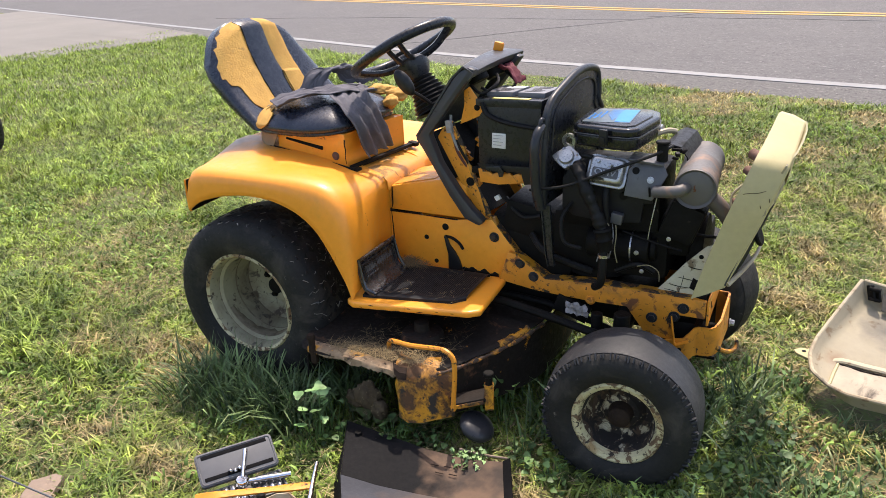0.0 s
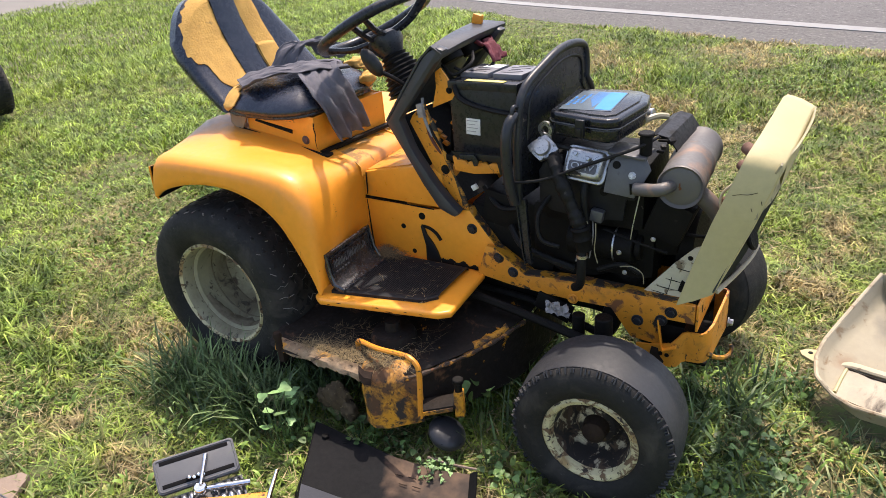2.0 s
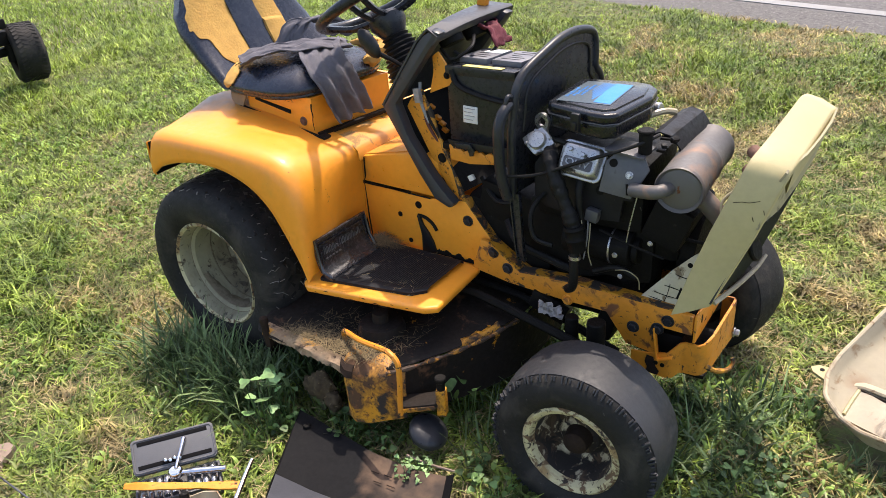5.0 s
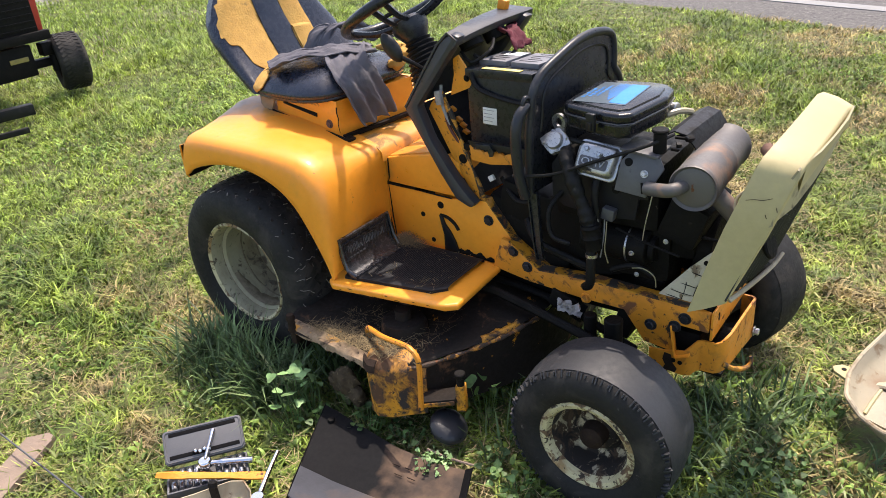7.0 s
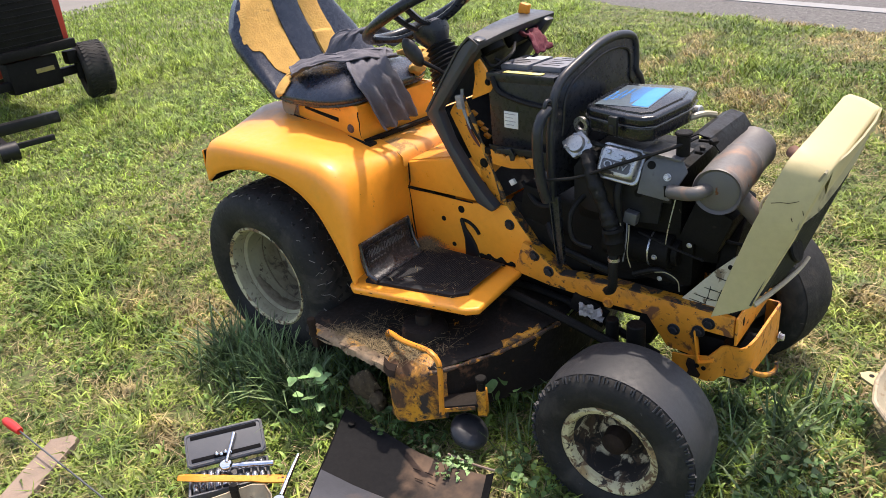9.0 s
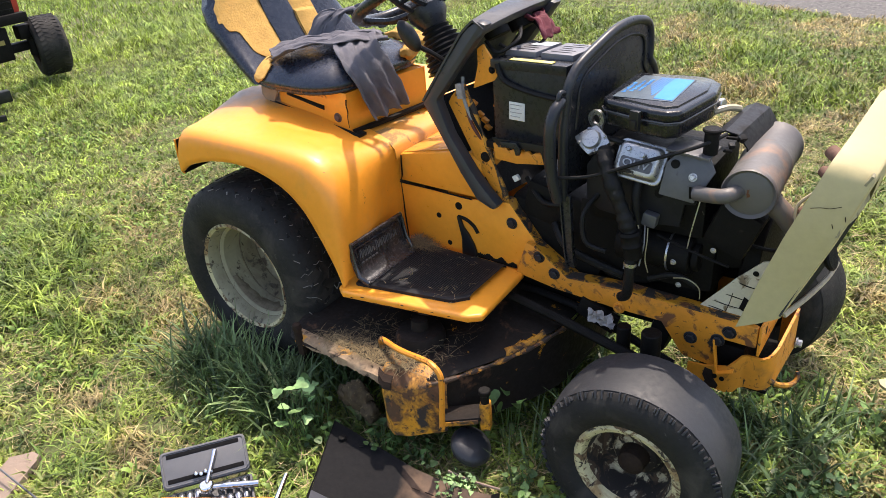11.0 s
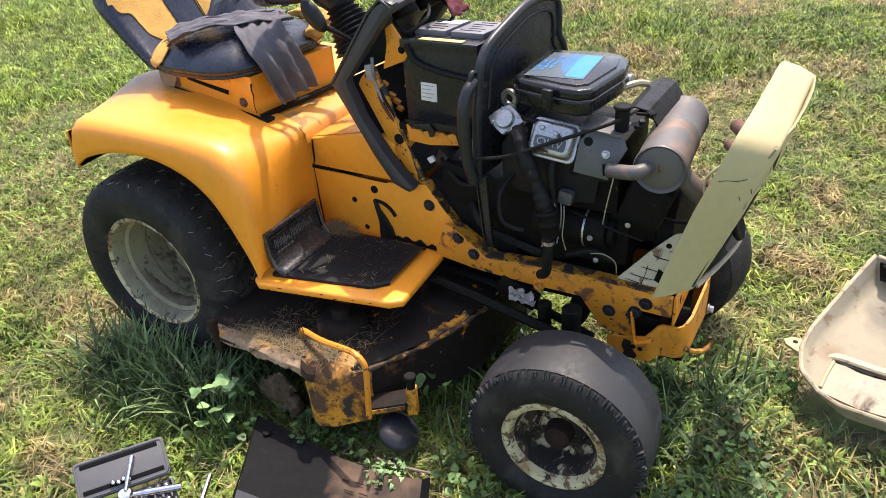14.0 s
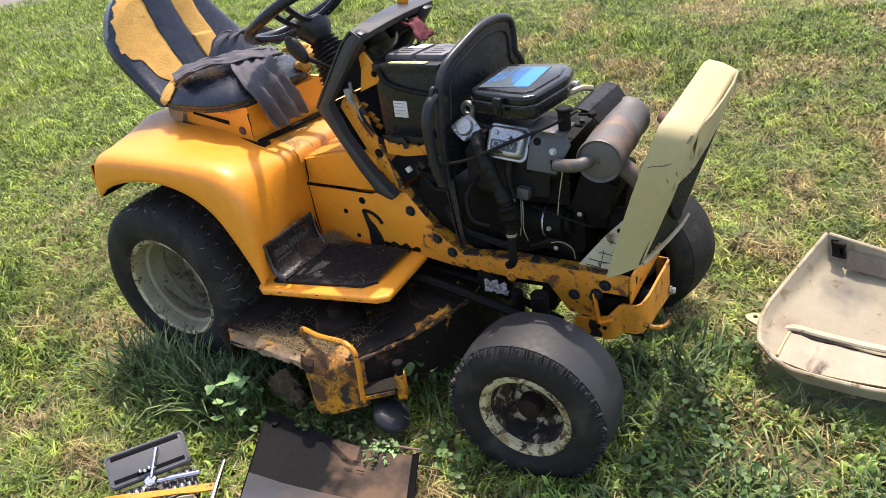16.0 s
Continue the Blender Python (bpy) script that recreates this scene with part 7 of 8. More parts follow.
def tray(bm, x0, x1, y0, y1, h, wall, tilt):
    m = KM @ tilt
    add_box(bm, ((x0 + x1) / 2, (y0 + y1) / 2, 0.004), (x1 - x0, y1 - y0, 0.008), (0, 0, 0), 0.002, m)
    for a, b_, c, d in ((x0, x1, y0, y0 + wall), (x0, x1, y1 - wall, y1), (x0, x0 + wall, y0, y1), (x1 - wall, x1, y0, y1)):
        add_box(bm, ((a + b_) / 2, (c + d) / 2, h / 2), (b_ - a, d - c, h), (0, 0, 0), 0.003, m)
    return bm


lid_t = Matrix.Translation((0, 0.09, 0.032)) @ Matrix.Rotation(radians(-34), 4, "X") @ Matrix.Translation((0, -0.092, 0))
bm = add_prism(B(), [(0.098 + x, 0.044 + y) for x, y in rounded(0.098, 0.044, 0.010)], 0.016, KM @ lid_t, 0.003, 2)
part("lid", bm, CASE, kit, "open case lid with two moulded slots")
ring_ = [KM @ lid_t @ Vector((0.098 + x, 0.044 + y, 0.0165)) for x, y in rounded(0.0935, 0.0395, 0.008)]
part("lid_bead", add_tube(B(), ring_, 0.0022, 6, 1, True), CASE, kit)
for yy, ww in ((0.0135, 0.166), (0.0715, 0.172)):
    part("recess", add_box(B(), (0.098, yy, 0.0155), (ww, 0.0105, 0.003), (0, 0, 0), 0.001, KM @ lid_t), LATCH_BLACK, kit, "black moulded slot")
bm = tray(B(), 0.0, 0.196, 0.092, 0.178, 0.030, 0.006, Matrix.Identity(4))
add_box(bm, (0.098, 0.135, 0.012), (0.18, 0.075, 0.014), (0, 0, 0), 0.003, KM)
part("base", bm, CASE, kit)
for row, (yy, n_, l) in enumerate(((0.099, 10, 0.027), (0.140, 10, 0.025))):
    for i in range(n_):
        x = 0.018 + i * 0.0178
        if row == 0 and 4 <= i <= 5:
            continue
        r = 0.0072 + 0.0012 * ((i * 5 + row * 3) % 4) / 3
        a, b_ = KM @ Vector((x, yy, 0.026)), KM @ Vector((x, yy + l, 0.026))
        sk = part("socket", add_lathe(B(), [(0.0045, 0.004), (0.0045, 0.0), (r * 0.92, 0.0), (r, 0.001), (r, l * 0.45), (r * 0.88, l * 0.55), (r * 0.88, l), (0, l)], Matrix.Translation(a) @ (b_ - a).to_track_quat("Z", "Y").to_matrix().to_4x4(), 14), SOCKET, kit)
        part("bore", add_cyl(B(), a - (b_ - a) * 0.01, a + (b_ - a) * 0.02, 0.0043, 6, 0), LATCH_BLACK, sk)
for i in range(4):
    p = KM @ lid_t @ Vector((0.072 + 0.011 * i, 0.066 + 0.003 * (i % 2), 0.019))
    part("bit", add_cyl(B(), p, p + KX * 0.006 + KY * 0.010 + Vector((0, 0, 0.006)), 0.0045, 10), CHROME, kit)
bm = B()
h0 = KM @ Vector((0.095, 0.118, 0.046))
h1 = KM @ Vector((0.198, 0.128, 0.042)) + Vector((0.02, 0.0, 0))
add_lathe(bm, [(0, 0.010), (0.014, 0.010), (0.017, 0.006), (0.017, -0.006), (0.014, -0.010), (0, -0.010)], Matrix.Translation(h0), 22)
add_tube(bm, [h0, h0.lerp(h1, 0.3), h0.lerp(h1, 0.5), h1], lambda f: 0.0065 if f < 0.4 else 0.0085, 10, 4)
rt = solid("ratchet", bm, CHROME, "chrome ratchet handle lying on the open socket set", "ratchet")
e0, e1 = KM @ Vector((0.098, 0.112, 0.055)), KM @ Vector((0.125, 0.045, 0.085))
solid("extension_bar", add_tube(B(), [e0, e0.lerp(e1, 0.7), e1], lambda f: 0.005 if f < 0.7 else 0.0065, 10, 2), CHROME, "chrome extension bar resting on the socket set", "tool")
a, b_ = Vector((0.290, -1.055, 0.032)), Vector((0.530, -0.912, 0.034))
d = (b_ - a).normalized()
s_ = Vector((-d.y, d.x, 0))
rows = []
for i in range(13):
    f = i / 12
    w = 0.0085 + 0.003 * math.sin(f * 9) + (0.003 if 0.4 < f < 0.62 else 0)
    c = a.lerp(b_, f)
    rows.append([c + s_ * w + Vector((0, 0, 0.002)), c + Vector((0, 0, 0.003 + 0.006 * math.exp(-((f - 0.1) / 0.1) ** 2))), c - s_ * w])
solid("mower_blade", add_grid(B(), rows, 0.006), YELLOW_WORN, "chipped yellow steel strip lying across the socket set", "metal strip")
bm = add_tube(B(), [(0.507, -0.850, 0.050), (0.530, -0.900, 0.042), (0.556, -0.955, 0.030)], lambda f: 0.005 + 0.002 * f, 10, 3)
add_lathe(bm, [(0, 0.009), (0.014, 0.009), (0.016, 0.0), (0.014, -0.009), (0, -0.009)], Matrix.Translation((0.563, -0.970, 0.026)), 18)
solid("wrench", bm, CHROME, "chrome flex-head wrench lying in the grass", "wrench")

# cream panel at the feet of the tool case
panel = thing("body_panel", (0.5, -1.1, SOIL_Z), "stained cream plastic body panel lying hollow side up on the grass", "body panel")
RIMP = [(0.492, -0.950, 0.030), (0.614, -1.032, 0.028), (0.70, -1.16, 0.03), (0.74, -1.34, 0.03), (0.40, -1.42, 0.03), (0.27, -1.29, 0.030), (0.352, -1.155, 0.032), (0.425, -1.045, 0.034)]
rp = smooth_path(RIMP, 3, True)
cc = Vector((0.52, -1.18, 0))
rows = [[Vector((*(cc.xy + (p.xy - cc.xy) * f), z if z is not None else p.z)) for p in rp] for f, z in ((1.0, None), (0.985, None), (0.96, 0.0), (0.90, -0.010), (0.5, -0.012), (0.05, -0.010))]
part("shell", add_grid(B(), rows, 0.004, closed_u=True), CREAM_DIRTY, panel, sharp=50)
bm = add_box(B(), (0.462, -1.015, 0.018), (0.018, 0.012, 0.065), (0, 0, 35), 0.003)
add_cyl(bm, (0.462, -1.015, 0.046), (0.458, -1.010, 0.060), 0.011)
part("clip", bm, OILY, panel, "black hinge clip")

# ---- sheet-metal shield ----
shield = thing("heat_shield_sheet", (0.75, -0.8, SOIL_Z), "bent black sheet-metal shield with rust stains lying on the grass", "metal sheet")
T = [Vector(p) for p in ((0.464, -0.640, 0.028), (0.60, -0.652, 0.022), (0.73, -0.664, 0.020), (0.84, -0.660, 0.020), (0.930, -0.648, 0.030))]
F = [Vector(p) for p in ((0.565, -0.838, 0.020), (0.66, -0.826, 0.006), (0.77, -0.812, 0.004), (0.88, -0.797, 0.004), (0.985, -0.778, 0.010))]
L = [Vector(p) for p in ((0.640, -0.942, 0.050), (0.715, -0.952, 0.040), (0.82, -0.950, 0.036), (0.93, -0.915, 0.036), (1.015, -0.860, 0.045))]


def facet(a, b_, i0, i1, lift=0.0):
    rows = []
    for k in range(6):
        f = k / 5
        row = []
        for i in range(i0, i1):
            for j in range(4 if i < i1 - 1 else 5):
                g = j / 4
                p = a[i].lerp(a[i + 1], g).lerp(b_[i].lerp(b_[i + 1], g), f)
                row.append(p + Vector((0, 0, lift + 0.004 * noise.noise(p * 9))))
        rows.append(row)
    return add_grid(B(), rows, 0.003)


part("upper_face", facet(T, F, 0, 4), SHEET_UPPER, shield, "sooty black face with a rust bloom")
part("lower_face", facet(F, L, 0, 4), SHEET_LOWER, shield, "grey face, its sheen put into the colour")
part("side_flange", add_grid(B(), [[T[0], F[0], L[0]], [T[0] + Vector((-0.014, 0.004, -0.045)), F[0] + Vector((-0.016, -0.004, -0.03)), L[0] + Vector((-0.014, -0.014, -0.05))]], 0.003), SHIELD, shield)
part("side_flange", add_grid(B(), [[T[4], F[4], L[4]], [T[4] + Vector((0.018, 0.003, 0.012)), F[4] + Vector((0.022, 0.0, 0.018)), L[4] + Vector((0.02, 0, 0.01))]], 0.003), SHIELD, shield)
for i in range(4):
    p = T[2].lerp(F[2], 0.35 + 0.16 * (i % 2)).lerp(T[4].lerp(F[4], 0.35 + 0.16 * (i % 2)), 0.12 + 0.17 * (i // 2) + 0.08 * (i % 2))
    part("slit", add_box(B(), p + Vector((0, 0, 0.0045)), (0.022, 0.0022, 0.0012), (0, 0, 4), 0.0003), HUB_RUST, shield, "dark slit")
part("bolt", add_bolt(B(), T[0].lerp(F[0], 0.22) + Vector((0.035, 0.004, -0.006)), (0, 0, 1), 0.010, 0.012), OILY, shield)

# ---- removed hood ----
HOOD_AT = Vector((1.9, 0.1, SOIL_Z))
HOOD_INSIDE = material("weathered_cream_hood", (0.335, 0.290, 0.200), (0.28, 0.238, 0.158), 7, 0.7, bump=0.12, bump_scale=70,
                       spots=(((0.29, 0.215, 0.13), 4, 0.50, 0.18, 0.8), ((0.20, 0.135, 0.075), 15, 0.60, 0.08, 0.85), ((0.08, 0.065, 0.05), 40, 0.70, 0.05, 0.85)))
blot(HOOD_INSIDE, Vector((1.785, 0.19, 0.139)) - HOOD_AT, 0.0, 0.075, (0.075, 0.070, 0.066), 22.0, 0.04)
blot(HOOD_INSIDE, Vector((1.665, 0.055, 0.10)) - HOOD_AT, 0.0, 0.035, (0.22, 0.13, 0.07), 40.0, 0.02)
# Dark tone carries the shadow on the hood's back wall along with soot.
HOOD_DARK = material("shade_and_soot_cream", (0.13, 0.112, 0.085), (0.05, 0.044, 0.036), 18, 0.75, bump=0.2, bump_scale=90, spots=(((0.022, 0.02, 0.018), 14, 0.54, 0.12, 0.8),))
hood = thing("hood", (1.9, 0.1, SOIL_Z), "cream tractor hood lying upside down on the grass, stained inside", "tractor hood")
HR = [(1.718, 0.306, 0.238), (1.672, 0.220, 0.190), (1.612, 0.095, 0.130), (1.598, 0.040, 0.105), (1.607, -0.028, 0.090), (1.650, -0.086, 0.085), (1.694, -0.112, 0.082), (1.785, -0.122, 0.080), (1.872, -0.128, 0.080), (2.0, -0.118, 0.080),
      (2.232, -0.075, 0.080), (2.389, -0.008, 0.090), (2.44, 0.10, 0.12), (2.38, 0.17, 0.165), (2.15, 0.215, 0.19), (1.90, 0.265, 0.216), (1.724, 0.305, 0.238)]
hp = smooth_path([p for k, q in enumerate(HR) for p in ((q,) if k in (0, len(HR) - 1) else (Vector(q).lerp(Vector(HR[k - 1]), 0.16), Vector(q).lerp(Vector(HR[k + 1]), 0.16)))], 3)
hc = Vector((1.98, 0.08, 0))
FLOOR = lambda p: 0.040 + 0.34 * max(0.0, p.y + 0.10)
rows = []
for f, mode, sag in ((1.0, 0, 0), (0.99, 0.10, 0), (0.965, 0.55, 0), (0.93, 0.95, 0), (0.88, 1.0, 0), (0.6, 1.0, 0.018), (0.3, 1.0, 0.030), (0.05, 1.0, 0.034)):
    row = []
    for p in hp:
        q = Vector((*(hc.xy + (p.xy - hc.xy) * f), 0))
        q.z = p.z * (1 - mode) + (FLOOR(q) - sag) * mode
        row.append(q)
    rows.append(row)
part("shell", add_grid(B(), rows, 0.005, closed_u=True), HOOD_INSIDE, hood, "cream shell with a soot mark inside", sharp=50)
bm = add_tube(B(), [p + Vector((0, 0, 0.001)) for p in hp], 0.006, 8, 1)
part("rim_edge", bm, CREAM_DIRTY, hood, "cream rim of the hood")
bm = add_prism(B(), [(1.628, 0.092), (1.574, 0.092), (1.556, 0.075), (1.563, 0.057), (1.613, 0.022)], 0.008, pose(0, 0, 0.085, 0, 0, 0), 0.002)
part("tab", bm, CREAM, hood, "cream mounting tab")
part("tab_hole", add_cyl(B(), (1.583, 0.072, 0.0925), (1.583, 0.072, 0.0945), 0.006, 14, 0.0003), OILY, hood)
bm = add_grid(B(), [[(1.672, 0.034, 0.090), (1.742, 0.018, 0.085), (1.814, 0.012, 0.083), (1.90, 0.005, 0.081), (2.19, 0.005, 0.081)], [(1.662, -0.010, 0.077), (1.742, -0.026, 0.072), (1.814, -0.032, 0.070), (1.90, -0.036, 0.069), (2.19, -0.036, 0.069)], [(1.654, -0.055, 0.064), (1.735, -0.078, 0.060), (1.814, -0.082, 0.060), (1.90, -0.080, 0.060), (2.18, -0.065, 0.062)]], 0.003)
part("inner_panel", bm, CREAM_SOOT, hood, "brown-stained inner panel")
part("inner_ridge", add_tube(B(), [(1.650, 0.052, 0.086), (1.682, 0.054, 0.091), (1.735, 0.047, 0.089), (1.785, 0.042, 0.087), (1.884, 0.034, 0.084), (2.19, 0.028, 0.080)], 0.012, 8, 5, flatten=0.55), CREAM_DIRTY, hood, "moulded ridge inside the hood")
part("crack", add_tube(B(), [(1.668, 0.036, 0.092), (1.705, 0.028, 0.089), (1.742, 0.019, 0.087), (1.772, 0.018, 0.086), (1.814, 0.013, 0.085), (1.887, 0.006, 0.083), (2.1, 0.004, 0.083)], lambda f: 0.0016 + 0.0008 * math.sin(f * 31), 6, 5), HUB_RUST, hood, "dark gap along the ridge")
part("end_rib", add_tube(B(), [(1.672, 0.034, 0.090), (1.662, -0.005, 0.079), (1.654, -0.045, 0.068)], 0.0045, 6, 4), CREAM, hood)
bm = add_box(B(), (1.744, 0.278, 0.214), (0.008, 0.030, 0.046), (-25, 0, 30), 0.003)
add_box(bm, (1.760, 0.274, 0.210), (0.007, 0.030, 0.042), (-25, 0, 30), 0.003)
add_cyl(bm, (1.737, 0.276, 0.228), (1.768, 0.270, 0.226), 0.008, 12, 0.002)
add_cyl(bm, (1.738, 0.266, 0.200), (1.769, 0.260, 0.198), 0.005, 12, 0.001)
part("hinge", bm, OILY, hood, "black hinge bracket")
part("soot_channel", add_grid(B(), [[(1.775, 0.250, 0.172), (1.95, 0.222, 0.156), (2.2, 0.175, 0.13)], [(1.775, 0.278, 0.212), (1.95, 0.246, 0.196), (2.2, 0.198, 0.172)]], 0.004), HOOD_DARK, hood, "channel along the back of the hood, shade and soot in its colour")

# ---- board, screwdriver, stick ----
bm = B()
bd0, bd1 = Vector((-0.172, -1.115, -0.004)), Vector((0.005, -1.45, -0.008))
d = (bd1 - bd0).normalized()
s_ = Vector((-d.y, d.x, 0)) * 0.040
rows = []
for i in range(21):
    f = i / 20
    c = bd0.lerp(bd1, f)
    e = 0.004 * noise.noise((f * 12, 1, 0))
    rows.append([c + s_ * (1 + e * 10) + d * (0.02 * noise.noise((0, f, 3))), c + s_ * 0.3 + Vector((0, 0, 0.002 * noise.noise((f * 9, 5, 0)))), c - s_ * 0.35, c - s_ * (1 - e * 10)])
rows[0][1] -= d * 0.012
rows[0][3] += d * 0.010
solid("board", add_grid(B(), rows, 0.016), WOOD, "weathered grey-brown wooden board lying in the grass", "board", sharp=30)
driver = thing("screwdriver", (-0.1, -1.19, 0.02), "long screwdriver with a red grip lying across a board", "screwdriver")
part("shaft", add_cyl(B(), (-0.27, -1.187, 0.030), (0.20, -1.192, 0.018), 0.0024, 10, 0.0005), SHROUD, driver)
part("grip", add_tube(B(), [(-0.352, -1.188, 0.032), (-0.335, -1.188, 0.032), (-0.30, -1.187, 0.031), (-0.265, -1.187, 0.030)], lambda f: 0.009 + 0.004 * math.sin(3 * f), 10, 3), RED_GRIP, driver, "red plastic grip")
solid("stick", add_tube(B(), [(0.80, -0.63, 0.020), (0.86, -0.625, 0.016), (0.93, -0.61, 0.012)], 0.0032, 6, 3), WOOD, "short dry stick lying in the grass", "stick")

# ---- red tractor far off ----
red = thing("red_lawn_tractor", (-3.4, 0.3, 0.20), "red lawn tractor with black front parked on the lawn", "lawn tractor")


def small_wheel(at, r, half, parent):
    m = Matrix.Translation(at) @ Matrix.Rotation(radians(-17 if at[0] > -3.2 else 0), 4, "Z") @ Matrix.Rotation(radians(90), 4, "X")
    w = new("wheel")
    w.parent = parent
    w.location = Vector(at) - parent.location
    pr = [(r * 0.55, half * 0.8), (r * 0.7, half), (r * 0.9, half * 0.95), (r * 0.985, half * 0.7), (r, 0), (r * 0.985, -half * 0.7), (r * 0.9, -half * 0.95), (r * 0.7, -half), (r * 0.55, -half * 0.8)]
    part("tyre", add_lathe(B(), pr, m, 40), RUBBER, w, sharp=60)
    bm = B()
    for row in range(4):
        for i in range(40):
            a = 2 * math.pi * (i + 0.5 * (row % 2)) / 40
            add_box(bm, (0, 0, 0), (0.007, 0.014, half * 0.34), (25 if row % 2 else -25, 0, 0), 0, m @ Matrix.Rotation(a, 4, "Z") @ Matrix.Translation((r * 0.985, 0, half * (-0.6 + 0.4 * row))))
    part("tread", bm, RUBBER, w, flat=True)
    part("rim", add_lathe(B(), [(r * 0.56, half * 0.8), (r * 0.5, half * 0.5), (r * 0.2, half * 0.4), (0, half * 0.5)], m, 30), OILY, w)


for y in (0.67, -0.17):
    small_wheel((-2.93, y, 0.395), 0.17, 0.085, red)
for y in (0.62, -0.12):
    small_wheel((-4.05, y, 0.46), 0.23, 0.11, red)
part("hood", add_prism(B(), [(-0.24, 0.60), (0.24, 0.60), (0.255, 0.95), (0.20, 1.03), (-0.20, 1.03), (-0.255, 0.95)], 0.75, Matrix.Translation((-3.65, 0.32, 0)) @ mm, 0.02), RED_PAINT, red, "faded red hood")
part("grille_panel", add_box(B(), (-2.895, 0.32, 0.79), (0.02, 0.40, 0.36), (0, 0, 0), 0.01), OILY, red, "black front grille")
for k_ in range(9):
    part("grille_bar", add_box(B(), (-2.884, 0.32, 0.635 + 0.038 * k_), (0.008, 0.38, 0.008), (0, 0, 0), 0.002), OILY, red)
part("bumper", add_box(B(), (-2.885, 0.32, 0.585), (0.05, 0.50, 0.055), (0, 0, 0), 0.01), OILY, red, "black front bumper")
part("steering_knuckle", add_box(add_cyl(B(), (-2.93, 0.585, 0.36), (-2.93, 0.585, 0.53), 0.030, 14), (-2.93, 0.555, 0.50), (0.07, 0.09, 0.08), (0, 0, 0), 0.012), OILY, red, "greasy black steering knuckle")
part("front_frame", add_box(add_box(B(), (-2.95, 0.30, 0.455), (0.10, 0.30, 0.18), (0, 0, 0), 0.01), (-2.95, 0.28, 0.42), (0.06, 0.70, 0.05), (0, 0, 0), 0.01), OILY, red)
part("plate", add_box(B(), (-2.897, 0.36, 0.47), (0.004, 0.11, 0.026), (0, 0, 0), 0.001), LABEL_FADED, red, "small yellow label")
part("rear_body", add_box(add_box(B(), (-4.05, 0.25, 0.66), (0.65, 0.75, 0.12), (0, 0, 0), 0.04), (-3.6, 0.28, 0.50), (0.6, 0.32, 0.2), (0, 0, 0), 0.03), RED_PAINT, red, "faded red rear fenders")
part("seat", add_box(add_box(B(), (-4.05, 0.25, 0.77), (0.38, 0.40, 0.10), (0, 0, 0), 0.04), (-4.22, 0.25, 0.95), (0.10, 0.40, 0.34), (0, -10, 0), 0.04), VINYL, red)

implement = thing("steel_frame", (-2.7, 0.1, 0.18), "black steel attachment frame lying on the lawn", "steel frame")
part("bar", add_box(B(), (-2.76, 0.04, 0.235), (0.06, 0.46, 0.06), (0, 0, -12), 0.006), BLACK, implement)
part("bar", add_box(B(), (-2.47, -0.08, 0.200), (0.03, 0.34, 0.03), (0, 0, -12), 0.005), BLACK, implement)
part("roller", add_cyl(B(), (-2.42, -0.22, 0.20), (-2.40, -0.13, 0.20), 0.05, 20), BLACK, implement)
part("tie", add_box(B(), (-2.62, -0.12, 0.21), (0.30, 0.03, 0.03), (0, 0, -12), 0.005), BLACK, implement)

# ---- cracks in the road ----
for k, (x0, y0, x1, y1, w) in enumerate(((-2.6, 5.2, 0.2, 8.3, 0.035), (-7.8, 8.2, -3.4, 8.0, 0.03), (-0.5, 7.9, 4.0, 6.6, 0.03), (-4.4, 8.1, -0.6, 7.5, 0.04))):
    pts = [Vector((x0 + (x1 - x0) * f, y0 + (y1 - y0) * f, ROAD_Z + 0.0035)) + Vector((0.10 * noise.noise((f * 3, k, 0)), 0.12 * noise.noise((f * 3, k, 8)), 0)) for f in [i / 24 for i in range(25)]]
    solid("tar_seal", add_grid(B(), [[p + Vector((0, w * (0.6 + 0.4 * noise.noise((p.x * 4, k, 1))), 0)) for p in pts], [p - Vector((0, w * 0.5, 0)) for p in pts]], 0.003), TAR, "thin black tar seal along a crack in the road", "tar seal", "tar seals on the road", kind="structure")

# ---- grass ----
rng = np.random.default_rng(7)


def rise_np(x, y):
    a = 0.25 * (1 - np.exp(-np.maximum(0.0, -x - 0.35) * 0.145 / 0.25))
    b = 0.27 * (1 - np.exp(-np.maximum(0.0, y - 0.45) * 0.13 / 0.27))
    z = SOIL_Z + np.minimum(0.285, a + b * (1 - a / 0.32))
    d = np.interp(x, [p[0] for p in WHITE], [p[1] for p in WHITE]) - y
    f = np.clip((2.2 - d) / 1.6, 0, 1)
    return z + (ROAD_Z - 0.030 - z) * f * f * (3 - 2 * f)


def in_poly(x, y, poly):
    ins = np.zeros(len(x), bool)
    for i in range(len(poly)):
        (x0, y0), (x1, y1) = poly[i][:2], poly[i - 1][:2]
        c = ((y0 > y) != (y1 > y)) & (x < (x1 - x0) * (y - y0) / (y1 - y0 + 1e-12) + x0)
        ins ^= c
    return ins


KC = [(KM @ Vector(p))[:2] for p in ((0, 0.0, 0), (0.2, 0.0, 0), (0.2, 0.18, 0), (0, 0.18, 0))]
BLOCK = [KC, [(0.47, -0.64), (0.93, -0.66), (1.0, -0.84), (0.81, -0.94), (0.65, -0.93)], [(p.x * 0.97 + 0.05, p.y * 0.97) for p in hp], [(p.x, p.y) for p in rp], [(-0.21, -1.13), (-0.14, -1.10), (0.05, -1.44), (-0.03, -1.47)],
         [(1.04, -0.555), (1.32, -0.55), (1.32, -0.385), (1.04, -0.39)], [(-0.15, -0.51), (0.21, -0.51), (0.21, -0.28), (-0.15, -0.28)]]


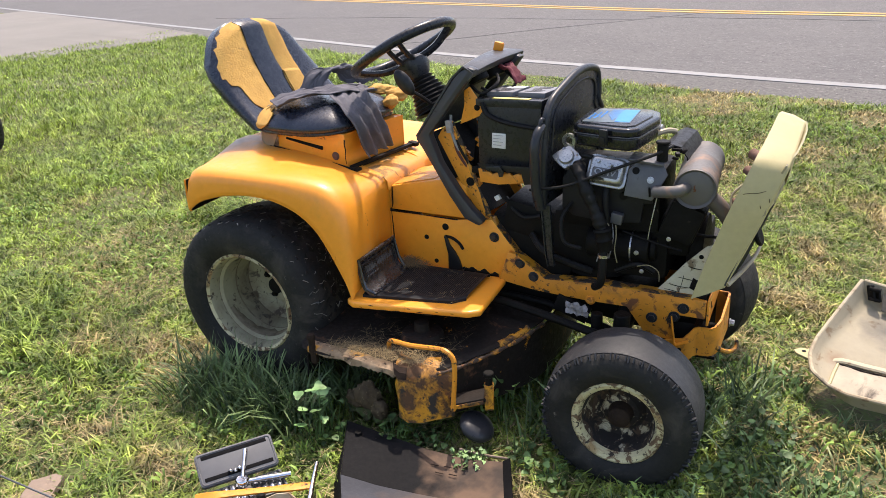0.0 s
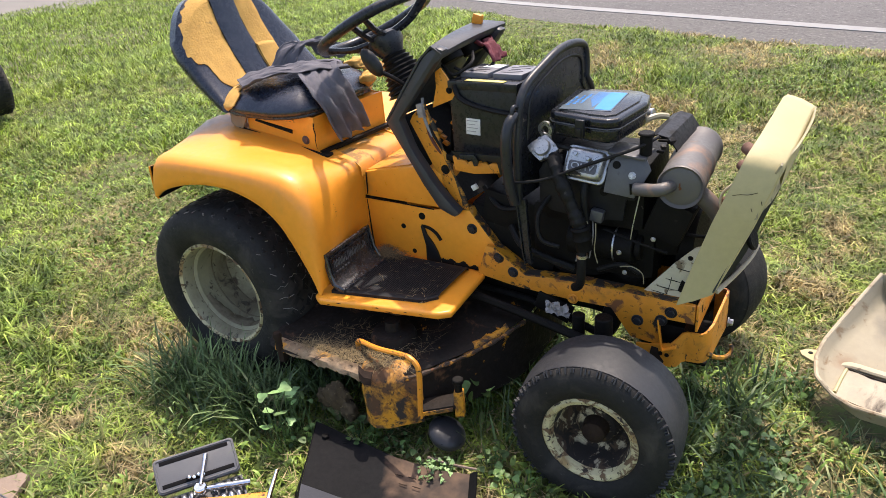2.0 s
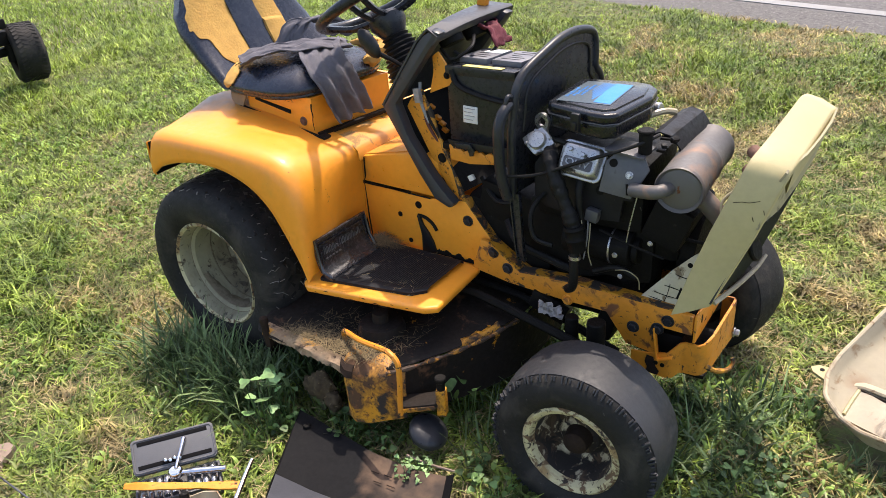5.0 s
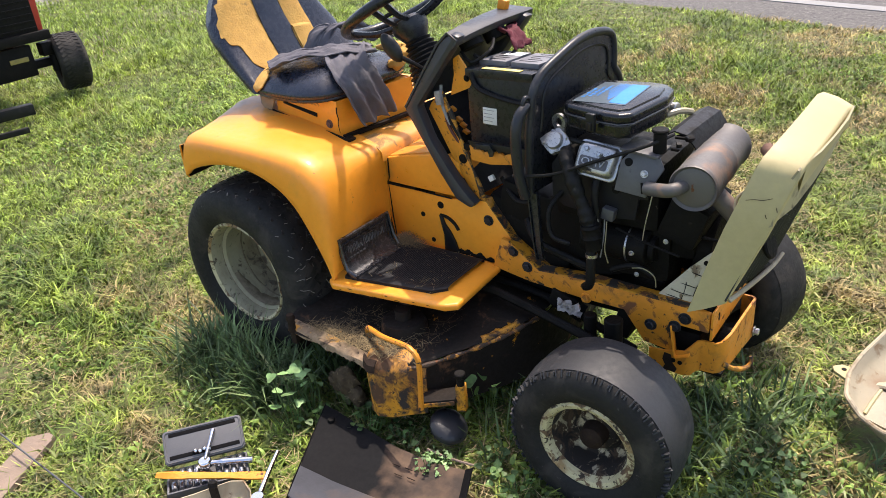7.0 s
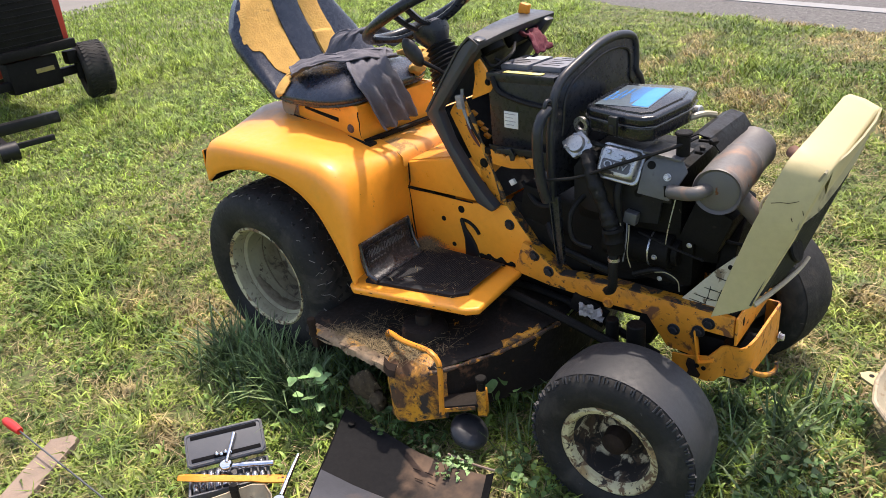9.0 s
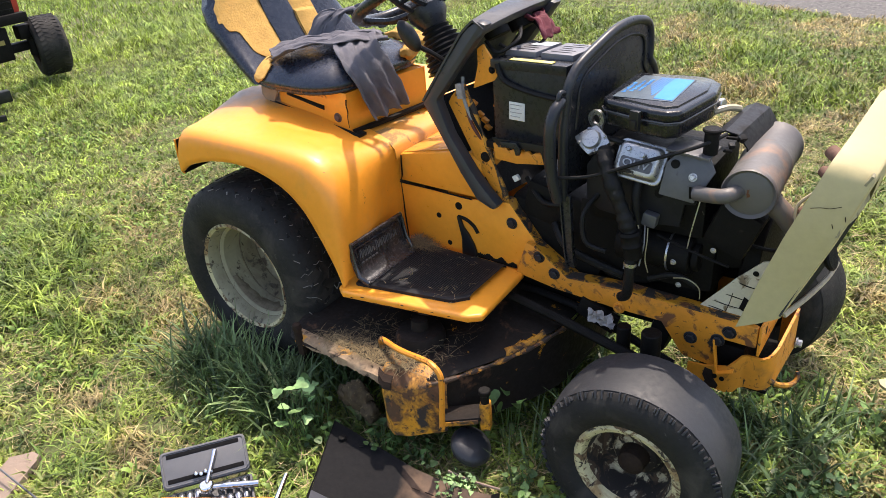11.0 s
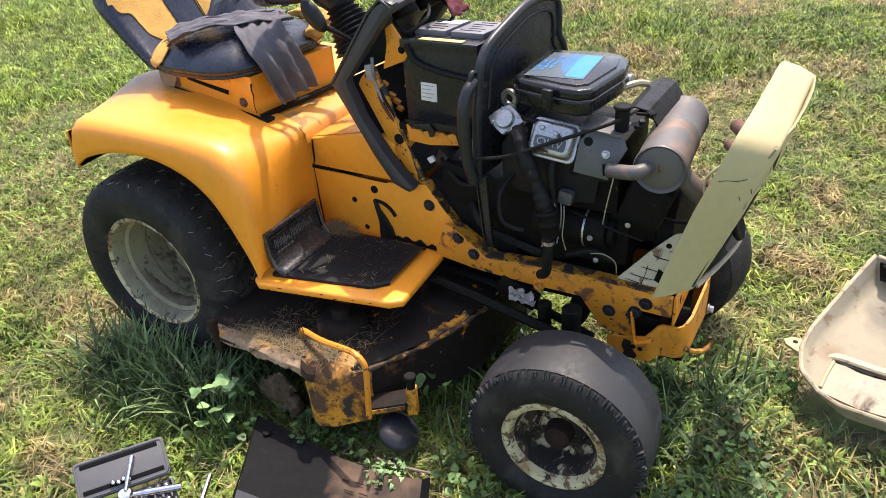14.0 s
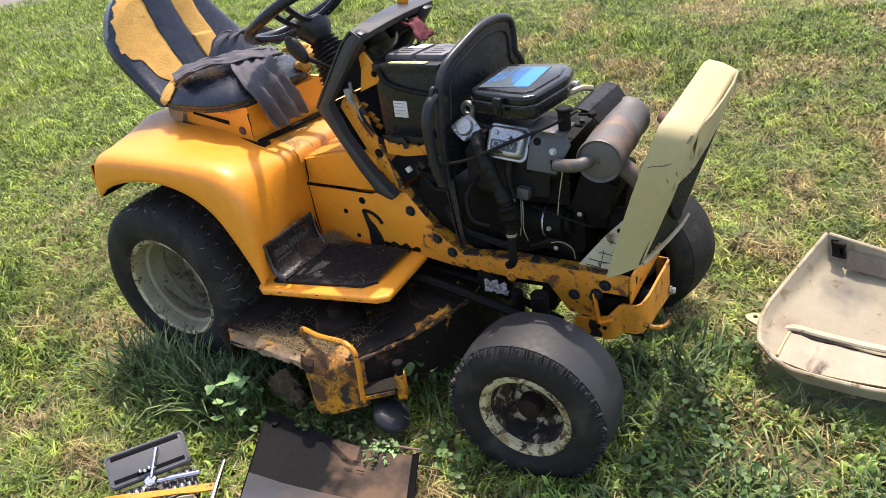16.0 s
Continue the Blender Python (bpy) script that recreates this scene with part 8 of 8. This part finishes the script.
def road_side(x, y):
    lx = np.array([p[0] for p in WHITE])
    ly = np.array([p[1] for p in WHITE])
    return y - np.interp(x, lx, ly)


def blades(name, x, y, length, width, lean, mat, label, simple=False, category="grass", base_z=None, flat=False):
    n = len(x)
    az = rng.uniform(0, 2 * np.pi, n)
    fx, fy = np.cos(az), np.sin(az)
    tw = az + np.pi / 2 + rng.normal(0, 0.6, n)
    sx, sy = np.cos(tw), np.sin(tw)
    z0 = (rise_np(x, y) - 0.01) if base_z is None else base_z
    ts = (0.0, 0.55, 1.0) if simple else (0.0, 0.4, 0.75, 1.0)
    ws = (1.0, 0.8, 0.0) if simple else (0.8, 1.0, 0.65, 0.0)
    cols = []
    for t, w in zip(ts, ws):
        bend = lean * (t ** 1.6) * length
        zz = z0 + length * t * (0.10 if flat else np.sqrt(np.maximum(0.08, 1 - (lean * t) ** 2 * 0.85)))
        cx, cy = x + fx * bend, y + fy * bend
        if w:
            cols.append(np.stack([cx - sx * width * w / 2, cy - sy * width * w / 2, zz], 1))
            cols.append(np.stack([cx + sx * width * w / 2, cy + sy * width * w / 2, zz], 1))
        else:
            cols.append(np.stack([cx, cy, zz], 1))
    k = len(cols)
    co = np.stack(cols, 1).reshape(-1, 3).astype(np.float32)
    quads = [(2 * i, 2 * i + 1, 2 * i + 3, 2 * i + 2) for i in range(len(ts) - 2)]
    tri = (k - 3, k - 2, k - 1)
    pattern = [v for q in quads for v in q] + list(tri)
    sizes = [4] * len(quads) + [3]
    base = (np.arange(n) * k)[:, None]
    loops_ = (base + np.array(pattern)[None]).reshape(-1).astype(np.int32)
    totals = np.tile(np.array(sizes, np.int32), n)
    starts = np.concatenate([[0], np.cumsum(totals)[:-1]]).astype(np.int32)
    me = bpy.data.meshes.new(name)
    me.vertices.add(len(co))
    me.vertices.foreach_set("co", co.ravel())
    me.loops.add(len(loops_))
    me.loops.foreach_set("vertex_index", loops_)
    me.polygons.add(len(totals))
    me.polygons.foreach_set("loop_start", starts)
    me.polygons.foreach_set("loop_total", totals)
    me.polygons.foreach_set("use_smooth", np.ones(len(totals), bool))
    me.update(calc_edges=True)
    me.materials.append(mat)
    return tagged(new(name, me), label, category, "", "stuff")


def patchy(x, y, sc, seed):
    """Soft value noise between 0 and 1, for clumps."""
    r = np.random.default_rng(seed).random((64, 64))
    u, v = x * sc + 31.3, y * sc + 17.7
    i, j = np.floor(u).astype(int), np.floor(v).astype(int)
    fu, fv = u - i, v - j
    fu, fv = fu * fu * (3 - 2 * fu), fv * fv * (3 - 2 * fv)
    g = lambda a, b: r[a % 64, b % 64]
    return (g(i, j) * (1 - fu) + g(i + 1, j) * fu) * (1 - fv) + (g(i, j + 1) * (1 - fu) + g(i + 1, j + 1) * fu) * fv


BARE = ((-0.10, -1.05, 0.17, 0.09), (-0.36, -0.73, 0.14, 0.06), (-0.52, -1.02, 0.20, 0.10), (0.02, -0.86, 0.12, 0.05), (-0.80, -0.62, 0.16, 0.10), (-0.62, -0.40, 0.12, 0.06), (1.44, 0.46, 0.12, 0.08), (1.32, 1.16, 0.10, 0.08),
        (-1.65, 0.55, 0.16, 0.10), (-1.25, 0.75, 0.12, 0.08), (-2.1, 1.2, 0.2, 0.12), (0.6, 1.5, 0.22, 0.14), (1.6, 1.9, 0.14, 0.08), (0.9, 2.2, 0.16, 0.08), (1.75, -0.30, 0.10, 0.10))


def scatter(n, x0, x1, y0, y1, clump=0.5, sc=7.0, seed=1, free=True):
    x, y = rng.uniform(x0, x1, n), rng.uniform(y0, y1, n)
    keep = rng.random(n) < (1 - clump) + clump * 1.4 * patchy(x, y, sc, seed)
    keep &= road_side(x, y) < -0.52 + 0.16 * patchy(x, y, 5, 3)
    bare = np.zeros(n)
    for cx, cy, sx, sy in BARE:
        bare = np.maximum(bare, np.exp(-(((x - cx) / sx) ** 2 + ((y - cy) / sy) ** 2)))
    keep &= rng.random(n) > np.where(y > 0.2, 0.62, 0.96) * bare * (0.45 + 0.9 * patchy(x, y, 14.0, 77))
    thin = np.exp(-(((x - 1.60) / 0.26) ** 2 + ((y + 0.42) / 0.30) ** 2))
    keep &= rng.random(n) > 0.75 * thin
    if free:
        for poly in BLOCK:
            keep &= ~in_poly(x, y, poly)
    return x[keep], y[keep]


def mown(x, y, low, tall, sc):
    """Blade lengths: clumps of taller grass, cut short along the road's edge."""
    rank = 1 + 0.7 * np.clip((0.25 - x) / 0.9, 0, 1)
    h = low + rank * tall * patchy(x, y, sc, 5) ** 1.5 * rng.random(len(x)) + 0.020 * rng.random(len(x))
    return h * (0.65 + 0.35 * np.clip((-road_side(x, y) - 0.5) / 0.8, 0, 1))


x, y = scatter(210000, -1.3, 2.6, -1.6, 1.7, 0.72, 9.0)
blades("mown_grass", x, y, mown(x, y, 0.026, 0.10, 4.0), rng.uniform(0.0032, 0.0086, len(x)), rng.uniform(0.75, 1.2, len(x)), GRASS, "short mown lawn grass, green with dry straw blades", simple=True)
x, y = scatter(170000, -1.3, 2.6, -1.6, 1.7, 0.6, 13.0, 6)
blades("mown_grass", x, y, mown(x, y, 0.020, 0.06, 5.0), rng.uniform(0.0012, 0.0032, len(x)), rng.uniform(0.7, 1.2, len(x)), GRASS_DRY, "fine dry grass between the green blades", simple=True)
x, y = scatter(400000, -3.6, 3.4, -1.8, 4.9, 0.62, 6.0)
far = (x < -1.25) | (x > 2.55) | (y > 1.65)
x, y = x[far], y[far]
for side, mat_, say in ((x < -0.9, GRASS_LUSH, "lush bright green mown lawn grass"), (x >= -0.9, GRASS, "mown lawn grass, green with dry patches")):
    u, v = x[side], y[side]
    blades("mown_grass", u, v, mown(u, v, 0.026, 0.09, 2.6), rng.uniform(0.004, 0.0095, len(u)), rng.uniform(0.6, 1.2, len(u)), mat_, say, simple=True)
x, y = scatter(220000, -3.6, 3.4, -1.8, 4.9, 0.6, 8.0, 6)
far = (x < -1.25) | (x > 2.55) | (y > 1.65)
x, y = x[far], y[far]
blades("mown_grass", x, y, mown(x, y, 0.022, 0.05, 3.0), rng.uniform(0.002, 0.005, len(x)), rng.uniform(0.6, 1.2, len(x)), GRASS_DRY, "fine dry grass between the green blades", simple=True)
x, y = scatter(90000, -7.2, -3.5, -2.5, 6.6, 0.5)
h = 0.03 + 0.06 * patchy(x, y, 2.2, 5) * rng.random(len(x)) + 0.02 * rng.random(len(x))
blades("mown_grass", x, y, h, rng.uniform(0.006, 0.011, len(x)), rng.uniform(0.3, 1.15, len(x)), GRASS_LUSH, "mown lawn grass towards the driveway", simple=True)
x, y = scatter(300000, -7.2, 7.0, -6.0, 6.0, 0.5)
far = (x > 3.35) | (y < -1.75)
x, y = x[far], y[far]
h = 0.03 + 0.06 * patchy(x, y, 2.2, 5) * rng.random(len(x)) + 0.02 * rng.random(len(x))
blades("mown_grass", x, y, h, rng.uniform(0.014, 0.028, len(x)), rng.uniform(0.6, 1.2, len(x)), GRASS_LUSH, "mown lawn grass further along the verge", simple=True)
x, y = scatter(60000, -1.3, 2.6, -1.6, 1.7, 0.95, 3.0, 12)
blades("dry_thatch", x, y, rng.uniform(0.02, 0.06, len(x)), rng.uniform(0.0012, 0.0028, len(x)), rng.uniform(1.02, 1.2, len(x)), STRAW, "dry cut grass lying flat on the lawn", base_z=rise_np(x, y) + rng.uniform(0.0, 0.03, len(x)), flat=True)
x, y = scatter(30000, -2.2, 2.8, -1.6, 2.4, 1.0, 2.2, 31)
keep = patchy(x, y, 2.2, 31) > 0.45
x, y = x[keep], y[keep]
blades("broad_lawn_leaves", x, y, rng.uniform(0.014, 0.034, len(x)), rng.uniform(0.007, 0.015, len(x)), rng.uniform(0.7, 1.15, len(x)), LAWN_LEAF, "broad clover and weed leaves among the lawn grass", base_z=rise_np(x, y) + rng.uniform(0.005, 0.03, len(x)))

x, y = scatter(3800, 1.22, 1.95, -0.95, 0.15, 0.6, 5.0, 44)
blades("broad_lawn_leaves", x, y, rng.uniform(0.012, 0.030, len(x)), rng.uniform(0.006, 0.013, len(x)), rng.uniform(0.6, 1.15, len(x)), LAWN_LEAF, "dark green weed leaves in the lawn before the tractor", base_z=rise_np(x, y) + rng.uniform(0.010, 0.040, len(x)))


def tuft(n, cx, cy, sx, sy):
    return rng.normal(cx, sx, n), rng.normal(cy, sy, n)


tx, ty = [], []
for n, cx, cy, sx, sy in ((420, 0.08, -0.62, 0.12, 0.05), (150, 0.10, -0.56, 0.09, 0.025), (260, 0.26, -0.63, 0.06, 0.04), (150, -0.08, -0.62, 0.06, 0.05), (80, 0.95, -0.42, 0.06, 0.06), (120, 1.42, -0.20, 0.05, 0.08), (60, 1.45, -0.05, 0.05, 0.05), (200, 0.95, -0.20, 0.15, 0.12), (160, 0.35, -0.45, 0.05, 0.05), (40, 1.32, -0.34, 0.04, 0.05)):
    a, b_ = tuft(n, cx, cy, sx, sy)
    tx.append(a)
    ty.append(b_)
# Low dark blades paint the shadow on the lawn before the front wheel.
a = rng.uniform(1.20, 1.95, 9000)
b_ = rng.uniform(-0.95, 0.10, 9000)
k2 = (rng.random(9000) < 1.3 * patchy(a, b_, 6.0, 52) ** 2) & ~in_poly(a, b_, BLOCK[2])
tx.append(a[k2])
ty.append(b_[k2])
x, y = np.concatenate(tx), np.concatenate(ty)
low_ = np.arange(len(x)) >= len(x) - int(k2.sum())
keep = np.ones(len(x), bool)
for poly in BLOCK[-2:]:
    keep &= ~in_poly(x, y, poly)
x, y, low_ = x[keep], y[keep], low_[keep]
blades("long_grass", x, y, rng.uniform(0.07, 0.23, len(x)) * np.where(low_, 0.42, np.where(x > 0.7, 0.8, 1.0)), rng.uniform(0.0035, 0.0085, len(x)), rng.uniform(0.35, 0.95, len(x)), GRASS_LONG, "long uncut grass round the tractor wheels, shade put into its colour")
u = rng.random(1300)
x = 0.40 + 0.27 * u + rng.normal(0, 0.015, 1300)
y = -0.588 + np.abs(rng.normal(0, 0.040, 1300)) * (0.5 + 0.9 * u)
x2, y2 = rng.uniform(0.42, 0.74, 700), rng.uniform(-0.57, -0.36, 700)
k2 = rng.random(700) < patchy(x2, y2, 12, 21) ** 2
x, y = np.concatenate([x, x2[k2]]), np.concatenate([y, y2[k2]])
zz = 0.214 + 0.028 * np.clip((y + 0.52) / 0.22, 0, 1) + 0.012 * rng.random(len(x))
blades("grass_clippings", x, y, rng.uniform(0.012, 0.045, len(x)), rng.uniform(0.0006, 0.0015, len(x)), rng.uniform(0.95, 1.1, len(x)), MATTED, "matted dry grass clippings on the mower deck lip", category="clippings", base_z=zz, flat=True)
x, y = np.abs(rng.normal(0, 0.034, 1100)) + 0.452, -0.232 - np.abs(rng.normal(0, 0.022, 1100))
blades("grass_clippings", x, y, rng.uniform(0.012, 0.034, len(x)), rng.uniform(0.0006, 0.0012, len(x)), rng.uniform(1.0, 1.15, len(x)), MATTED, "dry grass clippings heaped on the foot rest", category="clippings", base_z=0.344 + 0.018 * rng.random(len(x)) * np.exp(-((x - 0.47) / 0.04) ** 2), flat=True)

x = rng.uniform(0.46, 0.72, 170)
y = rng.uniform(-0.462, -0.235, 170)
keep = rng.random(170) < 0.12 + 0.9 * patchy(x, y, 16, 41) ** 2
x, y = x[keep], y[keep]
blades("straw_bits", x, y, rng.uniform(0.006, 0.028, len(x)), rng.uniform(0.0007, 0.0013, len(x)), rng.uniform(0.95, 1.1, len(x)), STRAW, "loose straw bits scattered on the black foot pad", category="clippings", base_z=0.3455 + 0.002 * rng.random(len(x)), flat=True)

for k_, (cx, cy, sz) in enumerate(((0.478, -0.560, 0.024), (0.525, -0.572, 0.019), (0.430, -0.545, 0.022), (0.560, -0.560, 0.016))):
    bm = B()
    bmesh.ops.create_icosphere(bm, subdivisions=3, radius=1.0)
    for v in bm.verts:
        q = v.co.copy()
        g = 1 + 0.5 * noise.noise(q * 1.7 + Vector((k_ * 3, 0, 0))) + 0.45 * noise.noise(q * 6 + Vector((0, k_, 0)))
        v.co = Vector((q.x * sz * 1.3, q.y * sz, q.z * sz * 0.8)) * g + Vector((cx, cy, 0.012))
    solid("dirt_clod", bm, SOIL, "crumbling clod of dirt and dead grass under the mower deck", "dirt clod", "clods under the mower deck", sharp=60)


def weed(name, cx, cy, n, spread, size, label, height=0.06, lobe=0.18, mat=LEAF):
    """A low weed of rounded leaves on thin stalks."""
    w = thing(name, (cx, cy, rise(cx, cy)), label, "weed", "weeds in the lawn")
    bm, st_ = B(), B()
    for i in range(n):
        a = random.uniform(0, 6.28)
        r = spread * math.sqrt(random.random())
        hgt = rise(cx, cy) + height * random.uniform(0.5, 1.3)
        c = Vector((cx + r * math.cos(a), cy + r * math.sin(a), hgt))
        add_tube(st_, [(cx + 0.3 * (c.x - cx), cy + 0.3 * (c.y - cy), rise(cx, cy) - 0.01), c], 0.0012, 4, 1)
        s = size * random.uniform(0.6, 1.2)
        tilt = Euler((random.gauss(0, 0.35), random.gauss(0, 0.35), a)).to_matrix()
        ctr = bm.verts.new(c)
        rim_ = [bm.verts.new(c + tilt @ Vector((s * math.cos(t) * (1 - lobe * math.cos(3 * t)), s * math.sin(t) * (1 - lobe * math.cos(3 * t)), 0.12 * s + 0.10 * s * math.sin(2 * t)))) for t in [2 * math.pi * k / 15 for k in range(15)]]
        for k in range(15):
            bm.faces.new((ctr, rim_[k], rim_[(k + 1) % 15]))
    tagged(part("foliage", bm, mat, w, sharp=100), kind="stuff")
    tagged(part("stem", st_, LEAF, w), kind="stuff")
    return w


weed("broadleaf_weed", 0.400, -0.705, 12, 0.044, 0.016, "low broadleaf weed with lobed pale green leaves", 0.17, 0.28, LEAF_PALE)
weed("broadleaf_weed", 0.40, -0.64, 9, 0.04, 0.014, "low broadleaf weed with lobed pale green leaves", 0.13, 0.28, LEAF_PALE)
weed("broadleaf_weed", 0.84, -0.425, 8, 0.05, 0.020, "broadleaf weed growing beside the mower deck", 0.13)
weed("clover", 0.838, -0.662, 110, 0.048, 0.0055, "bright green feathery weed beside the metal sheet", 0.06, 0.3, LEAF_PALE)
weed("clover", 0.60, -0.630, 26, 0.05, 0.009, "clover growing under the mower deck edge", 0.06)
for cx, cy, n in ((1.50, -0.10, 20), (1.52, -0.22, 20), (1.46, -0.30, 18), (1.55, 0.02, 16), (1.42, -0.44, 18), (1.05, -0.62, 18), (0.95, -0.58, 18), (0.70, -0.60, 16), (0.46, -0.68, 18), (1.58, -0.32, 22), (1.50, -0.50, 18), (1.66, -0.44, 16)):
    weed("clover", cx, cy, n + 8, 0.055, 0.0085, "clover patch growing in the lawn", 0.05)
